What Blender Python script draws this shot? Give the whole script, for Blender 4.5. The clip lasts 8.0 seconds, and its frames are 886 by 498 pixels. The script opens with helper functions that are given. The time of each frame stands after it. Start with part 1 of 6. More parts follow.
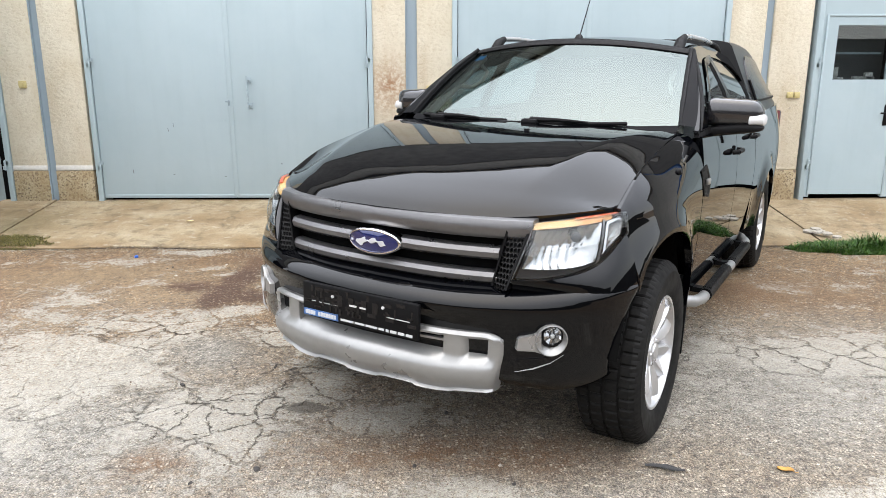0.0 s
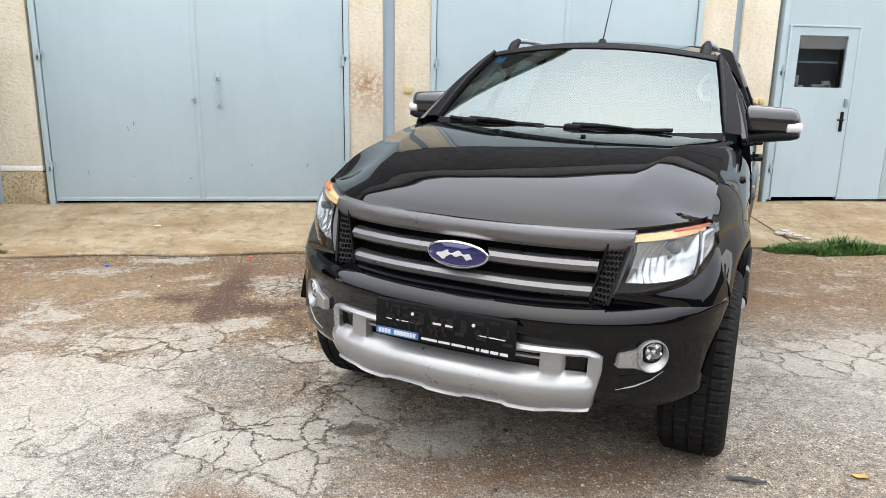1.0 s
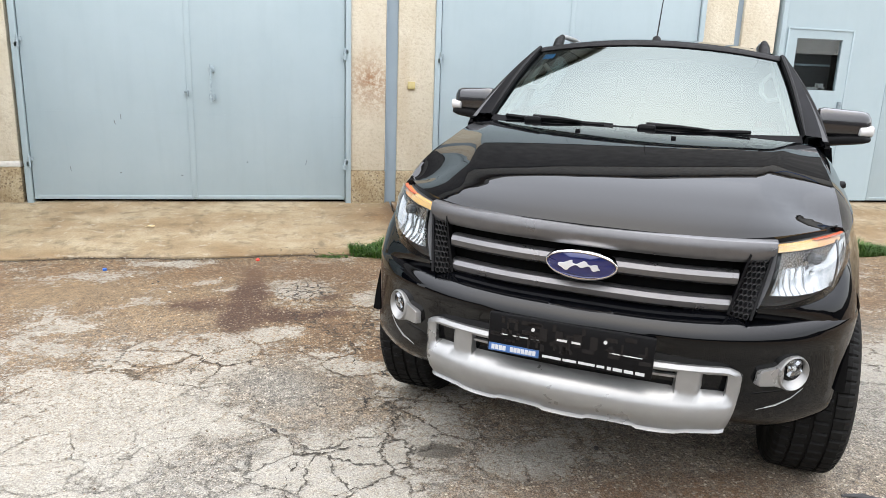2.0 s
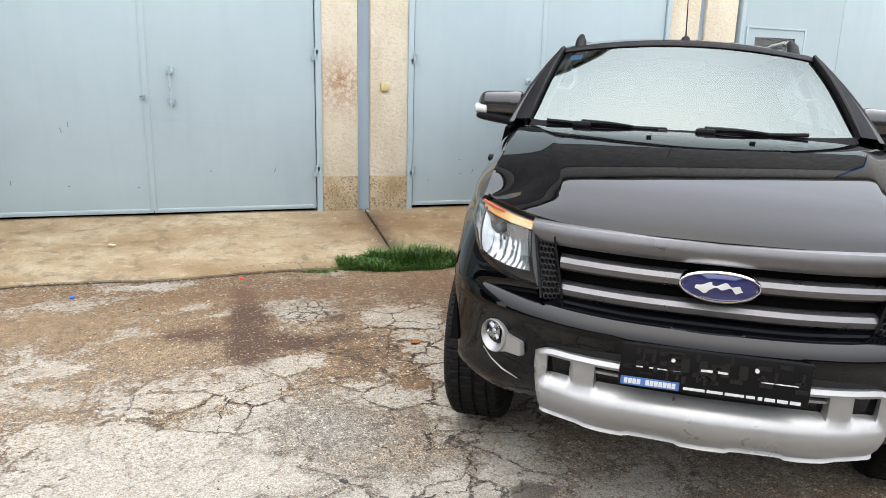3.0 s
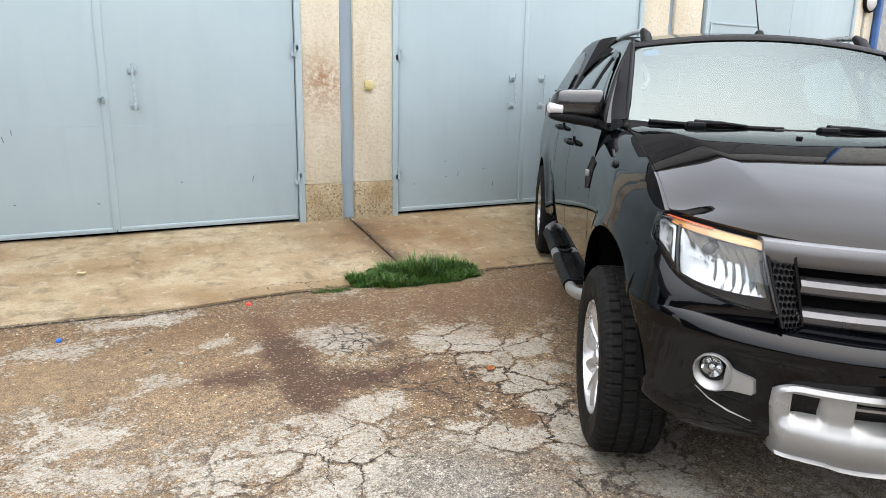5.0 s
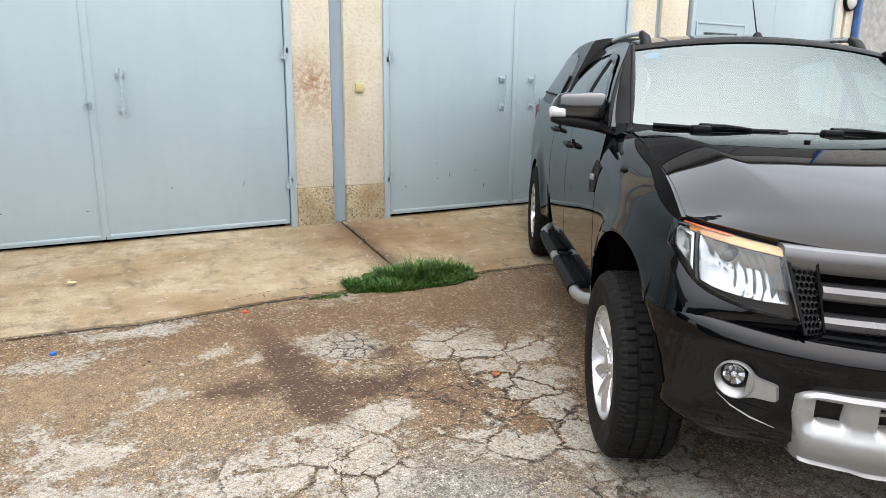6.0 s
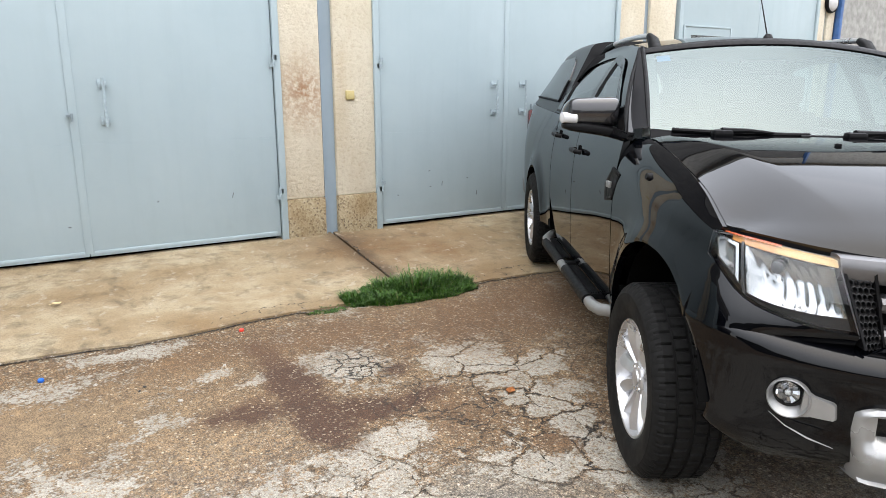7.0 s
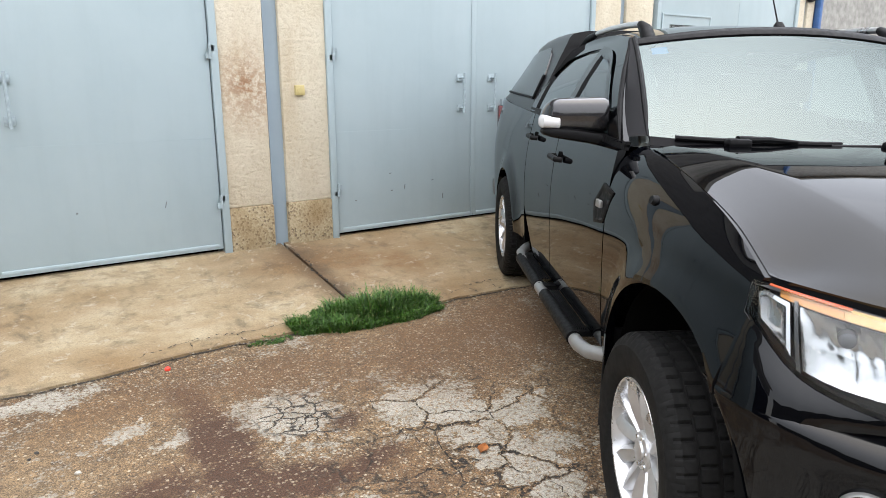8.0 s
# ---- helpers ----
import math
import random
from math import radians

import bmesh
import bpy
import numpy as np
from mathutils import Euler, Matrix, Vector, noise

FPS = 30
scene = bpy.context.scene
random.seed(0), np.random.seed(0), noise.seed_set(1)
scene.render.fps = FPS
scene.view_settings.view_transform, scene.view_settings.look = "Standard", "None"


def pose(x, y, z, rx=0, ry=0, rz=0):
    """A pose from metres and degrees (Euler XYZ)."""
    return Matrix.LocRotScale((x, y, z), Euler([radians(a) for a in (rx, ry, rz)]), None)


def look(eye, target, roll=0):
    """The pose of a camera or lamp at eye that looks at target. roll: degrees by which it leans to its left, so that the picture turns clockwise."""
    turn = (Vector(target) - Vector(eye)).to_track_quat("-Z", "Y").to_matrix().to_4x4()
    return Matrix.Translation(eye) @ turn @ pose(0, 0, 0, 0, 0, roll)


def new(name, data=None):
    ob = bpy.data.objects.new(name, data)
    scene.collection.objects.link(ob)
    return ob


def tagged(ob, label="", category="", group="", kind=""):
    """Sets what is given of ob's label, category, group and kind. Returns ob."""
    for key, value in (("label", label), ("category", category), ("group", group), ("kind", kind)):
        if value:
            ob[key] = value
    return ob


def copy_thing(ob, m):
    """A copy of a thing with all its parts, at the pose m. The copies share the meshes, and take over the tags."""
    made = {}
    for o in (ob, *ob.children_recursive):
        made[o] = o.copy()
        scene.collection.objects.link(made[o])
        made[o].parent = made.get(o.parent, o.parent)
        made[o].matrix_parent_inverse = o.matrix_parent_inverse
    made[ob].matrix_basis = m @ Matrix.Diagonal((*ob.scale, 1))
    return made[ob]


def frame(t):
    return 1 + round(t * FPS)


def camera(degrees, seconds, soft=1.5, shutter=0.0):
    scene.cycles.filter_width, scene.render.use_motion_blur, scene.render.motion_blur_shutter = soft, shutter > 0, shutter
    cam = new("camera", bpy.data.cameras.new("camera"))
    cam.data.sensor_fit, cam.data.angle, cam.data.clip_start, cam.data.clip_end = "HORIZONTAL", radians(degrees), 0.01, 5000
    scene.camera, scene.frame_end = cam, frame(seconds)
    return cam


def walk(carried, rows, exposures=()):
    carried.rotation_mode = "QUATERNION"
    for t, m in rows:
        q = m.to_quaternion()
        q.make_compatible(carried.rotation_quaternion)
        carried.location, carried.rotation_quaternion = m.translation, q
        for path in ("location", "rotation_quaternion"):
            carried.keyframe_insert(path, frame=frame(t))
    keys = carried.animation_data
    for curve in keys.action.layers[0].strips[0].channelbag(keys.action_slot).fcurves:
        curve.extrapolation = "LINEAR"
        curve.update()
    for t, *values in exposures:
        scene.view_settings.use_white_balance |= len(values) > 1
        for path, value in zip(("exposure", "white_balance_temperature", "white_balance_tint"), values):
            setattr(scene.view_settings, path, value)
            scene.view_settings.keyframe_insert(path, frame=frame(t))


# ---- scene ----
cam = camera(65.4, 8.0, soft=0.8)
PATH = [
    (0, (0.023, -0.025, 1.419), (0.045, 1.922, 0.963), 0.0),
    (0.5, (-0.217, 0.049, 1.435), (-0.132, 2.0, 1.003), 0.3),
    (1, (-0.542, 0.158, 1.43), (-0.302, 2.091, 0.974), 1.0),
    (1.5, (-0.812, 0.262, 1.446), (-0.494, 2.182, 0.987), 0.8),
    (1.7, (-0.914, 0.331, 1.424), (-0.571, 2.245, 0.958), 1.3),
    (2.8, (-1.504, 0.782, 1.407), (-0.94, 2.648, 0.961), 1.8),
    (3, (-1.612, 0.866, 1.424), (-0.993, 2.711, 0.964), 1.5),
    (3.5, (-1.819, 1.034, 1.416), (-1.17, 2.862, 0.931), 1.6),
    (4, (-1.99, 1.302, 1.399), (-1.244, 3.096, 0.925), 0.1),
    (4.5, (-2.163, 1.475, 1.419), (-1.336, 3.237, 0.959), 2.0),
    (4.7, (-2.248, 1.53, 1.41), (-1.389, 3.276, 0.948), 1.7),
    (5.8, (-2.4, 1.688, 1.446), (-1.438, 3.38, 0.985), 0.3),
    (6, (-2.419, 1.687, 1.445), (-1.466, 3.382, 0.978), 0.6),
    (6.5, (-2.452, 1.75, 1.445), (-1.483, 3.431, 0.959), 1.1),
    (7, (-2.492, 1.891, 1.447), (-1.479, 3.555, 0.996), -0.1),
    (7.5, (-2.52, 1.964, 1.453), (-1.483, 3.613, 1.0), 0.6),
    (7.9, (-2.533, 1.977, 1.449), (-1.501, 3.635, 1.017), 0.5),
    (8, (-2.141, 2.373, 1.48), (-1.056, 3.983, 1.002), -0.1),
]
walk(cam, [(t, look(eye, target, roll)) for t, eye, target, roll in PATH])

# ---- world, sky and sun: bright overcast ----
world = bpy.data.worlds.new("world")
scene.world = world
world.use_nodes = True
wn, wl = world.node_tree.nodes, world.node_tree.links
sky = wn.new("ShaderNodeTexSky")
sky.sky_type, sky.sun_disc = "NISHITA", False
sky.sun_elevation, sky.sun_rotation = radians(74), radians(200)
sky.air_density, sky.dust_density, sky.ozone_density = 1.0, 4.0, 1.0
soften = wn.new("ShaderNodeHueSaturation")
soften.inputs["Saturation"].default_value = 0.27
wl.new(sky.outputs[0], soften.inputs["Color"])
# under cloud the sky keeps the tint, but is three times as bright overhead as at the horizon
way = wn.new("ShaderNodeTexCoord")
split = wn.new("ShaderNodeSeparateXYZ")
rise = wn.new("ShaderNodeMapRange")
rise.inputs["To Min"].default_value, rise.inputs["To Max"].default_value = 11.0, 33.0
grey = wn.new("ShaderNodeRGBToBW")
even, tint = wn.new("ShaderNodeVectorMath"), wn.new("ShaderNodeVectorMath")
even.operation, tint.operation = "DIVIDE", "MULTIPLY"
wl.new(way.outputs["Generated"], split.inputs[0])
lift = wn.new("ShaderNodeMath")
lift.operation = "POWER"
lift.inputs[1].default_value = 2.2
wl.new(split.outputs["Z"], lift.inputs[0])
wl.new(lift.outputs[0], rise.inputs["Value"])
wl.new(soften.outputs[0], grey.inputs[0])
wl.new(soften.outputs[0], even.inputs[0])
wl.new(grey.outputs[0], even.inputs[1])
wl.new(even.outputs[0], tint.inputs[0])
wl.new(rise.outputs[0], tint.inputs[1])
wl.new(tint.outputs[0], wn["Background"].inputs[0])
wn["Background"].inputs[1].default_value = 0.15
sun = new("sun", bpy.data.lights.new("sun", "SUN"))
sun.data.energy, sun.data.angle, sun.data.color = 0.5, radians(130), (1.0, 0.97, 0.93)
sun.matrix_world = look((-2.6, -4.1, 30), (0, 3, 0))
scene.view_settings.exposure = 0.27


# ---- material helpers ----
def mat(name, color=(0.5, 0.5, 0.5), rough=0.5, metal=0.0, coat=0.0, ior=1.5):
    m = bpy.data.materials.new(name)
    m.use_nodes = True
    b = m.node_tree.nodes["Principled BSDF"]
    b.inputs["Base Color"].default_value = (*color, 1)
    b.inputs["Roughness"].default_value = rough
    b.inputs["Metallic"].default_value = metal
    b.inputs["Coat Weight"].default_value = coat
    b.inputs["Coat Roughness"].default_value = 0.015
    b.inputs["IOR"].default_value = ior
    return m


def node(m, kind, **sets):
    n = m.node_tree.nodes.new(kind)
    for key, value in sets.items():
        if key in n.inputs:
            n.inputs[key].default_value = value
    return n


def link(m, a, b):
    m.node_tree.links.new(a, b)


def coords(m, scale=(1, 1, 1)):
    tc, mp = node(m, "ShaderNodeTexCoord"), node(m, "ShaderNodeMapping")
    mp.inputs["Scale"].default_value = scale
    link(m, tc.outputs["Object"], mp.inputs["Vector"])
    return mp.outputs[0]


def noise_of(m, vec, scale, detail=4.0, rough=0.55):
    n = node(m, "ShaderNodeTexNoise", Scale=scale, Detail=detail, Roughness=rough)
    link(m, vec, n.inputs["Vector"])
    return n.outputs[0]


def ramp(m, fac, stops):
    r = node(m, "ShaderNodeValToRGB")
    e = r.color_ramp.elements
    while len(e) < len(stops):
        e.new(0.5)
    for el, (p, c) in zip(e, stops):
        el.position = p
        el.color = (*c, 1) if isinstance(c, tuple) else (c, c, c, 1)
    link(m, fac, r.inputs[0])
    return r.outputs[0]


def mix(m, fac, a, b, mode="MIX"):
    n = m.node_tree.nodes.new("ShaderNodeMix")
    n.data_type, n.blend_type = "RGBA", mode
    for src, sock in ((fac, n.inputs[0]), (a, n.inputs[6]), (b, n.inputs[7])):
        if isinstance(src, (int, float)):
            sock.default_value = src
        elif isinstance(src, tuple):
            sock.default_value = (*src, 1)
        else:
            link(m, src, sock)
    return n.outputs[2]


def calc(m, op, a, b=0.0, c=0.0):
    n = m.node_tree.nodes.new("ShaderNodeMath")
    n.operation = op
    for src, sock in zip((a, b, c), n.inputs):
        if isinstance(src, (int, float)):
            sock.default_value = src
        else:
            link(m, src, sock)
    return n.outputs[0]


def bsdf(m):
    return m.node_tree.nodes["Principled BSDF"]


def set_color(m, out):
    link(m, out, bsdf(m).inputs["Base Color"])


def set_scaled(m, out, factor=(0.735, 0.72, 0.685)):
    """Base colour of an outdoor surface, evenly scaled down to offset the raised exposure."""
    set_color(m, mix(m, 1.0, out, factor, "MULTIPLY"))


def set_rough(m, out):
    link(m, out, bsdf(m).inputs["Roughness"])


def set_bump(m, height, strength=0.5, distance=0.01):
    b = node(m, "ShaderNodeBump", Strength=strength, Distance=distance)
    link(m, height, b.inputs["Height"])
    link(m, b.outputs[0], bsdf(m).inputs["Normal"])


def spot(m, vec, x, y, rx, ry, soft=0.35):
    """A patch of about rx by ry metres round (x, y): 1 inside, 0 outside."""
    mp = node(m, "ShaderNodeMapping")
    mp.inputs["Location"].default_value = (-x / rx, -y / ry, 0)
    mp.inputs["Scale"].default_value = (1 / rx, 1 / ry, 0)
    link(m, vec, mp.inputs["Vector"])
    ln = m.node_tree.nodes.new("ShaderNodeVectorMath")
    ln.operation = "LENGTH"
    link(m, mp.outputs[0], ln.inputs[0])
    return ramp(m, ln.outputs["Value"], [(max(0.0, 1 - 2 * soft) * 0.5, 1.0), (0.5, 0.5), (1.0, 0.0)])


def wobble(m, vec, scale, amount):
    n = node(m, "ShaderNodeTexNoise", Scale=scale, Detail=4.0)
    link(m, vec, n.inputs["Vector"])
    sub = m.node_tree.nodes.new("ShaderNodeVectorMath")
    sub.operation = "SUBTRACT"
    sub.inputs[1].default_value = (0.5, 0.5, 0.5)
    link(m, n.outputs[1], sub.inputs[0])
    mul = m.node_tree.nodes.new("ShaderNodeVectorMath")
    mul.operation = "MULTIPLY_ADD"
    mul.inputs[1].default_value = (amount, amount, amount)
    link(m, sub.outputs[0], mul.inputs[0])
    link(m, vec, mul.inputs[2])
    return mul.outputs[0]


# ---- materials ----
def make_ground():
    m = mat("worn_concrete", rough=0.85)
    v = coords(m)
    w = wobble(m, wobble(m, v, 2.2, 0.32), 9.0, 0.10)
    def mask(name):
        at = node(m, "ShaderNodeAttribute")
        at.attribute_name = name
        return at.outputs["Fac"]
    def centred(fac, gain):
        return calc(m, "MULTIPLY", calc(m, "SUBTRACT", fac, 0.5), gain)
    # aggregate: stones of about a centimetre in a sandy bed
    stones = node(m, "ShaderNodeTexVoronoi", Scale=64.0)
    link(m, wobble(m, v, 45.0, 0.014), stones.inputs["Vector"])
    grit = node(m, "ShaderNodeTexVoronoi", Scale=230.0)
    link(m, v, grit.inputs["Vector"])
    sep = node(m, "ShaderNodeSeparateColor")
    link(m, stones.outputs["Color"], sep.inputs[0])
    shade = ramp(m, sep.outputs[0], [(0.0, (0.050, 0.034, 0.021)), (0.3, (0.130, 0.091, 0.056)), (0.6, (0.255, 0.203, 0.142)), (0.82, (0.385, 0.322, 0.236)), (1.0, (0.55, 0.49, 0.39))])
    bed = ramp(m, noise_of(m, v, 0.8, 5.0, 0.6), [(0.32, (0.126, 0.070, 0.031)), (0.5, (0.190, 0.116, 0.056)), (0.68, (0.258, 0.175, 0.094))])
    bed = mix(m, mask("sand_bed"), bed, (0.226, 0.162, 0.096))
    bed = mix(m, mask("grey_bed"), bed, (0.280, 0.240, 0.182))
    bed = mix(m, 0.8, bed, ramp(m, grit.outputs["Color"], [(0.1, 0.3), (0.9, 1.65)]), "MULTIPLY")
    bed = mix(m, 0.7, bed, ramp(m, noise_of(m, v, 14.0, 6.0, 0.7), [(0.3, 0.7), (0.7, 1.3)]), "MULTIPLY")
    sandy = mask("sandy")
    dense = calc(m, "SUBTRACT", calc(m, "ADD", noise_of(m, w, 2.4, 6.0, 0.65), 0.34), calc(m, "MULTIPLY", sandy, 0.85))
    dense = calc(m, "ADD", dense, calc(m, "MULTIPLY", mask("grey_bed"), 0.22))
    shown = ramp(m, calc(m, "SUBTRACT", dense, sep.outputs[1]), [(0.0, 0.0), (0.06, 1.0)])
    body = calc(m, "MULTIPLY", ramp(m, stones.outputs["Distance"], [(0.34, 1.0), (0.52, 0.0)]), shown)
    agg = mix(m, calc(m, "MULTIPLY", body, 0.9), bed, shade)
    # a second, smaller sort of stones between the large ones
    small = node(m, "ShaderNodeTexVoronoi", Scale=118.0)
    link(m, wobble(m, v, 70.0, 0.010), small.inputs["Vector"])
    tint = node(m, "ShaderNodeSeparateColor")
    link(m, small.outputs["Color"], tint.inputs[0])
    thin = calc(m, "MULTIPLY", ramp(m, small.outputs["Distance"], [(0.32, 0.9), (0.5, 0.0)]), ramp(m, calc(m, "SUBTRACT", dense, tint.outputs[1]), [(0.1, 0.0), (0.2, 1.0)]))
    agg = mix(m, calc(m, "MULTIPLY", thin, calc(m, "SUBTRACT", 1.0, body)), agg, ramp(m, tint.outputs[0], [(0.0, (0.06, 0.042, 0.027)), (0.4, (0.17, 0.122, 0.076)), (0.8, (0.31, 0.247, 0.168)), (1.0, (0.44, 0.38, 0.29))]))
    agg = mix(m, 0.55, agg, ramp(m, noise_of(m, w, 6.0, 6.0, 0.7), [(0.3, 0.62), (0.7, 1.38)]), "MULTIPLY")
    clod = ramp(m, noise_of(m, v, 24.0, 5.0, 0.7), [(0.36, 0.50), (0.5, 1.0), (0.64, 1.28)])
    agg = mix(m, calc(m, "SUBTRACT", 0.9, calc(m, "MULTIPLY", sandy, 0.5)), agg, clod, "MULTIPLY")
    # where the bed is grey, the stones are greyer too
    dull = node(m, "ShaderNodeRGBToBW")
    link(m, agg, dull.inputs[0])
    ash = mix(m, 1.0, dull.outputs[0], (1.04, 1.0, 0.92), "MULTIPLY")
    agg = mix(m, calc(m, "MULTIPLY", mask("grey_bed"), 0.7), agg, ash)
    # pale cement skin, broken away in ragged islands
    bias = mask("skin_keep")
    less = mask("skin_lost")
    # a net of cracks that parts the skin into flags
    net = node(m, "ShaderNodeTexVoronoi", Scale=4.0)
    net.feature = "DISTANCE_TO_EDGE"
    link(m, wobble(m, wobble(m, v, 4.0, 0.22), 20.0, 0.06), net.inputs["Vector"])
    jag = calc(m, "ADD", net.outputs["Distance"], centred(noise_of(m, v, 30.0, 6.0, 0.8), 0.15))
    broken = calc(m, "MULTIPLY", ramp(m, noise_of(m, v, 1.3, 3.0), [(0.36, 0.25), (0.5, 1.0)]), mask("crack_net"))
    gap = calc(m, "MULTIPLY", ramp(m, jag, [(0.0, 1.0), (0.075, 0.0)]), broken)
    slit = calc(m, "MULTIPLY", ramp(m, jag, [(0.004, 1.0), (0.018, 0.0)]), broken)
    level = calc(m, "ADD", noise_of(m, w, 2.6, 6.0, 0.6), calc(m, "MULTIPLY", calc(m, "SUBTRACT", bias, less), 0.36))
    level = calc(m, "ADD", level, centred(noise_of(m, v, 8.0, 5.0, 0.7), 0.36))
    level = calc(m, "ADD", level, centred(noise_of(m, v, 22.0, 6.0, 0.78), 0.64))
    level = calc(m, "ADD", level, calc(m, "MULTIPLY", calc(m, "SUBTRACT", 0.4, stones.outputs["Distance"]), 0.16))
    level = calc(m, "SUBTRACT", level, calc(m, "MULTIPLY", gap, 0.30))
    skin = ramp(m, level, [(0.555, 0.0), (0.615, 1.0)])
    pale = ramp(m, noise_of(m, v, 9.0, 8.0, 0.72), [(0.28, (0.275, 0.254, 0.213)), (0.5, (0.390, 0.371, 0.329)), (0.72, (0.505, 0.488, 0.445))])
    pale = mix(m, 0.6, pale, ramp(m, noise_of(m, v, 120.0, 3.0, 0.7), [(0.3, 0.72), (0.6, 1.1)]), "MULTIPLY")
    pit = ramp(m, noise_of(m, v, 48.0, 5.0, 0.75), [(0.50, 0.0), (0.58, 0.85)])
    pit = calc(m, "MAXIMUM", pit, ramp(m, noise_of(m, v, 10.0, 5.0, 0.7), [(0.60, 0.0), (0.67, 0.85)]))
    col = mix(m, calc(m, "MULTIPLY", skin, calc(m, "SUBTRACT", 0.95, pit)), agg, pale)
    # a thin veil of cement dust where the yard is most worn
    veil = calc(m, "MULTIPLY", mask("veil"), ramp(m, noise_of(m, v, 20.0, 8.0, 0.8), [(0.44, 0.10), (0.56, 0.85)]))
    col = mix(m, veil, col, (0.335, 0.330, 0.312))
    # stains, ragged at their edges
    fleck = ramp(m, calc(m, "MULTIPLY", body, sep.outputs[0]), [(0.3, 1.0), (0.55, 0.45)])
    mottle = calc(m, "MULTIPLY", ramp(m, noise_of(m, w, 5.0, 6.0, 0.65), [(0.30, 0.35), (0.52, 1.0)]), ramp(m, noise_of(m, v, 19.0, 6.0, 0.75), [(0.34, 0.3), (0.56, 1.0)]))
    red = calc(m, "MULTIPLY", mask("red_stain"), mottle)
    red = calc(m, "MULTIPLY", ramp(m, red, [(0.05, 0.0), (0.38, 0.95)]), fleck)
    col = mix(m, red, col, (0.066, 0.030, 0.015))
    brown = calc(m, "MULTIPLY", mask("brown_stain"), mottle)
    brown = calc(m, "MULTIPLY", ramp(m, brown, [(0.08, 0.0), (0.55, 0.86)]), fleck)
    col = mix(m, brown, col, (0.150, 0.084, 0.040))
    wet = mask("wet")
    col = mix(m, ramp(m, wet, [(0.35, 0.0), (0.5, 0.8)]), col, (0.085, 0.075, 0.06))
    # crazing
    def crazing(scale, wide, zone):
        cells = node(m, "ShaderNodeTexVoronoi", Scale=scale)
        cells.feature = "DISTANCE_TO_EDGE"
        link(m, wobble(m, wobble(m, v, 5.0, 0.16), 24.0, 0.05), cells.inputs["Vector"])
        jag = calc(m, "ADD", cells.outputs["Distance"], centred(noise_of(m, v, 38.0, 4.0, 0.75), 0.09))
        line = ramp(m, jag, [(wide * 0.3, 1.0), (wide, 0.0)])
        return calc(m, "MULTIPLY", line, zone)
    c1 = crazing(9.0, 0.055, ramp(m, mask("flags"), [(0.35, 0.0), (0.6, 1.0)]))
    crack = calc(m, "MAXIMUM", c1, calc(m, "MULTIPLY", slit, 0.95))
    col = mix(m, crack, col, (0.028, 0.023, 0.018))
    col = mix(m, calc(m, "SUBTRACT", calc(m, "SUBTRACT", 0.9, calc(m, "MULTIPLY", sandy, 0.5)), calc(m, "MULTIPLY", skin, 0.35)), col, ramp(m, noise_of(m, v, 140.0, 3.0, 0.75), [(0.34, 0.25), (0.5, 1.0), (0.66, 1.80)]), "MULTIPLY")
    # dark crumbs and open pores
    pore = ramp(m, noise_of(m, v, 85.0, 4.0, 0.7), [(0.655, 0.0), (0.70, 0.85)])
    col = mix(m, pore, col, (0.045, 0.036, 0.027))
    set_scaled(m, col)
    h = calc(m, "ADD", calc(m, "MULTIPLY", body, calc(m, "SUBTRACT", 0.55, calc(m, "MULTIPLY", skin, 0.4))), calc(m, "MULTIPLY", skin, 0.45))
    h = calc(m, "ADD", h, calc(m, "MULTIPLY", grit.outputs["Distance"], -0.25))
    h = calc(m, "SUBTRACT", h, crack)
    set_bump(m, h, 0.9, 0.008)
    return m


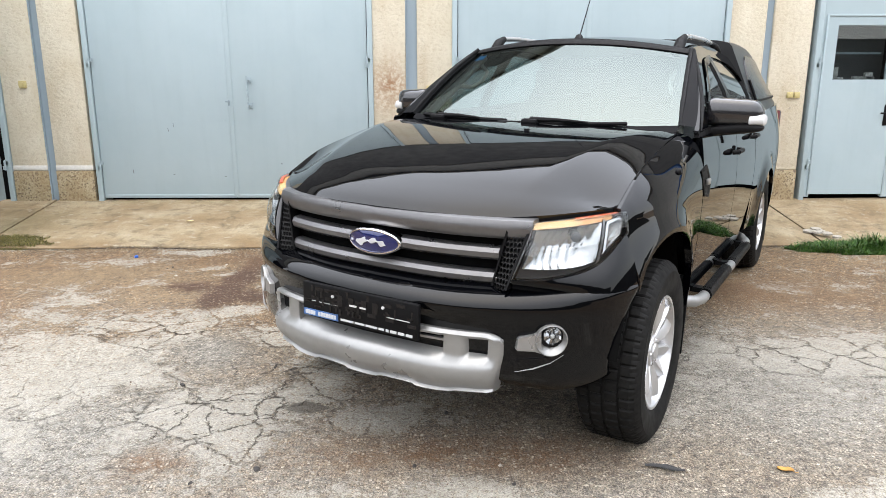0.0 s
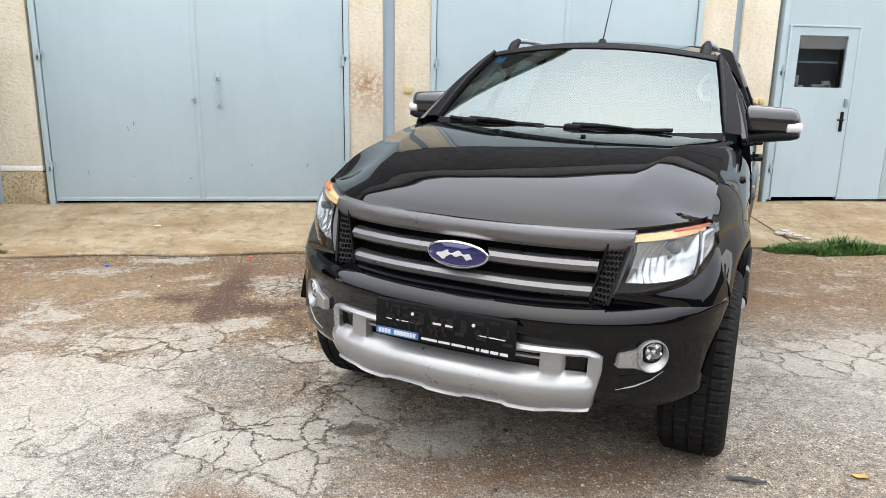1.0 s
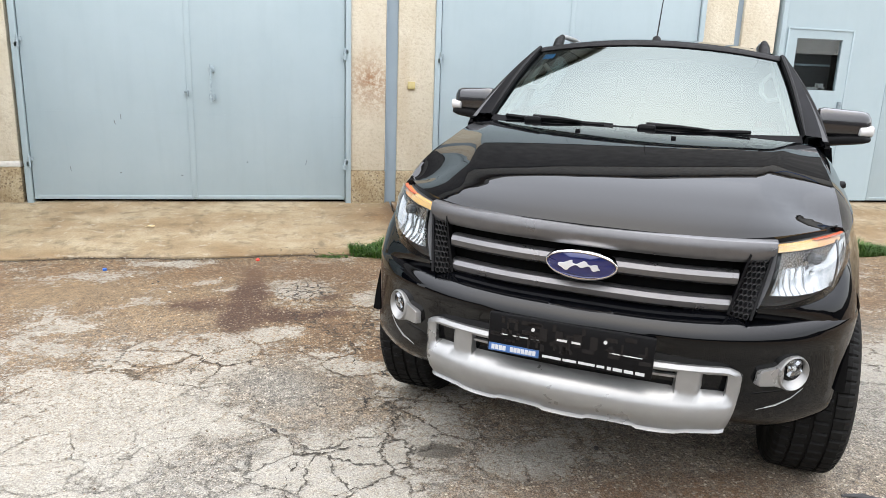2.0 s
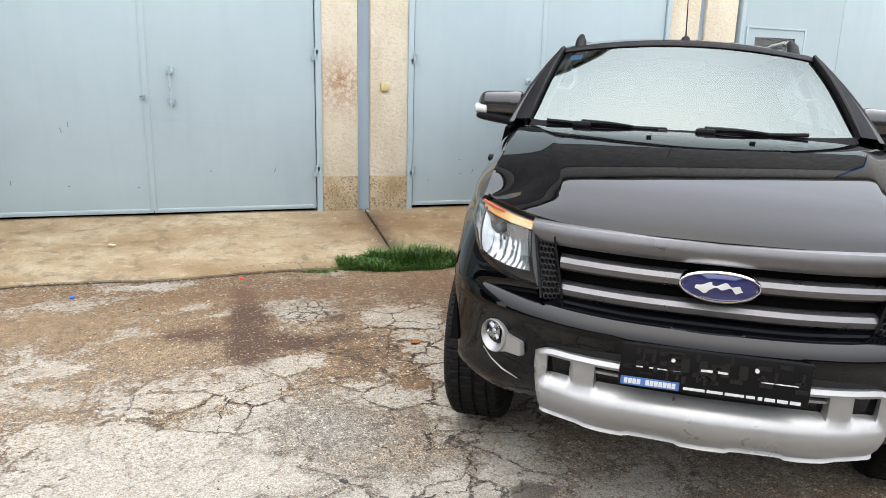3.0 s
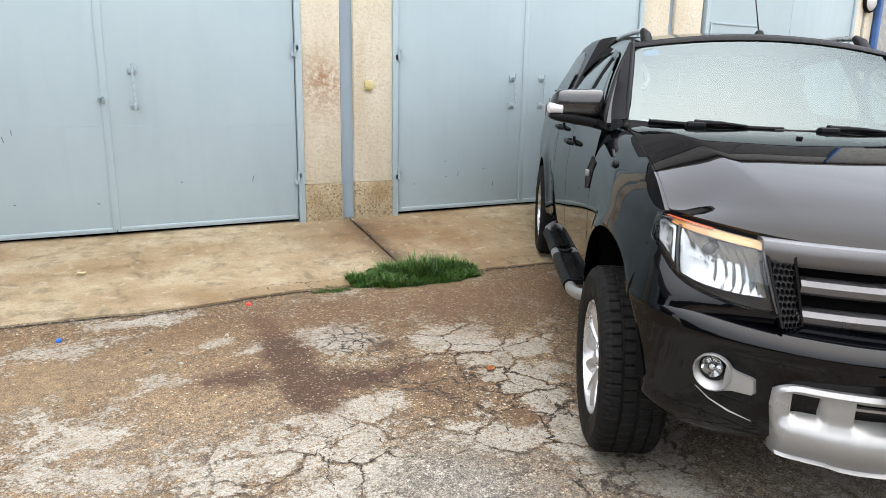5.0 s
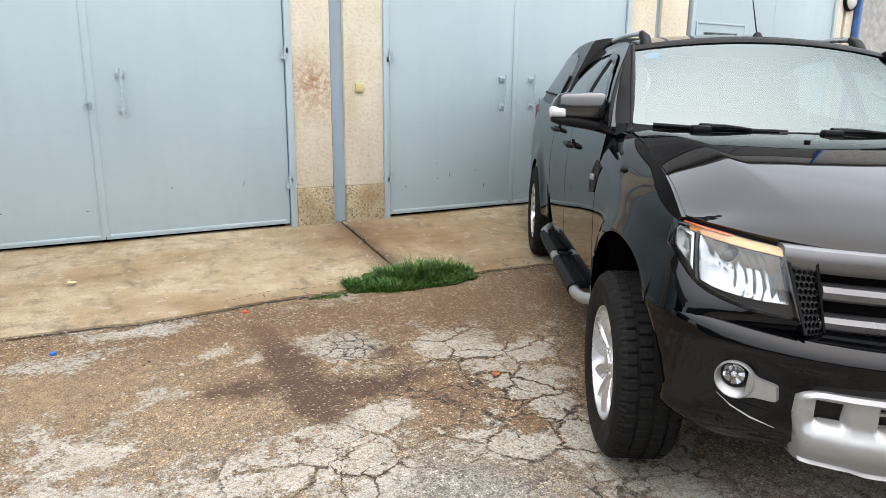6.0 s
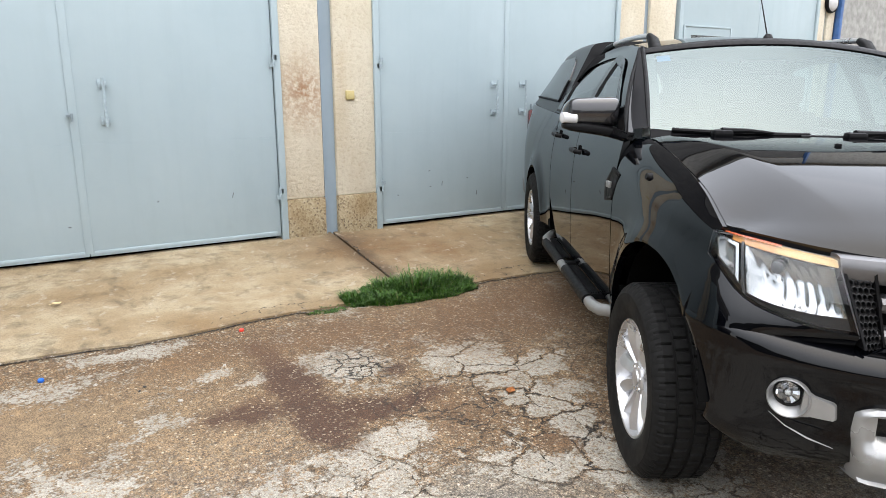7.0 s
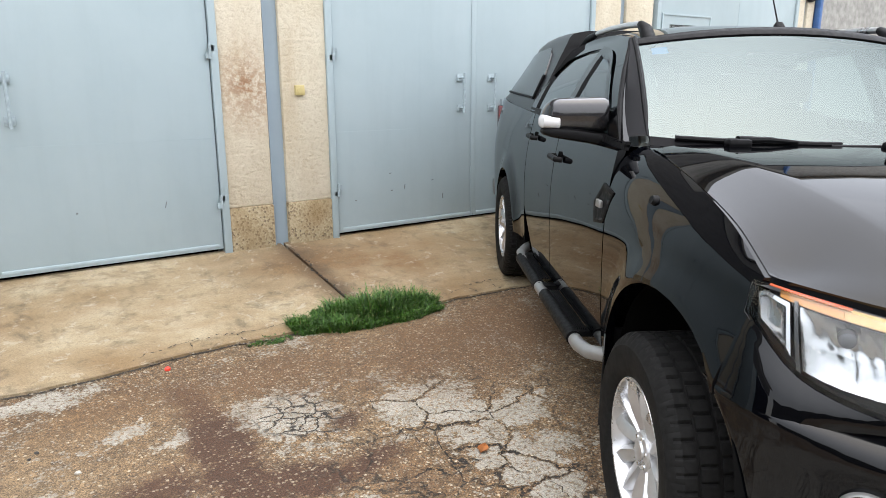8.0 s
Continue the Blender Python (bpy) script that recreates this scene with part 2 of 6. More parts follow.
def make_apron():
    m = mat("apron_concrete", rough=0.8)
    v = coords(m)
    w = wobble(m, v, 2.0, 0.4)
    base = ramp(m, noise_of(m, v, 3.0, 8.0, 0.65), [(0.3, (0.270, 0.200, 0.118)), (0.5, (0.372, 0.298, 0.192)), (0.7, (0.470, 0.405, 0.290))])
    rust = ramp(m, noise_of(m, coords(m, (0.7, 1.6, 1)), 1.4, 6.0), [(0.42, 0.0), (0.66, 0.8)])
    col = mix(m, rust, base, (0.235, 0.148, 0.066))
    near = calc(m, "MULTIPLY", spot(m, w, -0.25, 7.2, 0.9, 0.7), 0.6)
    col = mix(m, near, col, (0.115, 0.062, 0.024))
    col = mix(m, calc(m, "MULTIPLY", spot(m, w, -4.2, 6.6, 0.9, 0.7), 0.5), col, (0.12, 0.105, 0.04))
    col = mix(m, calc(m, "MULTIPLY", spot(m, wobble(m, v, 6.0, 0.16), -0.22, 6.8, 0.16, 2.2), 0.85), col, (0.075, 0.045, 0.022))
    blotch = ramp(m, noise_of(m, w, 7.0, 7.0, 0.7), [(0.50, 0.0), (0.66, 0.62)])
    col = mix(m, blotch, col, (0.105, 0.078, 0.045))
    fan = calc(m, "MULTIPLY", spot(m, wobble(m, v, 3.0, 0.5), 0.35, 6.85, 1.1, 0.8), ramp(m, noise_of(m, v, 6.0, 6.0, 0.65), [(0.40, 0.0), (0.60, 0.75)]))
    col = mix(m, fan, col, (0.200, 0.108, 0.042))
    grain = ramp(m, noise_of(m, v, 130.0, 4.0, 0.75), [(0.33, 0.62), (0.5, 1.0), (0.67, 1.30)])
    col = mix(m, 0.75, col, grain, "MULTIPLY")
    chalk = ramp(m, noise_of(m, wobble(m, v, 5.0, 0.2), 11.0, 7.0, 0.72), [(0.57, 0.0), (0.66, 0.5)])
    col = mix(m, chalk, col, (0.52, 0.485, 0.41))
    pits = ramp(m, noise_of(m, v, 26.0, 5.0, 0.7), [(0.69, 0.0), (0.74, 0.75)])
    col = mix(m, pits, col, (0.10, 0.075, 0.05))
    specks = ramp(m, noise_of(m, v, 60.0, 5.0), [(0.30, 1.0), (0.40, 0.0)])
    col = mix(m, calc(m, "MULTIPLY", specks, 0.5), col, (0.14, 0.11, 0.085))
    set_scaled(m, col)
    set_bump(m, noise_of(m, v, 45.0, 8.0), 0.35, 0.006)
    return m


def make_stucco(name, a, b, stain):
    m = mat(name, rough=0.9)
    v = coords(m)
    w = wobble(m, v, 3.0, 0.3)
    relief = noise_of(m, coords(m, (1, 1, 1.35)), 27.0, 5.0, 0.62)
    col = ramp(m, noise_of(m, v, 2.5, 6.0), [(0.3, a), (0.7, b)])
    col = mix(m, ramp(m, relief, [(0.30, 0.30), (0.50, 0.0)]), col, (0.42, 0.33, 0.22))
    # tan weathering in long upright streaks, and a few chips
    weather = noise_of(m, coords(m, (3.0, 3.0, 0.7)), 1.6, 6.0, 0.6)
    col = mix(m, ramp(m, weather, [(0.50, 0.0), (0.72, 0.45)]), col, (0.56, 0.44, 0.29))
    chips = ramp(m, noise_of(m, v, 16.0, 4.0, 0.6), [(0.70, 0.0), (0.73, 0.8)])
    col = mix(m, chips, col, (0.50, 0.46, 0.40))
    if stain:
        mp = node(m, "ShaderNodeMapping")
        mp.inputs["Rotation"].default_value = (radians(-90), 0, 0)
        link(m, w, mp.inputs["Vector"])
        worn = calc(m, "MULTIPLY", spot(m, mp.outputs[0], -0.45, 1.42, 0.34, 0.42, 0.45), ramp(m, noise_of(m, v, 24.0, 6.0, 0.7), [(0.38, 0.0), (0.55, 0.95)]))
        col = mix(m, worn, col, (0.40, 0.22, 0.12))
    set_scaled(m, col)
    set_bump(m, relief, 0.9, 0.012)
    return m


def make_terrazzo():
    m = mat("terrazzo", rough=0.8)
    v = coords(m)
    chips = node(m, "ShaderNodeTexVoronoi", Scale=72.0)
    link(m, v, chips.inputs["Vector"])
    col = ramp(m, chips.outputs["Color"], [(0.0, (0.13, 0.10, 0.07)), (0.2, (0.22, 0.17, 0.11)), (0.3, (0.37, 0.30, 0.185)), (1.0, (0.53, 0.455, 0.32))])
    col = mix(m, ramp(m, noise_of(m, v, 3.5, 6.0), [(0.45, 0.0), (0.7, 0.7)]), col, (0.27, 0.18, 0.08))
    set_scaled(m, col)
    set_bump(m, chips.outputs["Distance"], 0.5, 0.006)
    return m


def make_paint(name, a, b, rough=0.45):
    m = mat(name, rough=rough)
    v = coords(m)
    col = ramp(m, noise_of(m, v, 1.2, 6.0, 0.6), [(0.35, a), (0.65, b)])
    streak = ramp(m, noise_of(m, coords(m, (5, 5, 0.5)), 2.0, 5.0), [(0.5, 0.0), (0.8, 0.16)])
    col = mix(m, streak, col, tuple(c * 0.72 for c in a))
    spots = ramp(m, noise_of(m, v, 22.0, 3.0), [(0.78, 0.0), (0.83, 0.35)])
    col = mix(m, spots, col, (0.30, 0.27, 0.24))
    set_scaled(m, col, (0.73, 0.735, 0.74))
    set_rough(m, ramp(m, noise_of(m, v, 5.0), [(0.3, rough - 0.08), (0.7, rough + 0.12)]))
    set_bump(m, noise_of(m, v, 2.2, 3.0), 0.25, 0.02)
    return m


def make_grain(name, color, rough, scale, strength, var=0.25, metal=0.0, dist=0.004):
    m = mat(name, color, rough, metal)
    v = coords(m)
    n = noise_of(m, v, scale, 5.0)
    set_color(m, ramp(m, n, [(0.3, tuple(c * (1 - var) for c in color)), (0.7, tuple(min(1, c * (1 + var)) for c in color))]))
    set_rough(m, ramp(m, noise_of(m, v, scale * 0.21, 4.0), [(0.3, max(0.02, rough - 0.1)), (0.7, min(1.0, rough + 0.1))]))
    if strength:
        set_bump(m, n, strength, dist)
    return m


def make_glass(name, tint, ior=1.5, rough=0.0, sheen=(1, 1, 1)):
    m = bpy.data.materials.new(name)
    m.use_nodes = True
    nt = m.node_tree
    nt.nodes.remove(nt.nodes["Principled BSDF"])
    out = nt.nodes["Material Output"]
    clear, gloss, face, mx = (nt.nodes.new(k) for k in ("ShaderNodeBsdfTransparent", "ShaderNodeBsdfGlossy", "ShaderNodeLayerWeight", "ShaderNodeMixShader"))
    clear.inputs[0].default_value = (*tint, 1)
    gloss.inputs["Roughness"].default_value = rough
    gloss.inputs["Color"].default_value = (*sheen, 1)
    face.inputs["Blend"].default_value = 0.5
    r0 = ((ior - 1) / (ior + 1)) ** 2
    fac = calc(m, "MULTIPLY_ADD", calc(m, "POWER", face.outputs["Facing"], 5.0), 1 - r0, r0)
    nt.links.new(fac, mx.inputs[0])
    nt.links.new(clear.outputs[0], mx.inputs[1])
    nt.links.new(gloss.outputs[0], mx.inputs[2])
    nt.links.new(mx.outputs[0], out.inputs[0])
    return m


def make_car_paint():
    m = mat("black_car_paint", (0.006, 0.006, 0.007), 0.6, 0.0, 1.0)
    bsdf(m).inputs["Specular IOR Level"].default_value = 0.0
    bsdf(m).inputs["Coat IOR"].default_value = 1.37
    bsdf(m).inputs["Coat Tint"].default_value = (0.85, 0.94, 1.0, 1)
    v = coords(m)
    set_color(m, ramp(m, noise_of(m, v, 300.0, 2.0), [(0.3, (0.0006, 0.0006, 0.0009)), (0.75, (0.0018, 0.0019, 0.0026))]))
    return m


M_GROUND, M_APRON = make_ground(), make_apron()
M_STUCCO = make_stucco("cream_stucco", (0.72, 0.655, 0.52), (0.84, 0.79, 0.67), False)
M_STUCCO_WORN = make_stucco("worn_stucco", (0.71, 0.64, 0.505), (0.83, 0.77, 0.65), True)
M_TERRAZZO = make_terrazzo()
M_BAND = make_grain("white_plaster", (0.562, 0.544, 0.504), 0.9, 30.0, 0.5, 0.1)
M_DOOR = make_paint("pale_blue_paint", (0.43, 0.53, 0.565), (0.47, 0.57, 0.605))
M_STRIP = make_paint("grey_blue_paint", (0.31, 0.385, 0.44), (0.35, 0.43, 0.485))
M_ADDEDWALL = make_grain("added_wall", (0.0432, 0.0432, 0.036), 0.9, 3.0, 0.4)
M_UPPER = make_grain("dark_facade", (0.10, 0.10, 0.098), 0.9, 6.0, 0.4)
M_GREYWALL = make_grain("grey_render", (0.302, 0.302, 0.288), 0.9, 12.0, 0.4)
M_BLUE = make_grain("blue_enamel", (0.0432, 0.115, 0.302), 0.4, 9.0, 0.1)
# flat near-black for hollows and inner parts: their shade is in the colour
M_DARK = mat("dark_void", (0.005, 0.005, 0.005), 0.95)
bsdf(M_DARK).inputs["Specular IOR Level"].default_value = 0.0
M_PAINT = make_car_paint()
M_TRIM = make_grain("black_plastic", (0.0040, 0.0040, 0.0045), 0.5, 240.0, 0.15, dist=0.001)
M_PILLAR = mat("pillar_black", (0.006, 0.006, 0.007), 0.5)
M_GLOSSTRIM = mat("gloss_black_plastic", (0.008, 0.008, 0.009), 0.18)
M_TITAN = make_grain("titanium_grey", (0.145, 0.143, 0.146), 0.34, 40.0, 0.0, 0.05, 0.75)
M_MIRRORCAP = mat("mirror_cap", (0.012, 0.012, 0.014), 0.25, 0.15, 1.0)
M_SATIN = mat("satin_black_paint", (0.010, 0.010, 0.011), 0.32)
M_SILVER = make_grain("satin_silver", (0.288, 0.288, 0.284), 0.34, 30.0, 0.0, 0.04, 0.6)
M_ALLOY = make_grain("alloy", (0.544, 0.544, 0.552), 0.33, 30.0, 0.0, 0.05, 0.8)
M_REFLECT = mat("lamp_reflector", (0.37, 0.373, 0.375), 0.2, 0.9)
M_LAMPGREY = mat("lamp_housing_grey", (0.06, 0.0616, 0.064), 0.3)
M_MESH = mat("mesh_plastic", (0.006, 0.006, 0.0065), 0.5)
M_EMBLEM = mat("bright_emblem", (0.562, 0.569, 0.576), 0.3, 0.3)
M_FOG = mat("smoked_reflector", (0.336, 0.336, 0.344), 0.12, 0.95)
set_bump(M_REFLECT, noise_of(M_REFLECT, coords(M_REFLECT, (1, 1, 0.3)), 60.0, 2.0), 0.25, 0.006)
M_CHROME = mat("chrome", (0.86, 0.86, 0.87), 0.06, 1.0)
M_RUBBER = make_grain("tyre_rubber", (0.0080, 0.0079, 0.0077), 0.7, 60.0, 0.2, 0.4, dist=0.001)
bsdf(M_RUBBER).inputs["Specular IOR Level"].default_value = 0.25
M_GLASS = make_glass("windscreen_glass", (0.60, 0.71, 0.685), 9.3, 0.0, (0.182, 0.205, 0.196))
M_SIDEGLASS = make_glass("side_glass", (0.55, 0.66, 0.66), 1.9)
M_PANE = make_glass("dusty_pane", (0.74, 0.77, 0.78), 1.6)
M_LENS = make_glass("lamp_lens", (0.93, 0.95, 0.96), 1.45)
M_AMBER = mat("amber_lens", (0.461, 0.216, 0.0648), 0.25)
M_AMBERRED = mat("red_amber_edge", (0.36, 0.054, 0.0101), 0.3)
M_AMBERPALE = mat("amber_pale", (0.446, 0.288, 0.115), 0.25)
M_RED = mat("red_lens", (0.10, 0.006, 0.007), 0.15)
M_WHITE = mat("white_plastic", (0.518, 0.518, 0.518), 0.25)
M_PRINT = mat("white_print", (0.504, 0.511, 0.518), 0.5)
M_BADGE = mat("badge_blue", (0.012, 0.018, 0.10), 0.15, 0.3, 1.0)
M_DASH = make_grain("dash_plastic", (0.045, 0.045, 0.047), 0.7, 120.0, 0.2)
M_SEAT = make_grain("seat_cloth", (0.05, 0.05, 0.052), 0.9, 90.0, 0.3)
M_PALETRIM = make_grain("pale_headliner", (0.60, 0.61, 0.58), 0.85, 90.0, 0.2)
M_HARDWARE = make_grain("painted_hardware", (0.288, 0.353, 0.382), 0.5, 40.0, 0.2, 0.2)
M_IRON = make_grain("grey_iron", (0.173, 0.216, 0.238), 0.55, 40.0, 0.2, 0.3)
M_YELLOW = mat("yellow_plastic", (0.475, 0.396, 0.18), 0.5)
for dull in (M_RUBBER, M_TRIM, M_PILLAR):
    bsdf(dull).inputs["Specular IOR Level"].default_value = 0.06 if dull is M_PILLAR else 0.12
for sleek in (M_GLOSSTRIM, M_SATIN, M_MESH):
    bsdf(sleek).inputs["Specular IOR Level"].default_value = 0.3


# ---- mesh helpers ----
def finish(name, bm, material, sharp=38):
    me = bpy.data.meshes.new(name)
    bmesh.ops.recalc_face_normals(bm, faces=bm.faces)
    for f in bm.faces:
        f.smooth = True
    bm.to_mesh(me)
    bm.free()
    me.set_sharp_from_angle(angle=radians(sharp))
    me.materials.append(material)
    return new(name, me)


def part(name, bm, material, parent, label="", sharp=38):
    ob = finish(name, bm, material, sharp)
    ob.parent = parent
    if label:
        ob["label"] = label
    return ob


def thing(name, label, category, m=Matrix(), group="", kind=""):
    ob = new(name)
    ob.empty_display_size = 0.1
    ob.matrix_world = m
    return tagged(ob, label, category, group, kind)


def ip(pts, x):
    """Smooth interpolation through (x, value) pairs in rising x."""
    if x <= pts[0][0]:
        return pts[0][1]
    if x >= pts[-1][0]:
        return pts[-1][1]
    for k in range(len(pts) - 1):
        if x <= pts[k + 1][0]:
            break
    (x0, y0), (x1, y1) = pts[k], pts[k + 1]
    d = (y1 - y0) / (x1 - x0)
    d0 = d if k == 0 else (y1 - pts[k - 1][1]) / (x1 - pts[k - 1][0])
    d1 = d if k + 2 == len(pts) else (pts[k + 2][1] - y0) / (pts[k + 2][0] - x0)
    h, t = x1 - x0, (x - x0) / (x1 - x0)
    return (2 * t**3 - 3 * t**2 + 1) * y0 + (t**3 - 2 * t**2 + t) * h * d0 + (3 * t**2 - 2 * t**3) * y1 + (t**3 - t**2) * h * d1


def lerp(a, b, t):
    return a + (b - a) * t


def steps(a, b, n):
    return [a + (b - a) * k / (n - 1) for k in range(n)]


def sheet(bm, rows, ring=False, caps=False):
    """Quads between rows of points. ring: each row closes on itself."""
    vs = [[bm.verts.new(p) for p in r] for r in rows]
    n = len(rows[0])
    for a, b in zip(vs, vs[1:]):
        for j in range(n if ring else n - 1):
            k = (j + 1) % n
            q = [a[j], a[k], b[k], b[j]]
            if len({v.co.to_tuple(6) for v in q}) == 4:
                bm.faces.new(q)
            else:
                u = []
                for v in q:
                    if all((v.co - w.co).length > 1e-6 for w in u):
                        u.append(v)
                if len(u) == 3:
                    bm.faces.new(u)
    if caps:
        bm.faces.new(vs[0][::-1])
        bm.faces.new(vs[-1])
    return vs


def rim(bm, move):
    """Turn the open edges of a sheet inwards by move, so that it shows thickness."""
    edges = [e for e in bm.edges if e.is_boundary]
    made = bmesh.ops.extrude_edge_only(bm, edges=edges)["geom"]
    for v in (g for g in made if isinstance(g, bmesh.types.BMVert)):
        v.co += Vector(move)


def box(bm, x0, x1, y0, y1, z0, z1, bevel=0.0):
    vs = bmesh.ops.create_cube(bm, size=1.0)["verts"]
    bmesh.ops.transform(bm, matrix=Matrix.LocRotScale(((x0 + x1) / 2, (y0 + y1) / 2, (z0 + z1) / 2), None, (abs(x1 - x0), abs(y1 - y0), abs(z1 - z0))), verts=vs)
    if bevel:
        es = list({e for v in vs for e in v.link_edges})
        bmesh.ops.bevel(bm, geom=es, offset=bevel, segments=2, affect="EDGES", profile=0.5)
    return vs


def tube(bm, path, radius, n=10, caps=True, flat=1.0):
    """A round bar along a path of points; radius may be one number or one for each point."""
    path = [Vector(p) for p in path]
    rows = []
    for i, p in enumerate(path):
        d = (path[min(i + 1, len(path) - 1)] - path[max(i - 1, 0)]).normalized()
        side = d.cross(Vector((0, 0, 1)))
        if side.length < 0.05:
            side = d.cross(Vector((0, 1, 0)))
        side.normalize()
        up = side.cross(d)
        r = radius if isinstance(radius, (int, float)) else radius[i]
        rows.append([p + side * (r * math.cos(2 * math.pi * k / n)) + up * (r * flat * math.sin(2 * math.pi * k / n)) for k in range(n)])
    sheet(bm, rows, ring=True, caps=caps)


def lathe(bm, profile, n=48, axis="y", start=0.0, end=2 * math.pi, wave=None):
    """Turn (radius, offset) pairs about the axis y."""
    full = abs(end - start - 2 * math.pi) < 1e-6
    rows = []
    for i in range(n if full else n + 1):
        a = start + (end - start) * i / n
        row = []
        for j, (r, o) in enumerate(profile):
            rr = r + (wave(i, j) if wave else 0.0)
            row.append((rr * math.cos(a), o, rr * math.sin(a)))
        rows.append(row)
    if full:
        rows.append(rows[0])
    sheet(bm, rows)
    bmesh.ops.remove_doubles(bm, verts=bm.verts, dist=1e-6)


# ---- the yard ----
WALL_Y, APRON_Y, BASE_Z, PLINTH_Z, TOP_Z = 7.46, 6.08, 0.215, 0.543, 5.6


# where the yard's skin, stains and cracks lie: x, y, half-extents in x and y, strength
SAND_BED = ((-2.6, 5.1, 1.6, 0.7, 0.9), (2.6, 4.7, 1.6, 1.0, 0.6))
GREY_BED = ((0.5, 1.6, 3.4, 1.6, 1.0), (-1.6, 2.6, 1.6, 1.4, 1.0), (1.6, 3.0, 2.4, 1.5, 1.0), (-1.25, 3.55, 0.6, 0.5, 1.0))
SANDY = ((-2.7, 5.2, 1.7, 0.85, 1.0), (-1.9, 5.6, 0.7, 0.4, 0.7), (2.4, 4.8, 1.4, 0.8, 0.9))
SKIN_KEEP = ((-0.55, 3.45, 0.5, 0.6, 0.85), (-0.82, 3.85, 0.3, 0.3, 0.95), (-0.48, 3.98, 0.28, 0.32, 0.95), (-0.34, 4.22, 0.36, 0.3, 0.85), (-1.8, 3.5, 1.0, 0.65, 1.15), (-2.3, 3.1, 1.7, 1.5, 1.0), (-2.33, 4.5, 0.42, 0.26, 0.9), (-1.62, 4.05, 0.6, 0.45, 0.95), (-1.25, 4.28, 0.22, 0.2, 0.8), (-0.95, 2.8, 0.9, 0.6, 0.95), (-0.3, 2.75, 0.6, 0.25, 0.75), (0.0, 2.18, 0.5, 0.2, 0.7), (-0.29, 4.59, 0.4, 0.35, 0.9), (-0.52, 4.8, 0.45, 0.3, 0.9), (-0.58, 4.3, 0.4, 0.35, 0.95), (-1.05, 5.12, 0.4, 0.46, 1.0), (2.1, 3.45, 1.5, 0.55, 0.85), (-2.15, 5.88, 0.5, 0.1, 1.0), (-1.78, 5.35, 0.15, 0.11, 0.95), (-1.63, 5.18, 0.11, 0.09, 0.9), (1.6, 2.1, 0.6, 0.25, 0.6), (-0.4, 1.7, 0.9, 0.5, 0.6))
SKIN_LOST = ((-1.52, 2.5, 0.26, 0.36, 0.8), (-1.42, 2.85, 0.28, 0.36, 0.8), (-1.22, 3.52, 0.42, 0.30, 1.0), (-0.92, 3.42, 0.45, 0.28, 0.5), (-2.37, 3.6, 0.3, 0.16, 0.7), (-1.07, 2.37, 0.24, 0.17, 0.9), (-0.68, 3.95, 0.2, 0.15, 0.9), (-0.97, 4.4, 0.28, 0.35, 0.7), (-1.42, 4.85, 0.26, 0.7, 0.9), (-1.95, 4.6, 0.5, 0.36, 0.9), (0.0, 2.5, 0.9, 0.24, 0.9), (0.9, 2.2, 0.8, 0.4, 0.6))
CRACK_NET = ((-0.75, 3.5, 1.0, 1.0, 1.3), (-0.45, 4.4, 1.3, 1.3, 1.5), (-0.9, 2.8, 1.2, 0.9, 0.8), (-1.4, 3.9, 1.1, 0.7, 1.2), (-2.3, 3.0, 1.8, 1.4, 0.5), (2.1, 3.4, 1.6, 0.8, 0.7))
VEIL = ((-2.2, 4.2, 1.4, 0.7, 0.3), (-1.3, 2.6, 2.8, 1.5, 0.75), (0.3, 1.9, 2.6, 1.0, 0.4), (2.2, 3.1, 2.0, 1.4, 0.8))
RED_STAIN = ((-1.43, 5.5, 0.13, 0.40, 0.9), (-1.43, 5.0, 0.20, 0.62, 1.3), (-1.45, 4.55, 0.20, 0.36, 1.2), (-1.76, 4.85, 0.36, 0.22, 0.7), (-1.22, 4.64, 0.4, 0.18, 0.95), (-0.98, 4.62, 0.2, 0.14, 0.8), (-0.9, 4.95, 0.14, 0.14, 0.6))
BROWN_STAIN = ((0.1, 2.47, 1.0, 0.28, 0.7), (-1.07, 2.37, 0.24, 0.17, 0.6), (-0.66, 3.95, 0.18, 0.13, 0.6), (-1.1, 5.6, 1.2, 0.45, 0.6), (0.5, 5.45, 2.2, 0.85, 1.0), (-0.2, 5.3, 0.8, 0.4, 0.8), (1.9, 4.7, 1.6, 0.7, 0.7), (-0.95, 4.35, 0.26, 0.3, 0.5))
WET = ((-0.59, 2.87, 0.15, 0.1, 1.0), (-0.33, 3.05, 0.06, 0.05, 0.7))
FLAGS = ((-1.05, 5.1, 0.36, 0.42, 1.0),)
WEAR = {"sand_bed": SAND_BED, "grey_bed": GREY_BED, "sandy": SANDY, "skin_keep": SKIN_KEEP, "skin_lost": SKIN_LOST, "crack_net": CRACK_NET, "veil": VEIL, "red_stain": RED_STAIN, "brown_stain": BROWN_STAIN, "wet": WET, "flags": FLAGS}


def wear_level(px, py, rows):
    """The strongest of some soft patches at each point: 1 in a patch's middle, 0 past its rim."""
    total = np.zeros(len(px))
    for x, y, rx, ry, amount in rows:
        r = np.hypot((px - x) / rx, (py - y) / ry)
        total = np.maximum(total, amount * np.interp(r, (0.15, 0.5, 1.0), (1.0, 0.5, 0.0)))
    return total


def ground_z(x, y):
    """Slight swells, and a shallow hollow where a front wheel stands."""
    return 0.004 * noise.noise((x * 0.9, y * 0.9, 0)) - 0.031 * math.exp(-((x + 0.48) ** 2 + (y - 3.59) ** 2) / 0.12)


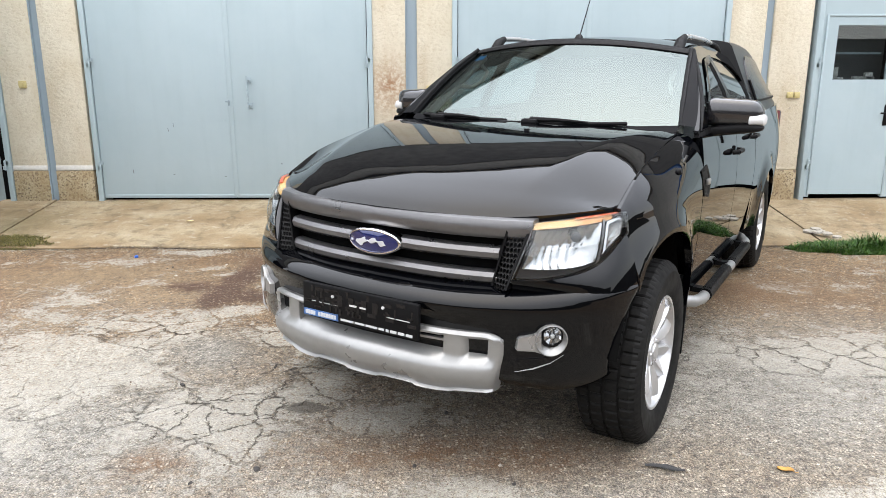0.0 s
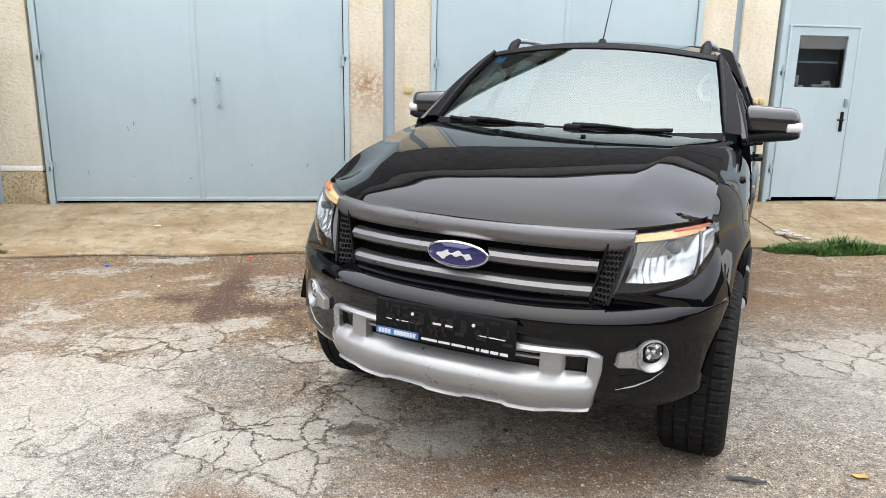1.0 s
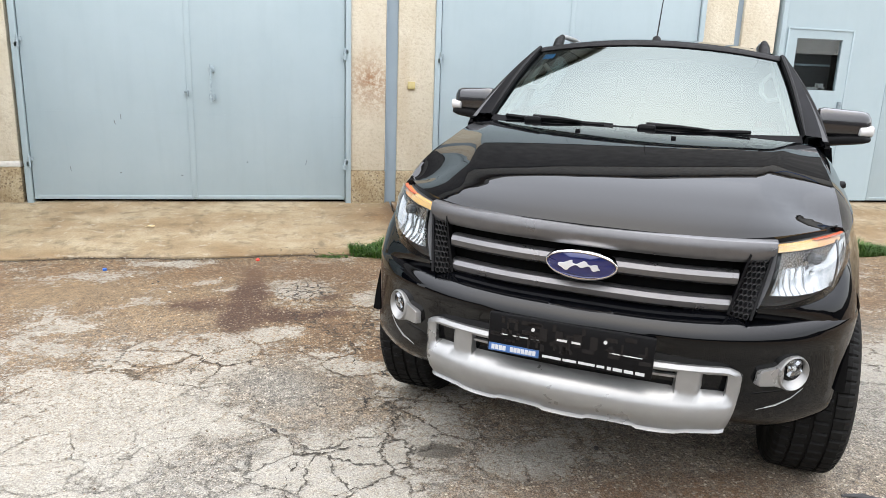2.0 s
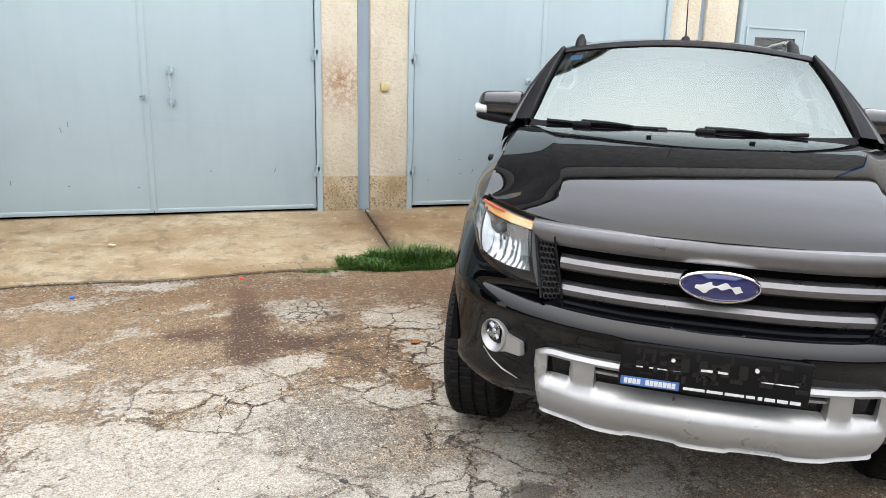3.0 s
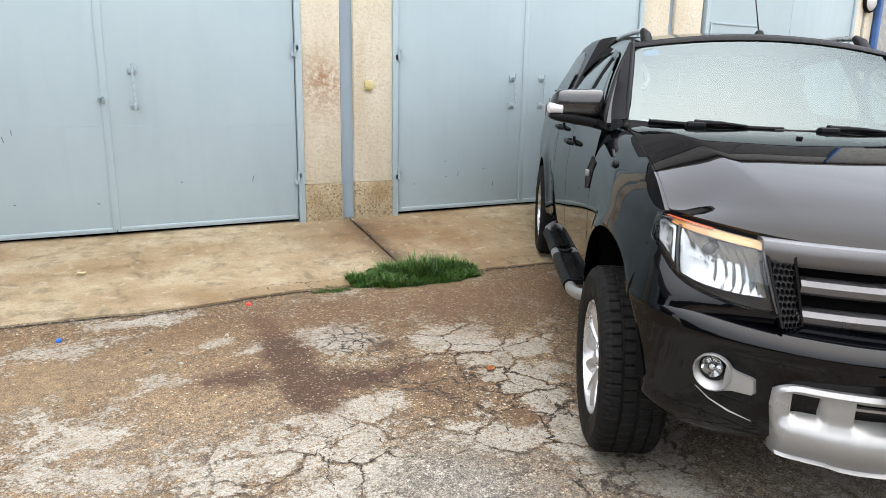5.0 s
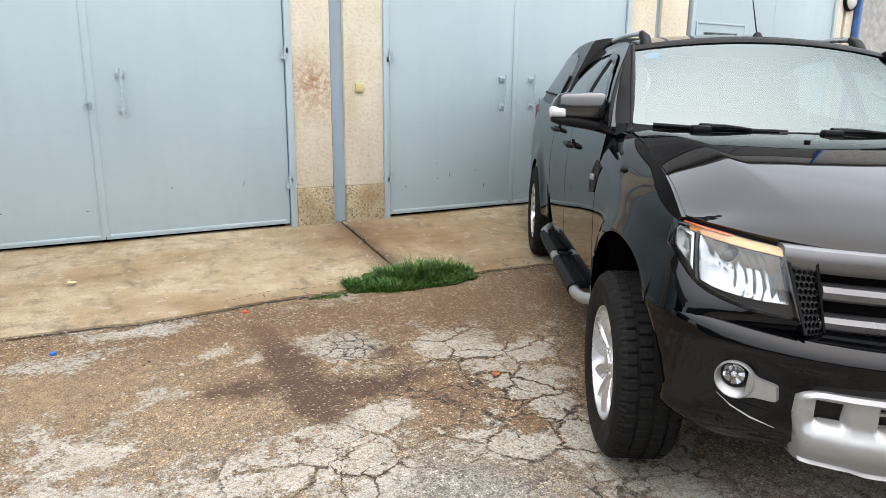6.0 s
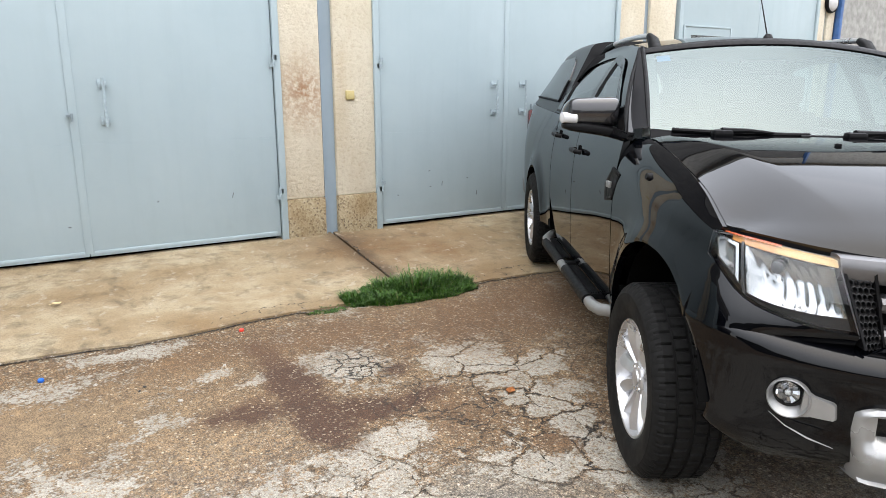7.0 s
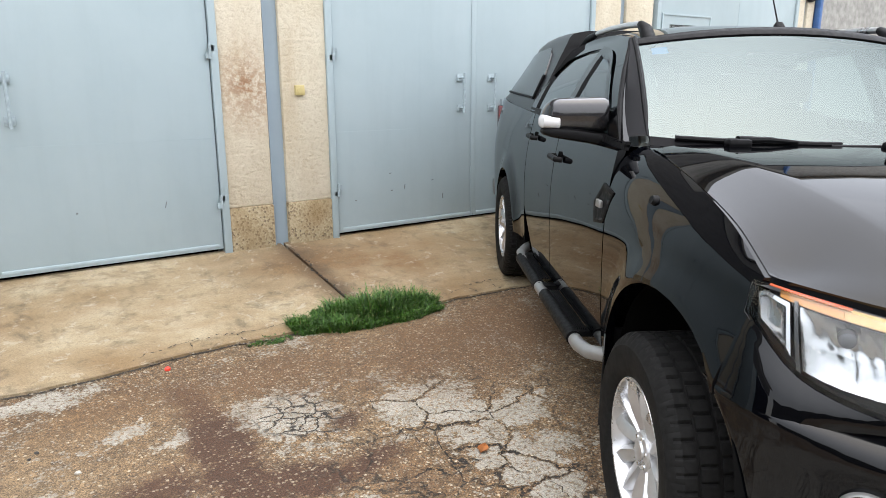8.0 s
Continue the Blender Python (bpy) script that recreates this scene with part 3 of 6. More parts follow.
def ground_sheet():
    xs = [-400, -60, -12] + steps(-6, 8, 280) + [14, 60, 400]
    ys = [-400, -60, -12] + steps(-1, APRON_Y, 142) + [6.6, 7.4, 14, 60, 400]
    verts, faces = [], []
    for y in ys:
        for x in xs:
            flat = not (-5.9 < x < 7.9 and -0.9 < y < APRON_Y - 0.2)
            verts.append((x, y, -0.012 if y > APRON_Y + 0.1 else 0.0 if flat else ground_z(x, y)))
    n = len(xs)
    for j in range(len(ys) - 1):
        for i in range(n - 1):
            k = j * n + i
            faces.append((k, k + 1, k + n + 1, k + n))
    me = bpy.data.meshes.new("ground")
    me.from_pydata(verts, [], faces)
    me.materials.append(M_GROUND)
    # ragged patches: the points are pushed about before they are looked up
    shift = [noise.noise_vector(Vector((x * 2.2, y * 2.2, 0.0))) * 0.10 + noise.noise_vector(Vector((x * 8.0, y * 8.0, 5.0))) * 0.035 for x, y, z in verts]
    px = np.array([v[0] + d.x for v, d in zip(verts, shift)])
    py = np.array([v[1] + d.y for v, d in zip(verts, shift)])
    for name, rows in WEAR.items():
        layer = me.attributes.new(name, "FLOAT", "POINT")
        layer.data.foreach_set("value", wear_level(px, py, rows).astype(np.float32))
    for poly in me.polygons:
        poly.use_smooth = True
    return tagged(new("ground", me), "worn concrete yard with exposed aggregate, pale patches and cracks", "ground", kind="structure")


def apron_slab(x0, x1):
    """A bay of the concrete ramp; its front edge is worn and uneven."""
    bm = bmesh.new()
    rows = []
    xs = steps(x0, x1, max(4, int((x1 - x0) * 16)))
    for v in (-0.02, 0.0, 0.03, 0.1, 0.3, 0.6, 1.0):
        row = []
        for x in xs:
            edge = APRON_Y + 0.07 * noise.noise((x * 1.3, 3.1, 0)) + 0.022 * noise.noise((x * 9, 7.7, 0))
            y = lerp(edge, WALL_Y + 0.06, max(0.0, v))
            z = -0.02 if v < 0 else lerp(0.016, BASE_Z + 0.008, v) + 0.006 * noise.noise((x * 1.1, y * 1.1, 2))
            row.append((x, y, z))
        rows.append(row)
    sheet(bm, rows)
    rim(bm, (0, 0, -0.05))
    return bm


def build_ground():
    ground_sheet()
    apron = tagged(new("pavement"), "sloping beige concrete apron with rust stains before garages", "pavement", kind="structure")
    joints = [-12.0, -8.0, -4.11, -0.22, 3.61, 7.1, 11.0, 16.0]
    for a, b in zip(joints, joints[1:]):
        part("slab", apron_slab(a + 0.012, b - 0.012), M_APRON, apron, sharp=80)


def crack_strip(path, width, seed, rise=None, even=False):
    """A ragged open crack along a path on the ground. even: it never closes."""
    rnd = random.Random(seed)
    pts = []
    for (xa, ya), (xb, yb) in zip(path, path[1:]):
        n = max(2, int(math.hypot(xb - xa, yb - ya) / 0.012))
        for k in range(n):
            pts.append(Vector((lerp(xa, xb, k / n), lerp(ya, yb, k / n), 0)))
    pts.append(Vector((*path[-1], 0)))
    off = 0.0
    rows = []
    for i, p in enumerate(pts):
        d = (pts[min(i + 1, len(pts) - 1)] - pts[max(i - 1, 0)]).normalized()
        side = Vector((-d.y, d.x, 0))
        off = off * 0.78 + rnd.uniform(-0.010, 0.010)
        w = 0.27 * width * rnd.choice((0.02, 0.1, 0.3, 0.6, 1.0, 2.0)) * min(1.0, 0.25 + 4 * min(i, len(pts) - 1 - i) / len(pts))
        if even:
            off, w = 0.0, width * rnd.uniform(0.35, 1.0)
        c = p + side * off
        c.z = rise(c.y) if rise else min(0.0, ground_z(c.x, c.y) + 0.003)
        rows.append([c - side * w + Vector((0, 0, 0.004)), c + side * w + Vector((0, 0, 0.004))])
    bm = bmesh.new()
    sheet(bm, rows)
    return bm


# x ranges of the piers; a steel strip stands between the two halves of each
PIERS = [(-4.53, -4.16, -4.07, -3.67), (-0.63, -0.285, -0.165, 0.205), (3.10, 3.48, 3.56, 3.97), (6.70, 6.86, 6.92, 7.08)]


def pier_block(x0, x1, z0, z1, y0):
    bm = bmesh.new()
    box(bm, x0, x1, y0, WALL_Y + 0.34, z0, z1, 0.012)
    return bm


def build_wall():
    wall = tagged(new("wall_north"), "rendered garage wall with cream stucco piers between doors", "wall", kind="structure")
    for k, (a, b, c, d) in enumerate(PIERS):
        for x0, x1 in ((a, b), (c, d)):
            worn = k == 1 and x0 == a
            part("pier", pier_block(x0, x1, PLINTH_Z, 3.3, WALL_Y + 0.012), M_STUCCO_WORN if worn else M_STUCCO, wall, "cream rough stucco with a worn brown patch" if worn else "cream rough stucco")
            if k == 0:
                part("plaster_band", pier_block(x0 - 0.001, x1 + 0.001, PLINTH_Z, PLINTH_Z + 0.06, WALL_Y + 0.008), M_BAND, wall, "whitewashed plaster band")
            part("plinth", pier_block(x0 - 0.002, x1 + 0.002, BASE_Z - 0.2, PLINTH_Z, WALL_Y + 0.002), M_TERRAZZO, wall, "tan terrazzo with dark chips")
        bm = bmesh.new()
        box(bm, b, c, WALL_Y + 0.05, WALL_Y + 0.08, BASE_Z - 0.1, 3.3)
        box(bm, b + 0.002, b + 0.012, WALL_Y + 0.02, WALL_Y + 0.05, BASE_Z - 0.1, 3.3)
        part("steel_strip", bm, M_STRIP, wall, "grey-blue painted steel strip")
    bm = bmesh.new()
    box(bm, -14, 7.08, WALL_Y, WALL_Y + 0.34, 3.3, 4.8)
    part("lintel", bm, M_UPPER, wall, "dark rendered upper wall")
    bm = bmesh.new()
    box(bm, -14, 7.08, WALL_Y - 0.03, WALL_Y + 0.34, 4.8, TOP_Z)
    part("parapet", bm, M_GREYWALL, wall, "grey rendered parapet")
    bm = bmesh.new()
    box(bm, -16, 16, WALL_Y - 0.2, WALL_Y + 6, TOP_Z, TOP_Z + 0.12)
    part("roof_slab", bm, M_GREYWALL, wall, "grey concrete roof edge")
    # dark sheet behind the doors: the unlit rooms' shade is in its colour
    bm = bmesh.new()
    box(bm, -14, 7.08, WALL_Y + 0.42, WALL_Y + 0.5, 0, 3.3)
    part("backing", bm, M_DARK, wall)
    far = tagged(new("wall_east"), "grey rendered wall of the adjoining building", "wall", kind="structure")
    bm = bmesh.new()
    box(bm, 7.16, 16, WALL_Y - 0.02, WALL_Y + 0.4, -0.1, TOP_Z)
    part("render_face", bm, M_GREYWALL, far)
    bm = bmesh.new()
    box(bm, 7.09, 7.155, WALL_Y - 0.06, WALL_Y + 0.02, 0.0, TOP_Z, 0.008)
    part("corner_strip", bm, M_BLUE, far, "blue painted corner strip")
    # plain walls added out of view: they darken reflections and block low sky
    for name, q in (("wall_south", (-18, 20, -9.3, -9, 3.0)), ("wall_west", (-18.3, -18, -9, WALL_Y, 4.0)), ("wall_yard_end", (20, 20.3, -9, WALL_Y, 2.2))):
        bm = bmesh.new()
        box(bm, q[0], q[1], q[2], q[3], -0.1, q[4])
        tagged(finish(name, bm, M_ADDEDWALL), "plain dark wall added out of view round the yard", "wall", kind="structure")


def hinge_mesh():
    bm = bmesh.new()
    tube(bm, [(0, 0, -0.05), (0, 0, 0.05)], 0.011, 8)
    tube(bm, [(0, 0, 0.05), (0, 0, 0.062)], 0.007, 8)
    box(bm, -0.03, 0.0, 0.006, 0.014, -0.045, -0.005)
    box(bm, 0.0, 0.03, 0.006, 0.014, 0.005, 0.045)
    return bm


def bar_handle():
    bm = bmesh.new()
    tube(bm, [(0, -0.075, -0.17), (0, -0.075, 0.17)], 0.011, 8)
    for z in (-0.13, 0.13):
        tube(bm, [(0, -0.075, z), (0, 0.0, z)], 0.009, 8)
        box(bm, -0.03, 0.03, -0.008, 0.0, z - 0.03, z + 0.03, 0.002)
    return bm


def leaf_panel(x0, x1, z0, z1, y):
    """One steel door leaf: a sheet with folded edges and a mid seam."""
    bm = bmesh.new()
    box(bm, x0, x1, y, y + 0.04, z0, z1, 0.004)
    box(bm, x0 + 0.004, x1 - 0.004, y - 0.0015, y + 0.001, 1.066, 1.070)
    box(bm, x0 + 0.03, x1 - 0.03, y - 0.004, y + 0.001, z0 + 0.015, z0 + 0.04, 0.002)
    return bm


def garage_door(name, x0, x1, split, wicket=False, ajar=0):
    """x0 to x1: between the hinges. ajar: degrees by which the leaf at x1 stands open."""
    door = tagged(new(name), "tall pale blue steel double garage door, one leaf open" if ajar else "tall pale blue steel double garage door, closed", "garage door", group="garage doors", kind="structure")
    y, z0, z1 = WALL_Y + 0.015, BASE_Z + 0.03, 3.28
    fr = bmesh.new()
    for a, b in ((x0 - 0.062, x0 - 0.008), (x1 + 0.008, x1 + 0.062)):
        box(fr, a, b, WALL_Y - 0.006, WALL_Y + 0.2, BASE_Z - 0.05, 3.3, 0.004)
    part("frame", fr, M_DOOR, door)
    if not wicket:
        for a, b in ((x0, split - 0.003), (split + 0.003, x1)):
            if ajar and b == x1:
                leaf = part("leaf", leaf_panel(a - x1 - 0.03, -0.03, z0, z1, 0.0), M_DOOR, door, "leaf swung open towards the yard")
                leaf.location, leaf.rotation_euler = (x1 - 0.006, WALL_Y - 0.03, 0), (0, 0, radians(ajar))
            else:
                part("leaf", leaf_panel(a, b, z0, z1, y), M_DOOR, door)
        bm = bmesh.new()
        box(bm, split - 0.03, split + 0.022, y - 0.005, y - 0.001, z0 + 0.02, z1, 0.001)
        part("cover_strip", bm, M_DOOR, door)
    else:
        w0, w1, wz = 4.13, 4.93, 2.14
        bm = bmesh.new()
        box(bm, x0, w0 - 0.004, y, y + 0.04, z0, z1)
        box(bm, w0 - 0.004, w1 + 0.004, y, y + 0.04, wz + 0.004, z1)
        box(bm, w1 + 0.004, split - 0.003, y, y + 0.04, z0, z1)
        part("leaf", bm, M_DOOR, door)
        part("leaf", leaf_panel(split + 0.003, x1, z0, z1, y), M_DOOR, door)
        wk = bmesh.new()
        a, b, c, d = 4.24, 4.81, 1.50, 2.05
        for q in ((w0, a, z0 + 0.03, wz), (b, w1, z0 + 0.03, wz), (a, b, z0 + 0.03, c), (a, b, d, wz)):
            box(wk, q[0], q[1], y - 0.006, y + 0.034, q[2], q[3])
        wicket_door = part("wicket_door", wk, M_DOOR, door, "pale blue wicket door with a window")
        tr = bmesh.new()
        for q in ((w0 - 0.02, w0, z0, wz + 0.02), (w1, w1 + 0.02, z0, wz + 0.02), (w0, w1, wz, wz + 0.02)):
            box(tr, q[0], q[1], y - 0.014, y - 0.001, q[2], q[3], 0.002)
        part("trim_strip", tr, M_DOOR, door)
        gl = bmesh.new()
        box(gl, a, b, y + 0.01, y + 0.016, c, d)
        # backing sheets: the room's dimness is put into their dark colour
        rm = bmesh.new()
        box(rm, a - 0.1, b + 0.1, y + 0.25, y + 0.27, c - 0.1, d + 0.1)
        box(rm, a - 0.02, b + 0.02, y + 0.06, y + 0.25, c - 0.03, c - 0.01)
        part("window_recess", rm, M_DASH, wicket_door, "dark backing sheets for the dim room behind the pane")
        for q in ((a + 0.02, a + 0.10, 0.14), (a + 0.06, a + 0.16, 0.035), (a + 0.27, a + 0.50, 0.045), (a + 0.40, a + 0.48, 0.085)):
            it = bmesh.new()
            box(it, q[0], q[1], y + 0.075, y + 0.12, c - 0.01, c - 0.01 + q[2], 0.006)
            part("sill_box", it, M_GREYWALL, wicket_door, "pale box on the window sill")
        pane = part("pane", gl, M_PANE, wicket_door, "dark dusty window pane")
        pane.visible_shadow = False
        bd = bmesh.new()
        box(bd, a + 0.02, b - 0.02, y + 0.10, y + 0.12, 1.765, 1.785)
        part("glazing_bar", bd, M_IRON, wicket_door)
        hd = bmesh.new()
        box(hd, 4.84, 4.88, y - 0.014, y - 0.004, 1.02, 1.24, 0.003)
        tube(hd, [(4.86, y - 0.014, 1.15), (4.86, y - 0.05, 1.15), (4.78, y - 0.055, 1.15)], 0.009, 8)
        part("door_handle", hd, M_TRIM, wicket_door, "black lever handle")
        lk = bmesh.new()
        box(lk, 4.86, 4.90, y - 0.03, y - 0.004, 1.30, 1.38, 0.004)
        part("lock", lk, M_IRON, wicket_door)
    for x in (x0 - 0.004, x1 + 0.004):
        for z in (0.60, 1.67, 2.75):
            h = part("hinge", hinge_mesh(), M_HARDWARE, door)
            h.location = (x, WALL_Y - 0.012, z)
    if not wicket:
        for x in ((split + 0.2,) if name == "door_1" else (split - 0.155,) if ajar else (split - 0.155, split + 0.185)):
            h = part("handle", bar_handle(), M_HARDWARE, door)
            h.location = (x, y - 0.004, 1.36)
    if name == "door_1":
        lt = bmesh.new()
        box(lt, split - 0.05, split - 0.015, y - 0.03, y - 0.01, 1.265, 1.275)
        tube(lt, [(split - 0.015, y - 0.03, 1.285), (split - 0.015, y - 0.03, 1.23)], 0.009, 8)
        part("latch", lt, M_IRON, door)
    elif not ajar:
        lt = bmesh.new()
        tube(lt, [(split + 0.30, y - 0.02, 1.30), (split + 0.30, y - 0.02, 1.12)], 0.008, 8)
        part("latch", lt, M_IRON, door)
    return door


def junction_box(x, z, size=0.075):
    b = tagged(new("junction_box"), "small yellow plastic junction box on the stucco pier", "junction box", group="junction boxes")
    b.location = (x, WALL_Y + 0.012, z)
    bm = bmesh.new()
    box(bm, -size / 2, size / 2, -0.028, 0.002, -size / 2, size / 2, 0.006)
    part("case", bm, M_YELLOW, b)
    bm = bmesh.new()
    tube(bm, [(0, -0.028, 0), (0, -0.033, 0)], size * 0.28, 14)
    part("cover", bm, M_YELLOW, b)


build_ground()
build_wall()
garage_door("door_1", -3.575, -0.69, -2.14)
garage_door("door_2", 0.265, 3.04, 1.63)
garage_door("door_3", 4.08, 6.64, 5.47, wicket=True)
garage_door("door_4", -7.5, -4.6, -6.05, ajar=96)
junction_box(-0.03, 1.40)
junction_box(-4.30, 1.45)
junction_box(3.80, 1.34, 0.06)
junction_box(3.875, 1.34, 0.06)
# ---- the pickup truck: x ahead from the front axle, y to its left, z up ----
TRUCK = pose(0.161, 3.107, 0, 0, 0, -121.47)
LEAN = pose(0, 0, -0.004) @ pose(0, 0, 0, 0, -1.03, 0) @ pose(0, 0, 0, -1.307, 0, 0)
truck = thing("pickup_truck", "black double-cab pickup truck with silver skid plate and hardtop", "pickup truck", TRUCK)


def bpart(name, bm, material, label="", parent=None, sharp=38):
    """A part of the body, which leans a little on its springs."""
    ob = part(name, bm, material, parent or truck, label, sharp)
    if parent is None:
        ob.matrix_basis = LEAN
    return ob


ARCH_R, HUB_Z, AXLE = 0.475, 0.41, -3.22
BUMPER = [(0, 0.835), (0.26, 0.818), (0.40, 0.79), (0.53, 0.735), (0.60, 0.695), (0.67, 0.648), (0.74, 0.588), (0.80, 0.522), (0.85, 0.44), (0.885, 0.34), (0.905, 0.2)]
NOSE = [(0, 0.735), (0.25, 0.722), (0.45, 0.675), (0.58, 0.615), (0.70, 0.51), (0.78, 0.40), (0.815, 0.33), (0.86, 0.15)]
HOOD_Y = [(-0.60, 0.755), (-0.2, 0.775), (0.1, 0.785), (0.34, 0.79)]
HOOD_EDGE_Z = [(-0.60, 1.245), (-0.4, 1.225), (-0.1, 1.165), (0.15, 1.10), (0.34, 1.012)]


def half_width(x, z):
    w = ip([(0.3, 0.84), (0.45, 0.87), (0.62, 0.888), (0.80, 0.897), (0.95, 0.90), (1.10, 0.888), (1.22, 0.868), (1.36, 0.835)], z)
    if x > -0.3:
        w -= (0.040 + 0.045 * min(1.0, max(0.0, (z - 0.75) / 0.2))) * ((x + 0.3) / 0.64) ** 2
    if x < -3.9:
        w -= 0.05 * ((-3.9 - x) / 0.53) ** 2
    for c in (0.0, AXLE):
        d = math.hypot(x - c, z - HUB_Z) - ARCH_R
        w += 0.032 * math.exp(-(max(d, 0.0) / 0.075) ** 2) * (1 if d > -0.2 else 0) * (1 if z < 1.0 else max(0, 1 - (z - 1.0) / 0.1))
    return w


def belt(x):
    return 1.235 + (-0.6 - x) * 0.042


def arch_low(x, sill):
    z = sill
    for c in (0.0, AXLE):
        if abs(x - c) < ARCH_R:
            z = max(z, HUB_Z + math.sqrt(ARCH_R**2 - (x - c) ** 2))
    return z


def side_xs(a, b, n):
    xs = set(steps(a, b, n))
    for c in (0.0, AXLE):
        for k in range(17):
            x = c + ARCH_R * math.cos(math.pi * k / 16)
            for e in (-0.0005, 0.0005):
                if a < x + e < b and k in (0, 16):
                    xs.add(x + e)
            if a < x < b and 0 < k < 16:
                xs.add(x)
    return sorted(xs)


def side_panel(a, b, low, high, s, n=12, rows=14, depth=0.03):
    bm = bmesh.new()
    grid = []
    for x in side_xs(a, b, n):
        lo, hi = low(x), high(x)
        grid.append([(x, s * half_width(x, lerp(lo, hi, v)), lerp(lo, hi, v)) for v in steps(0, 1, rows)])
    sheet(bm, grid)
    rim(bm, (0, -s * depth, 0))
    return bm


def shoulder(x, t):
    """The wing's roll from its side, t = 0, into the bonnet's shut line, t = 1, as (y, z)."""
    yh, zh = ip(HOOD_Y, x), ip(HOOD_EDGE_Z, x)
    zs = min(0.97, zh - 0.06)
    w = half_width(x, zs)
    a, b, c = (w, zs), (w - 0.004, lerp(zs, zh, ip([(-0.6, 0.97), (-0.35, 0.80), (-0.05, 0.55), (0.34, 0.52)], x))), (yh, zh)
    return tuple((1 - t) ** 2 * a[k] + 2 * t * (1 - t) * b[k] + t * t * c[k] for k in (0, 1))


def fender(s):
    """Front wing, from the bonnet's shut line over the shoulder to the wheel arch."""
    bm = bmesh.new()
    grid = []
    for x in side_xs(-0.615, 0.342, 16):
        zh = ip(HOOD_EDGE_Z, x)
        lo = arch_low(x, 0.46) if x < 0.3 else 0.72
        lo = max(lo, 0.72) if x > 0.18 else lo
        zs = min(0.97, zh - 0.06)
        row = []
        for v in steps(0, 1, 8):
            z = lerp(lo, zs, v)
            row.append((x, s * half_width(x, z), z))
        for t in steps(0.14, 1, 8):
            y, z = shoulder(x, t)
            row.append((x, s * y, z))
        grid.append(row)
    sheet(bm, grid)
    rim(bm, (0, -s * 0.03, 0))
    return bm


def hood_front(y):
    return ip([(0, 0.728), (0.25, 0.708), (0.45, 0.645), (0.58, 0.565), (0.70, 0.44), (0.775, 0.335)], abs(y))


def bonnet_crease(u):
    return lerp(0.47, 0.705, u)


def hood_point(u, y):
    """u: 0 at the front edge, 1 at the windscreen."""
    a = abs(y)
    xf, xr = hood_front(y), -0.60 + 0.09 * (a / 0.78) ** 2
    x = lerp(xf, xr, u)
    g = ip([(0, 0), (0.03, 0.12), (0.08, 0.26), (0.17, 0.45), (0.32, 0.66), (0.47, 0.81), (0.65, 0.93), (0.85, 0.985), (1, 1)], u)
    yc = bonnet_crease(u)
    # a raised middle ends in a crease; outside it the panel falls to the shut line
    lip = ip([(0, 0.985), (0.45, 0.985), (0.62, 0.99), (0.775, 1.008)], min(a, yc))
    z = lerp(lip, 1.262, g) - 0.010 * (min(a, yc) / yc) ** 2 * min(1.0, u * 10)
    if a > yc:
        t = (a - yc) / (0.776 - yc)
        z = lerp(z, ip(HOOD_EDGE_Z, x) + 0.002, lerp(t ** 1.25, t, min(1.0, u * 1.6)))
    return (x, y, z)


def build_hood():
    bm = bmesh.new()
    rows = []
    for u in (0, 0.006, 0.013, 0.021, 0.03, 0.042, 0.056, 0.072, 0.09, 0.11, 0.135, 0.165, 0.2, 0.25, 0.3, 0.36, 0.42, 0.48, 0.54, 0.6, 0.66, 0.72, 0.78, 0.84, 0.9, 0.95, 1):
        yc = bonnet_crease(u)
        half = [0, 0.07, 0.14, 0.21, 0.28, 0.35, 0.41, yc - 0.03, yc - 0.006, yc + 0.006] + [lerp(yc + 0.006, 0.776, f) for f in (0.2, 0.4, 0.55, 0.68, 0.79, 0.88, 0.95, 1.0)]
        rows.append([hood_point(u, y) for y in [-y for y in reversed(half[1:])] + half])
    sheet(bm, rows)
    rim(bm, (-0.01, 0, -0.03))
    hood = bpart("bonnet", bm, M_PAINT, "glossy black bonnet", sharp=13)
    for y in (-0.20, 0.20):
        bm = bmesh.new()
        p = hood_point(0.645, y)
        box(bm, p[0] - 0.012, p[0] + 0.008, y - 0.010, y + 0.010, p[2] - 0.004, p[2] + 0.010, 0.003)
        part("washer_jet", bm, M_TRIM, hood)


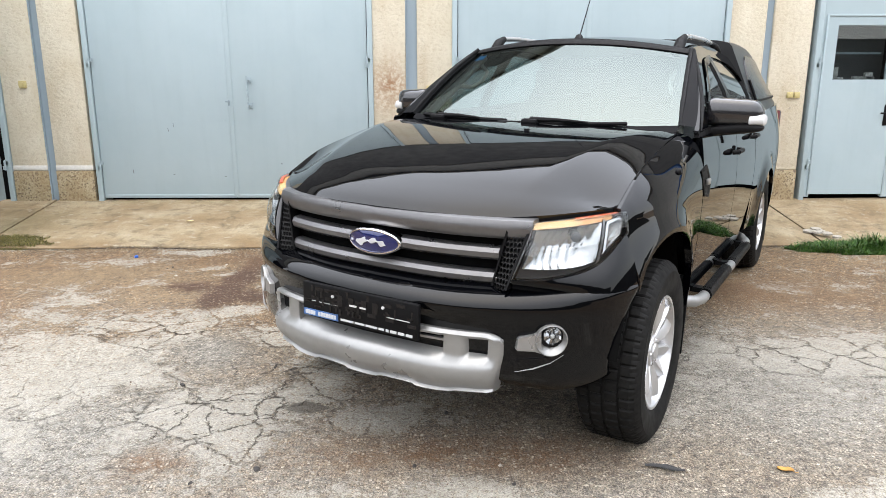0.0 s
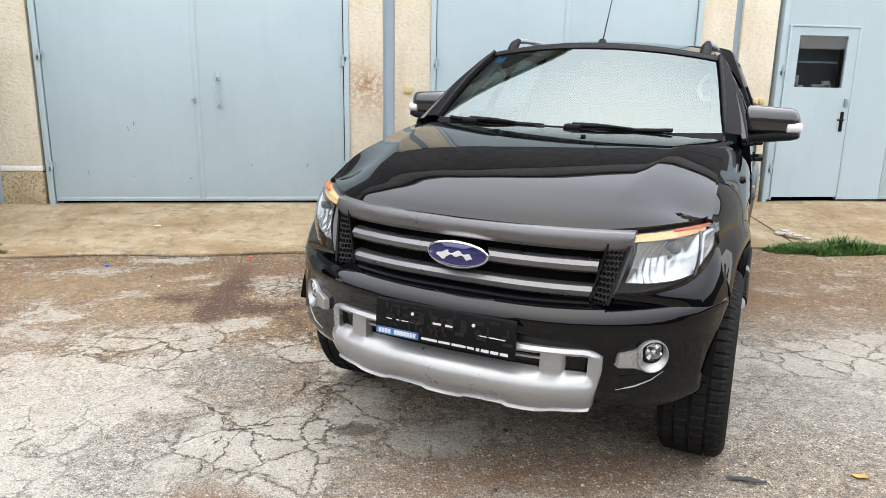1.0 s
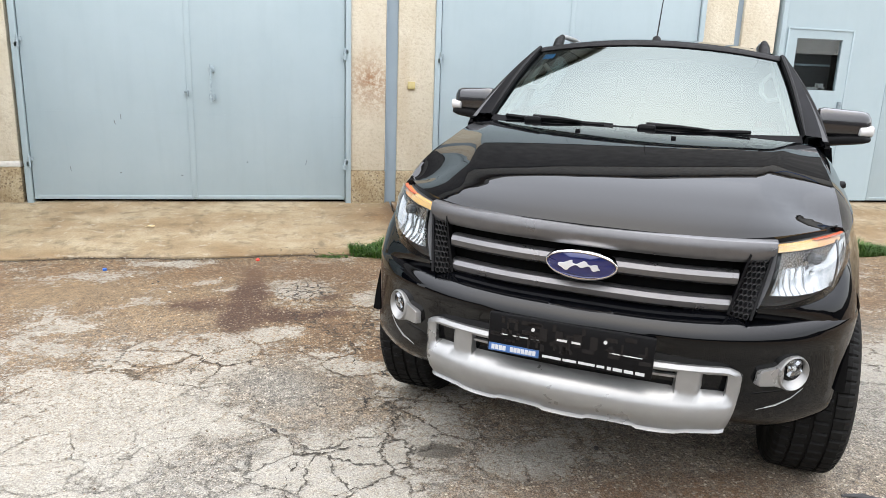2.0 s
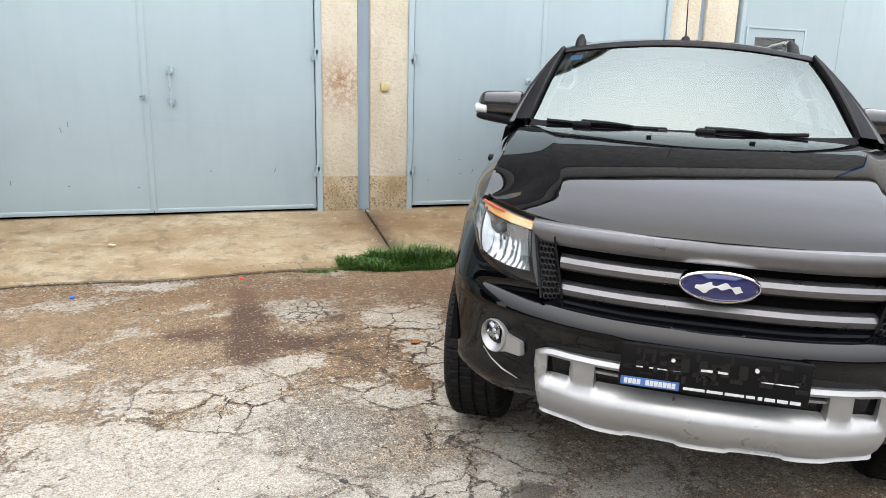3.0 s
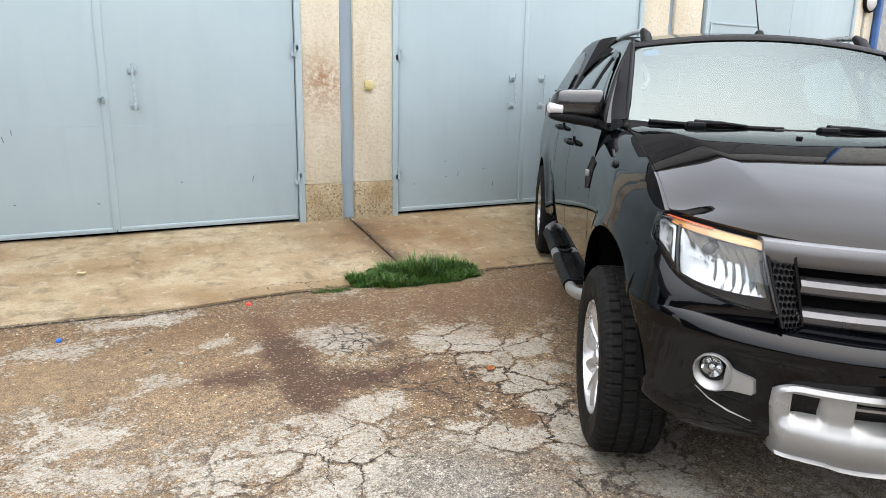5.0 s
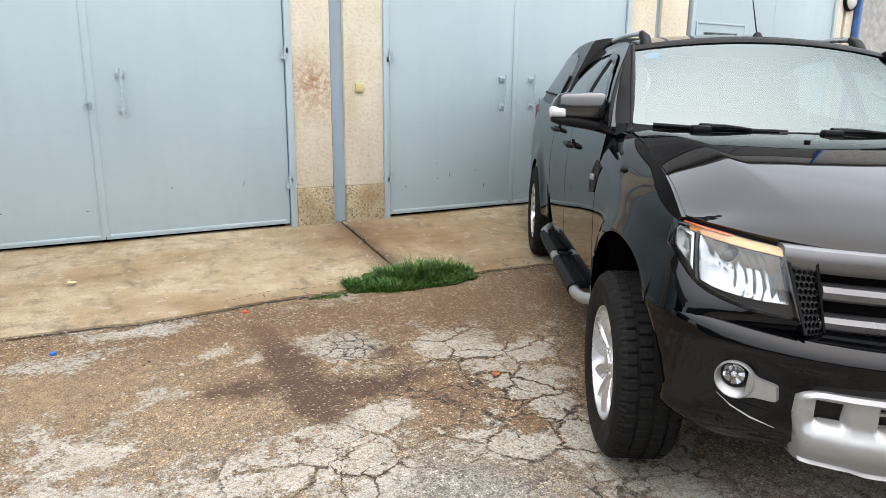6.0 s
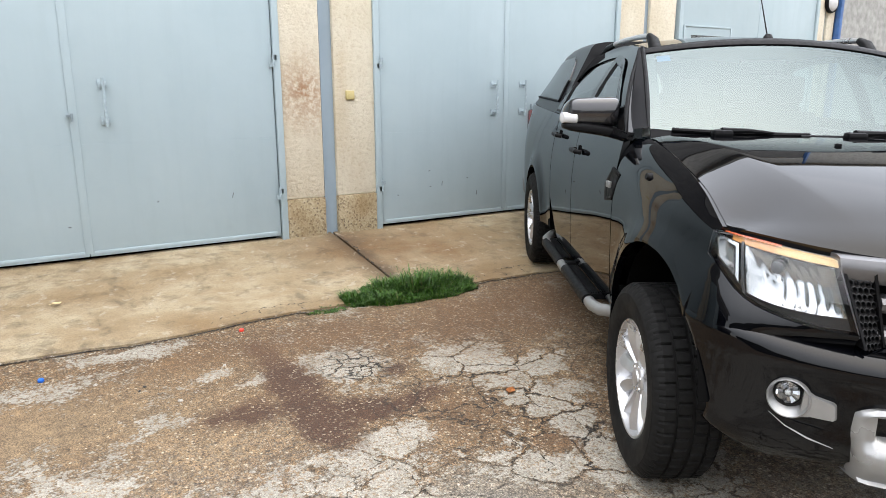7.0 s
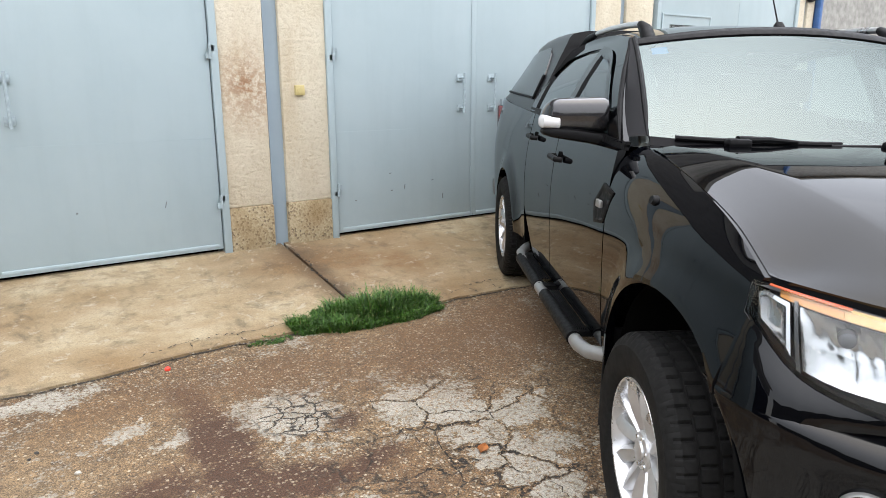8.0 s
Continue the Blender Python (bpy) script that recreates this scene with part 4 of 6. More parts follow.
def build_sides():
    for s in (1, -1):
        bpart("fender", fender(s), M_PAINT)
        f = bpart("front_door", side_panel(-1.62, -0.625, lambda x: 0.475, lambda x: belt(x) - 0.005, s), M_PAINT)
        r = bpart("rear_door", side_panel(-2.44, -1.63, lambda x: 0.475 + (max(0.0, -2.15 - x) * 0.9), lambda x: belt(x) - 0.005, s), M_PAINT)
        bpart("bed_side", side_panel(-4.40, -2.455, lambda x: arch_low(x, 0.50), lambda x: belt(x) - 0.012, s, 20), M_PAINT)
        bm = bmesh.new()
        sheet(bm, [[(x, s * (half_width(x, z) - 0.05), z) for z in (0.44, 0.7, 1.0, 1.22)] for x in (-2.7, -1.9, -1.2, -0.56)])
        bpart("inner_side", bm, M_DARK)
        for d, hx, z in ((f, -1.51, 1.112), (r, -2.24, 1.168)):
            y = half_width(hx, z)
            bm = bmesh.new()
            tube(bm, [(hx + 0.08, s * (y + 0.004), z), (hx + 0.07, s * (y + 0.035), z + 0.004), (hx - 0.07, s * (y + 0.035), z + 0.008), (hx - 0.08, s * (y + 0.004), z + 0.01)], [0.012, 0.014, 0.014, 0.012], 10)
            part("door_handle", bm, M_TRIM, d, "black pull handle")
            bm = bmesh.new()
            tube(bm, [(hx, s * (y + 0.002), z + 0.002), (hx, s * (y - 0.012), z + 0.002)], 0.034, 16)
            part("handle_cup", bm, M_DARK, d)


LAMP_LOW = [(0, (0.702, 0.540, 0.786)), (0.35, (0.625, 0.655, 0.790)), (0.7, (0.490, 0.770, 0.830)), (1, (0.345, 0.830, 0.940))]


def curved_bar(f, y0, y1, pts, n=25):
    """A closed bar that follows the front's plan curve; pts: its section as (x offset, z), which may depend on y."""
    bm = bmesh.new()
    rows = []
    for y in steps(y0, y1, n):
        q = pts(y) if callable(pts) else pts
        rows.append([(ip(f, abs(y)) + dx, y, z) for dx, z in q])
    sheet(bm, rows, ring=True, caps=True)
    return bm


def shelf(a):
    """How far, from 0 to 1, the bumper's shelf and chin fall back at half-width a."""
    return max(0.0, 1 - (a / 0.82) ** 3)


def build_front():
    # bumper skin
    bm = bmesh.new()
    rows = []
    def reach(z):
        """Half the bumper's width at height z, where it meets the wheel arch."""
        x_end = math.sqrt(max(0.0, ARCH_R**2 - (z - HUB_Z) ** 2)) + 0.002
        return ip([(-x, y) for y, x in BUMPER], -x_end)
    for d in range(-90, 91, 5):
        f = math.sin(math.radians(d))
        row = []
        for back, dx, z in ((1, -0.035, 0.752), (1, -0.014, 0.747), (0.55, 0, 0.732), (0.16, 0, 0.712), (0, 0, 0.692), (0, 0.002, 0.678), (0.12, 0, 0.655), (0.3, 0, 0.63), (0.46, 0, 0.56), (0.60, 0, 0.47), (0.72, -0.01, 0.41), (1.3, -0.05, 0.355), (1.3, -0.14, 0.335)):
            y = f * reach(z)
            a = abs(y)
            k = shelf(a)
            low = max(0.0, (0.56 - z) / 0.225)
            rise = max(0.0, (a - 0.60) / 0.28)
            row.append((ip(BUMPER, a) - 0.10 * back * k + dx * (1 if z > 0.6 else k + 0.15), y, z + 0.13 * low * rise * rise))
        rows.append(row)
    sheet(bm, rows)
    rim(bm, (-0.02, 0, 0))
    bumper = bpart("front_bumper", bm, M_PAINT, "black front bumper")
    # the body-coloured corner between the bumper's shelf and the lamp
    for s in (1, -1):
        bm = bmesh.new()
        rows = []
        for t in steps(0, 1, 14):
            a = lerp(0.53, 0.885, t)
            lo = Vector((ip(BUMPER, a) - 0.10 * shelf(a) - 0.003, a, 0.736))
            hi = Vector([ip([(u, q[k]) for u, q in LAMP_LOW], t) for k in range(3)]) + Vector((-0.004, 0, -0.003))
            if t == 1:
                hi = Vector((0.338, half_width(0.338, 0.93) - 0.002, 0.93))
            row = []
            for f in steps(0, 1, 6):
                q = lo.lerp(hi, f) + Vector((0.006, 0.005, 0)) * math.sin(math.pi * f)
                row.append((q.x, s * q.y, q.z))
            rows.append(row)
        sheet(bm, rows)
        rim(bm, (-0.03, -s * 0.02, 0))
        part("bumper_corner", bm, M_PAINT, bumper)
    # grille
    # near-black sheet: the shade between the bars is put into its colour
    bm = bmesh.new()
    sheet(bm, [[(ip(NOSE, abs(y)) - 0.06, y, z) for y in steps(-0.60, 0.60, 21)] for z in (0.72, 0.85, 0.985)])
    grille = bpart("grille", bm, M_DARK, "near-black sheet that shades the recess behind the bars")
    def section(zc, h, d):
        return lambda y: [(-0.05, zc - 0.5 * h), (-0.012 + d, zc - 0.5 * h), (d, zc - 0.3 * h), (d + 0.004, zc + 0.1 * h), (d - 0.006, zc + 0.42 * h), (-0.02 + d, zc + 0.5 * h), (-0.05, zc + 0.5 * h)]
    part("grille_bar", curved_bar(NOSE, -0.575, 0.575, section(0.9495, 0.070, 0.004)), M_TITAN, grille, "satin titanium-grey grille bar")
    part("grille_bar", curved_bar(NOSE, -0.475, 0.475, section(0.860, 0.046, 0.0)), M_TITAN, grille, "satin titanium-grey grille bar")
    part("grille_bar", curved_bar(NOSE, -0.475, 0.475, section(0.772, 0.046, 0.0)), M_TITAN, grille, "satin titanium-grey grille bar")
    for s in (1, -1):
        bm = bmesh.new()
        def panel(f, z, dx=0.0):
            """A point of the insert: f runs from the bars' ends to the lamp's edge."""
            g = (z - 0.786) / 0.192
            yi = 0.452 + 0.21 * (z - 0.73)
            xe, ye = lerp(0.702, 0.622, g) - 0.016, lerp(0.540, 0.579, g) - 0.004
            return Vector((lerp(ip(NOSE, yi), xe, f) + dx, s * lerp(yi, ye, f), z))
        for q in range(11):
            for c in range(4):
                z = 0.752 + 0.0182 * q
                f = 0.20 + 0.18 * c + (0.09 if q % 2 else 0)
                ring = []
                for rad, dx in ((0.0108, -0.012), (0.0108, 0.0), (0.0082, 0.001), (0.0072, -0.014)):
                    ring.append([panel(f + rad * 11.5 * math.cos(math.pi * k / 3 + math.pi / 6), z + rad * 1.02 * math.sin(math.pi * k / 3 + math.pi / 6), dx) for k in range(6)])
                sheet(bm, ring, ring=True)
        part("grille_mesh", bm, M_MESH, grille, "black honeycomb insert")
        bm = bmesh.new()
        zs = (0.747, 0.786, 0.86, 0.948)
        for f0, f1 in ((0.0, 0.10), (0.90, 1.0)):
            sheet(bm, [[panel(f, z, dx) for f, dx in ((f0, -0.04), (f0, 0.006), (f1, 0.006), (f1, -0.04))] for z in zs], ring=True, caps=True)
        sheet(bm, [[panel(f, z, -0.016) for f in (0.0, 0.5, 1.0)] for z in zs])
        part("insert_frame", bm, M_TRIM, grille)
    # badge
    def oval(a, b, x0, x1, inner=None):
        bm = bmesh.new()
        ring = lambda aa, bb, xx: [(xx - 0.02 * (aa * math.cos(t) / 0.118) ** 2, aa * math.cos(t), 0.858 + bb * math.sin(t)) for t in (2 * math.pi * k / 40 for k in range(40))]
        rows = [ring(a, b, x0), ring(a, b, x1 - 0.004), ring(a - 0.004, b - 0.004, x1)]
        if inner:
            rows += [ring(a - inner, b - inner, x1), ring(a - inner - 0.002, b - inner - 0.002, x1 - 0.006)]
            sheet(bm, rows, ring=True)
        else:
            rows += [ring(a * 0.5, b * 0.5, x1 + 0.003)]
            sheet(bm, rows, ring=True, caps=True)
        return bm
    badge = part("badge", oval(0.110, 0.043, 0.73, 0.765), M_BADGE, grille, "deep blue oval badge")
    bm = bmesh.new()
    rows = []
    for k in range(57):
        y = lerp(-0.070, 0.066, k / 56)
        c = 0.006 * math.sin(46 * y + 1.0) - 0.04 * y - 0.001
        h = (0.0065 + 0.0045 * math.sin(148 * y + 0.6) + (0.006 if y < -0.03 else 0.0)) * min(1.0, (k + 2) / 8, (58 - k) / 8)
        x = 0.7708 - 0.02 * (y / 0.118) ** 2
        rows.append([(x - 0.003, y + 0.4 * (c - h), 0.858 + c - h), (x, y + 0.4 * (c - h), 0.858 + c - h), (x + 0.001, y + 0.4 * c, 0.858 + c), (x, y + 0.4 * (c + h), 0.858 + c + h), (x - 0.003, y + 0.4 * (c + h), 0.858 + c + h)])
    sheet(bm, rows)
    part("badge_emblem", bm, M_EMBLEM, badge, "silver wavy emblem")
    part("badge_rim", oval(0.118, 0.048, 0.72, 0.768, 0.007), M_CHROME, badge, "chrome rim")


def build_lamps():
    bot = LAMP_LOW
    top = [(0, (0.622, 0.579, 0.978)), (0.35, (0.540, 0.675, 0.990)), (0.7, (0.430, 0.765, 1.002)), (1, (0.330, 0.812, 1.006))]
    def at(curve, u, k):
        return ip([(t, p[k]) for t, p in curve], u)
    def surf(u, v, s, inset=0.0):
        b, t = [at(bot, u, k) for k in range(3)], [at(top, u, k) for k in range(3)]
        p = [lerp(b[k], t[k], v) for k in range(3)]
        bulge = 0.025 * math.sin(math.pi * v) * math.sin(math.pi * min(1, 0.2 + u * 0.8))
        n = Vector((0.75, 0.62, 0.15)).normalized()
        q = Vector(p) + n * (bulge - inset)
        return (q.x, s * q.y, q.z)
    def patch(u0, u1, v0, v1, s, inset, nu=14, nv=8):
        return [[surf(lerp(u0, u1, i / nu), lerp(v0, v1, j / nv), s, inset) for j in range(nv + 1)] for i in range(nu + 1)]
    for s in (1, -1):
        bm = bmesh.new()
        sheet(bm, patch(0, 1, 0, 1, s, 0.075))
        rim(bm, (0.05, s * 0.045, 0.0))
        lamp = bpart("headlight", bm, M_LAMPGREY, "clear headlight with amber indicator strip")
        bm = bmesh.new()
        sheet(bm, patch(0, 1, 0, 1, s, 0.0))
        lens = part("lens", bm, M_LENS, lamp)
        lens.visible_shadow = False
        for u0, u1, m, lab in ((0.03, 0.46, M_AMBERPALE, "pale amber indicator strip"), (0.462, 0.80, M_AMBER, "orange indicator strip")):
            bm = bmesh.new()
            sheet(bm, patch(u0, u1, 0.86, 0.955, s, 0.014, 16, 3))
            rim(bm, (-0.02, -s * 0.015, 0))
            part("indicator", bm, m, lamp, lab)
        bm = bmesh.new()
        sheet(bm, patch(0.42, 0.88, 0.976, 0.99, s, 0.008, 16, 2))
        rim(bm, (-0.01, -s * 0.008, 0))
        part("indicator_edge", bm, M_AMBERRED, lamp, "orange reflector edge")
        # main reflector: a deep bowl pressed into soft upright flutes, with a step half-way up
        bm = bmesh.new()
        rows = []
        for i in range(71):
            a, row = i / 70, []
            for j in range(19):
                b = j / 18
                deep = 0.010 + 0.058 * max(0.0, math.sin(math.pi * a)) ** 0.7 * max(0.0, math.sin(math.pi * min(1.0, 0.06 + 0.94 * b))) ** 0.7
                press = math.sin(2 * math.pi * (9.0 * a + 0.35 * math.sin(4.0 * b))) + 2.2 * noise.noise((a * 9.0, b * 4.5, 2.0))
                deep += 0.0020 * press * math.sin(math.pi * a) + (0.005 if b > 0.53 else 0.0) * math.sin(math.pi * a)
                row.append(surf(lerp(0.06, 0.675, a), lerp(0.15 + 0.04 * math.cos(math.pi * a), 0.845, b), s, deep))
            rows.append(row)
        sheet(bm, rows)
        part("reflector", bm, M_REFLECT, lamp, "pressed bright reflector", 50)
        bm = bmesh.new()
        c = Vector(surf(0.46, 0.66, s, 0.016))
        n = Vector((0.85, s * 0.5, 0.0)).normalized()
        tube(bm, [c - n * 0.03, c - n * 0.004, c], [0.019, 0.017, 0.011], 16)
        part("bulb_shield", bm, M_LAMPGREY, lamp, "grey bulb shield")
        bm = bmesh.new()
        sheet(bm, [[surf(u, lerp(0.06, 0.90, j / 6), s, d) for j in range(7)] for u, d in ((0.682, 0.05), (0.686, 0.006), (0.708, 0.006), (0.712, 0.05))])
        part("divider", bm, M_LAMPGREY, lamp, "dark bar between the lamp chambers")
        bm = bmesh.new()
        frame_pts = [(0.735, 0.16), (0.735, 0.84), (0.90, 0.84), (0.955, 0.70), (0.93, 0.16)]
        mu, mv = 0.84, 0.50
        sheet(bm, [[surf(lerp(mu, u, g), lerp(mv, v, g), s, d) for u, v in frame_pts] for g, d in ((1.0, 0.03), (1.0, 0.010), (0.80, 0.008), (0.72, 0.024), (0.30, 0.030), (0.02, 0.031))], ring=True)
        part("side_reflector", bm, M_REFLECT, lamp, "bright side lamp reflector", 60)


def build_lower_front():
    # silver skid plate: one moulded skin with a wide middle opening and two smaller ones
    skin = ((0.362, -0.050), (0.371, -0.010), (0.380, -0.020), (0.405, 0.002), (0.435, 0.013), (0.455, 0.013), (0.476, 0.004), (0.495, -0.014), (0.515, -0.013), (0.545, -0.013), (0.572, -0.013), (0.581, -0.009), (0.594, -0.018))
    half = [0, 0.07, 0.085, 0.13, 0.18, 0.235, 0.25, 0.29, 0.32, 0.335, 0.347, 0.37, 0.393, 0.405, 0.425, 0.445, 0.465, 0.485, 0.496, 0.512, 0.527]
    cols = [-y for y in reversed(half[1:])] + half
    holes = [(-0.335, 0.335), (0.405, 0.485), (-0.485, -0.405)]
    low, high = 7, 10
    bm = bmesh.new()
    def spot_at(y, j):
        z, dx = skin[j]
        a = abs(y)
        if j < 3:
            z -= 0.007 * ip([(0.07, 1), (0.085, 0), (0.235, 0), (0.25, 1), (0.37, 1), (0.405, 0)], a)
        if z > 0.55:
            z -= 0.024 * max(0.0, (a - 0.465) / 0.062) ** 2
        if low <= j <= high and any(abs(y - e) < 1e-6 for h in holes for e in h):
            dx -= 0.004
        if a > 0.52:
            dx -= 0.008
        return Vector((ip(BUMPER, a) + dx, y * min(1.0, lerp(0.94, 1.0, (z - 0.36) / 0.15)), z))
    grid = [[bm.verts.new(spot_at(y, j)) for j in range(len(skin))] for y in cols]
    def open_cell(i, j):
        mid = (cols[i] + cols[i + 1]) / 2
        return low <= j < high and any(h[0] < mid < h[1] for h in holes)
    for i in range(len(cols) - 1):
        for j in range(len(skin) - 1):
            if not open_cell(i, j):
                bm.faces.new((grid[i][j], grid[i + 1][j], grid[i + 1][j + 1], grid[i][j + 1]))
    def wall(i0, i1, j0, j1, push):
        """Folds the edge round a block of cells back into the body."""
        ring = [(i, j0) for i in range(i0, i1)] + [(i1, j) for j in range(j0, j1)] + [(i, j1) for i in range(i1, i0, -1)] + [(i0, j) for j in range(j1, j0, -1)]
        back = [bm.verts.new(grid[i][j].co + Vector(push(i, j))) for i, j in ring]
        for k in range(len(ring)):
            n = (k + 1) % len(ring)
            bm.faces.new((grid[ring[k][0]][ring[k][1]], grid[ring[n][0]][ring[n][1]], back[n], back[k]))
    for lo_y, hi_y in holes:
        i0, i1 = (min(range(len(cols)), key=lambda i: abs(cols[i] - e)) for e in (lo_y, hi_y))
        def push(i, j):
            side = 1 if i == i0 else -1 if i == i1 else 0
            inner = abs(cols[i]) < 0.41
            dy = side * (0.013 if inner else 0.005)
            return (-0.052, dy, 0.024 if j == low else -0.002 if j == high else 0.012 * (j == low + 1))
        wall(i0, i1, low, high, push)
    wall(0, len(cols) - 1, 0, len(skin) - 1, lambda i, j: (-0.06, 0, 0))
    plate = bpart("skid_plate", bm, M_SILVER, "satin silver skid plate with openings", sharp=50)
    for s in (1, -1):
        part("intake_bar", curved_bar(BUMPER, s * 0.20, s * 0.335, ((-0.048, 0.545), (-0.030, 0.546), (-0.030, 0.554), (-0.048, 0.555)), 8), M_SILVER, plate)
    # dark sheets behind the openings carry the recess's shade as colour
    bm = bmesh.new()
    for s in (1, -1):
        sheet(bm, [[(ip(BUMPER, y) - 0.060, s * y, z) for y in steps(0.0, 0.50, 14)] for z in (0.47, 0.585)])
    bpart("lower_intake", bm, M_DARK, "dark lower intake")
    # plate holder
    hold = bmesh.new()
    box(hold, 0.826, 0.846, -0.264, 0.264, 0.548, 0.682, 0.006)
    holder = bpart("plate_holder", hold, M_TRIM, "empty black number plate holder with dealer print")
    rnd = random.Random(4)
    bm = bmesh.new()
    for _ in range(46):
        y, z = rnd.uniform(-0.24, 0.24), rnd.uniform(0.588, 0.668)
        w, h = rnd.choice(((0.006, 0.012), (0.014, 0.004), (0.018, 0.007), (0.004, 0.018)))
        box(bm, 0.843, 0.8475, y - w, y + w, z - h, z + h)
    for s in (1, -1):
        for t in (0, 1):
            y0 = s * (0.03 + 0.05 * t)
            box(bm, 0.843, 0.8485, y0 - 0.012, y0 + 0.012, 0.612, 0.655)
    part("clip_relief", bm, M_GLOSSTRIM, holder, "moulded clips and ribs")["kind"] = "stuff"
    bm = bmesh.new()
    for y in (-0.115, 0.115):
        tube(bm, [(0.845, y, 0.645), (0.8505, y, 0.645)], 0.006, 10)
    for y, w in ((-0.02, 0.016), (0.025, 0.014)):
        box(bm, 0.8455, 0.8488, y - w, y + w, 0.622, 0.629)
    for y, w in ((-0.21, 0.012), (-0.16, 0.02), (-0.12, 0.03), (0.16, 0.03), (0.21, 0.02)):
        box(bm, 0.8455, 0.8475, y - w, y + w, 0.611, 0.614)
    part("stud_relief", bm, M_WHITE, holder, "white studs and scuffs")["kind"] = "stuff"
    bm = bmesh.new()
    box(bm, 0.845, 0.8478, -0.258, -0.090, 0.552, 0.578)
    part("dealer_strip", bm, M_BLUE, holder, "blue printed strip")
    bm = bmesh.new()
    for y, w in [(-0.243 + 0.0125 * k, 0.0052) for k in range(12) if k != 4]:
        box(bm, 0.8475, 0.849, y - w, y + w, 0.557, 0.573)
    y = -0.078
    for w in (0.030, 0.022, 0.026, 0.012):
        box(bm, 0.8455, 0.8475, y, y + 2 * w, 0.5585, 0.5665)
        y += 2 * w + 0.006
    y = 0.128
    for w in (0.006, 0.014, 0.014, 0.014):
        box(bm, 0.8455, 0.8475, y, y + 2 * w, 0.557, 0.567)
        y += 2 * w + 0.006
    part("dealer_print", bm, M_PRINT, holder, "white print")["kind"] = "stuff"
    # fog lamps
    for s in (1, -1):
        c = Vector((0.632, s * 0.672, 0.578))
        n = Vector((0.80, s * 0.60, 0.02)).normalized()
        e = Vector((n.y, -n.x, 0)).normalized() * (1 if s > 0 else -1)
        up = Vector((0, 0, 1))
        def pt(a, b, d):
            return c + e * a + up * b + n * d
        bm = bmesh.new()
        def circle(r, d, up_by=0.0, n_=40):
            return [pt(r * math.cos(2 * math.pi * k / n_), r * math.sin(2 * math.pi * k / n_) + up_by, d) for k in range(n_)]
        sheet(bm, [circle(0.058, -0.014), circle(0.058, 0.010), circle(0.056, 0.014), circle(0.0535, 0.015), circle(0.0515, 0.012), circle(0.038, -0.012, 0.015)], ring=True)
        edge = ((0.036, 0.036), (0.062, 0.020), (0.108, 0.010), (0.116, 0.004), (0.121, -0.034), (0.114, -0.040), (0.058, -0.041), (0.030, -0.050))
        mid = Vector((0.075, -0.012))
        tab = []
        for g, d in ((1.0, -0.014), (1.0, 0.004), (0.95, 0.0075), (0.3, 0.009)):
            tab.append([pt(mid.x + (a - mid.x) * g, mid.y + (b - mid.y) * g, d - 0.10 * max(0.0, mid.x + (a - mid.x) * g - 0.06)) for a, b in edge])
        sheet(bm, tab, ring=True, caps=True)
        bezel = bpart("fog_bezel", bm, M_SILVER, "silver fog lamp bezel")
        bm = bmesh.new()
        rings = []
        for r, d in ((0.037, -0.02), (0.036, 0.003), (0.033, 0.005), (0.031, 0.001)):
            rings.append([pt(r * math.cos(2 * math.pi * k / 24) - 0.004, r * math.sin(2 * math.pi * k / 24) + 0.016, d) for k in range(24)])
        sheet(bm, rings, ring=True)
        part("fog_housing", bm, M_TRIM, bezel)
        bm = bmesh.new()
        rings = []
        for r, d in ((0.032, 0.0025), (0.026, 0.0015), (0.014, 0.001), (0.004, 0.001)):
            rings.append([pt(r * math.cos(2 * math.pi * k / 16) - 0.004, r * math.sin(2 * math.pi * k / 16) + 0.016, d + (0.006 if k % 3 == 0 else 0.002 if k % 3 == 1 else -0.003)) for k in range(16)])
        sheet(bm, rings, ring=True, caps=False)
        bm.faces.new([bm.verts.new(pt(0.004 * math.cos(2 * math.pi * k / 8) - 0.004, 0.004 * math.sin(2 * math.pi * k / 8) + 0.016, 0.0015)) for k in range(8)])
        part("fog_reflector", bm, M_FOG, bezel, "smoked fog lamp reflector", 5)
        bm = bmesh.new()
        sheet(bm, [[pt(r * math.cos(2 * math.pi * k / 16) - 0.004, r * math.sin(2 * math.pi * k / 16) + 0.014, d) for k in range(16)] for r, d in ((0.009, 0.001), (0.008, 0.005), (0.005, 0.0065), (0.001, 0.007))], ring=True)
        part("fog_bulb_cap", bm, M_EMBLEM, bezel, "bright bulb cap", 60)
        bm = bmesh.new()
        rings = []
        for r, d in ((0.032, 0.003), (0.023, 0.008), (0.01, 0.0105), (0.001, 0.011)):
            rings.append([pt(r * math.cos(2 * math.pi * k / 24) - 0.004, r * math.sin(2 * math.pi * k / 24) + 0.016, d) for k in range(24)])
        sheet(bm, rings, ring=True)
        g = part("fog_lens", bm, M_LENS, bezel)
        g.visible_shadow = False
        bm = bmesh.new()
        tube(bm, [pt(-0.046, -0.052, 0.010), pt(0.0, -0.080, 0.014), pt(0.06, -0.098, 0.018), pt(0.125, -0.112, 0.010)], [0.001, 0.0022, 0.0035, 0.001], 8, flat=0.7)
        bpart("bumper_blade", bm, M_SILVER, "thin silver blade below the fog lamp")


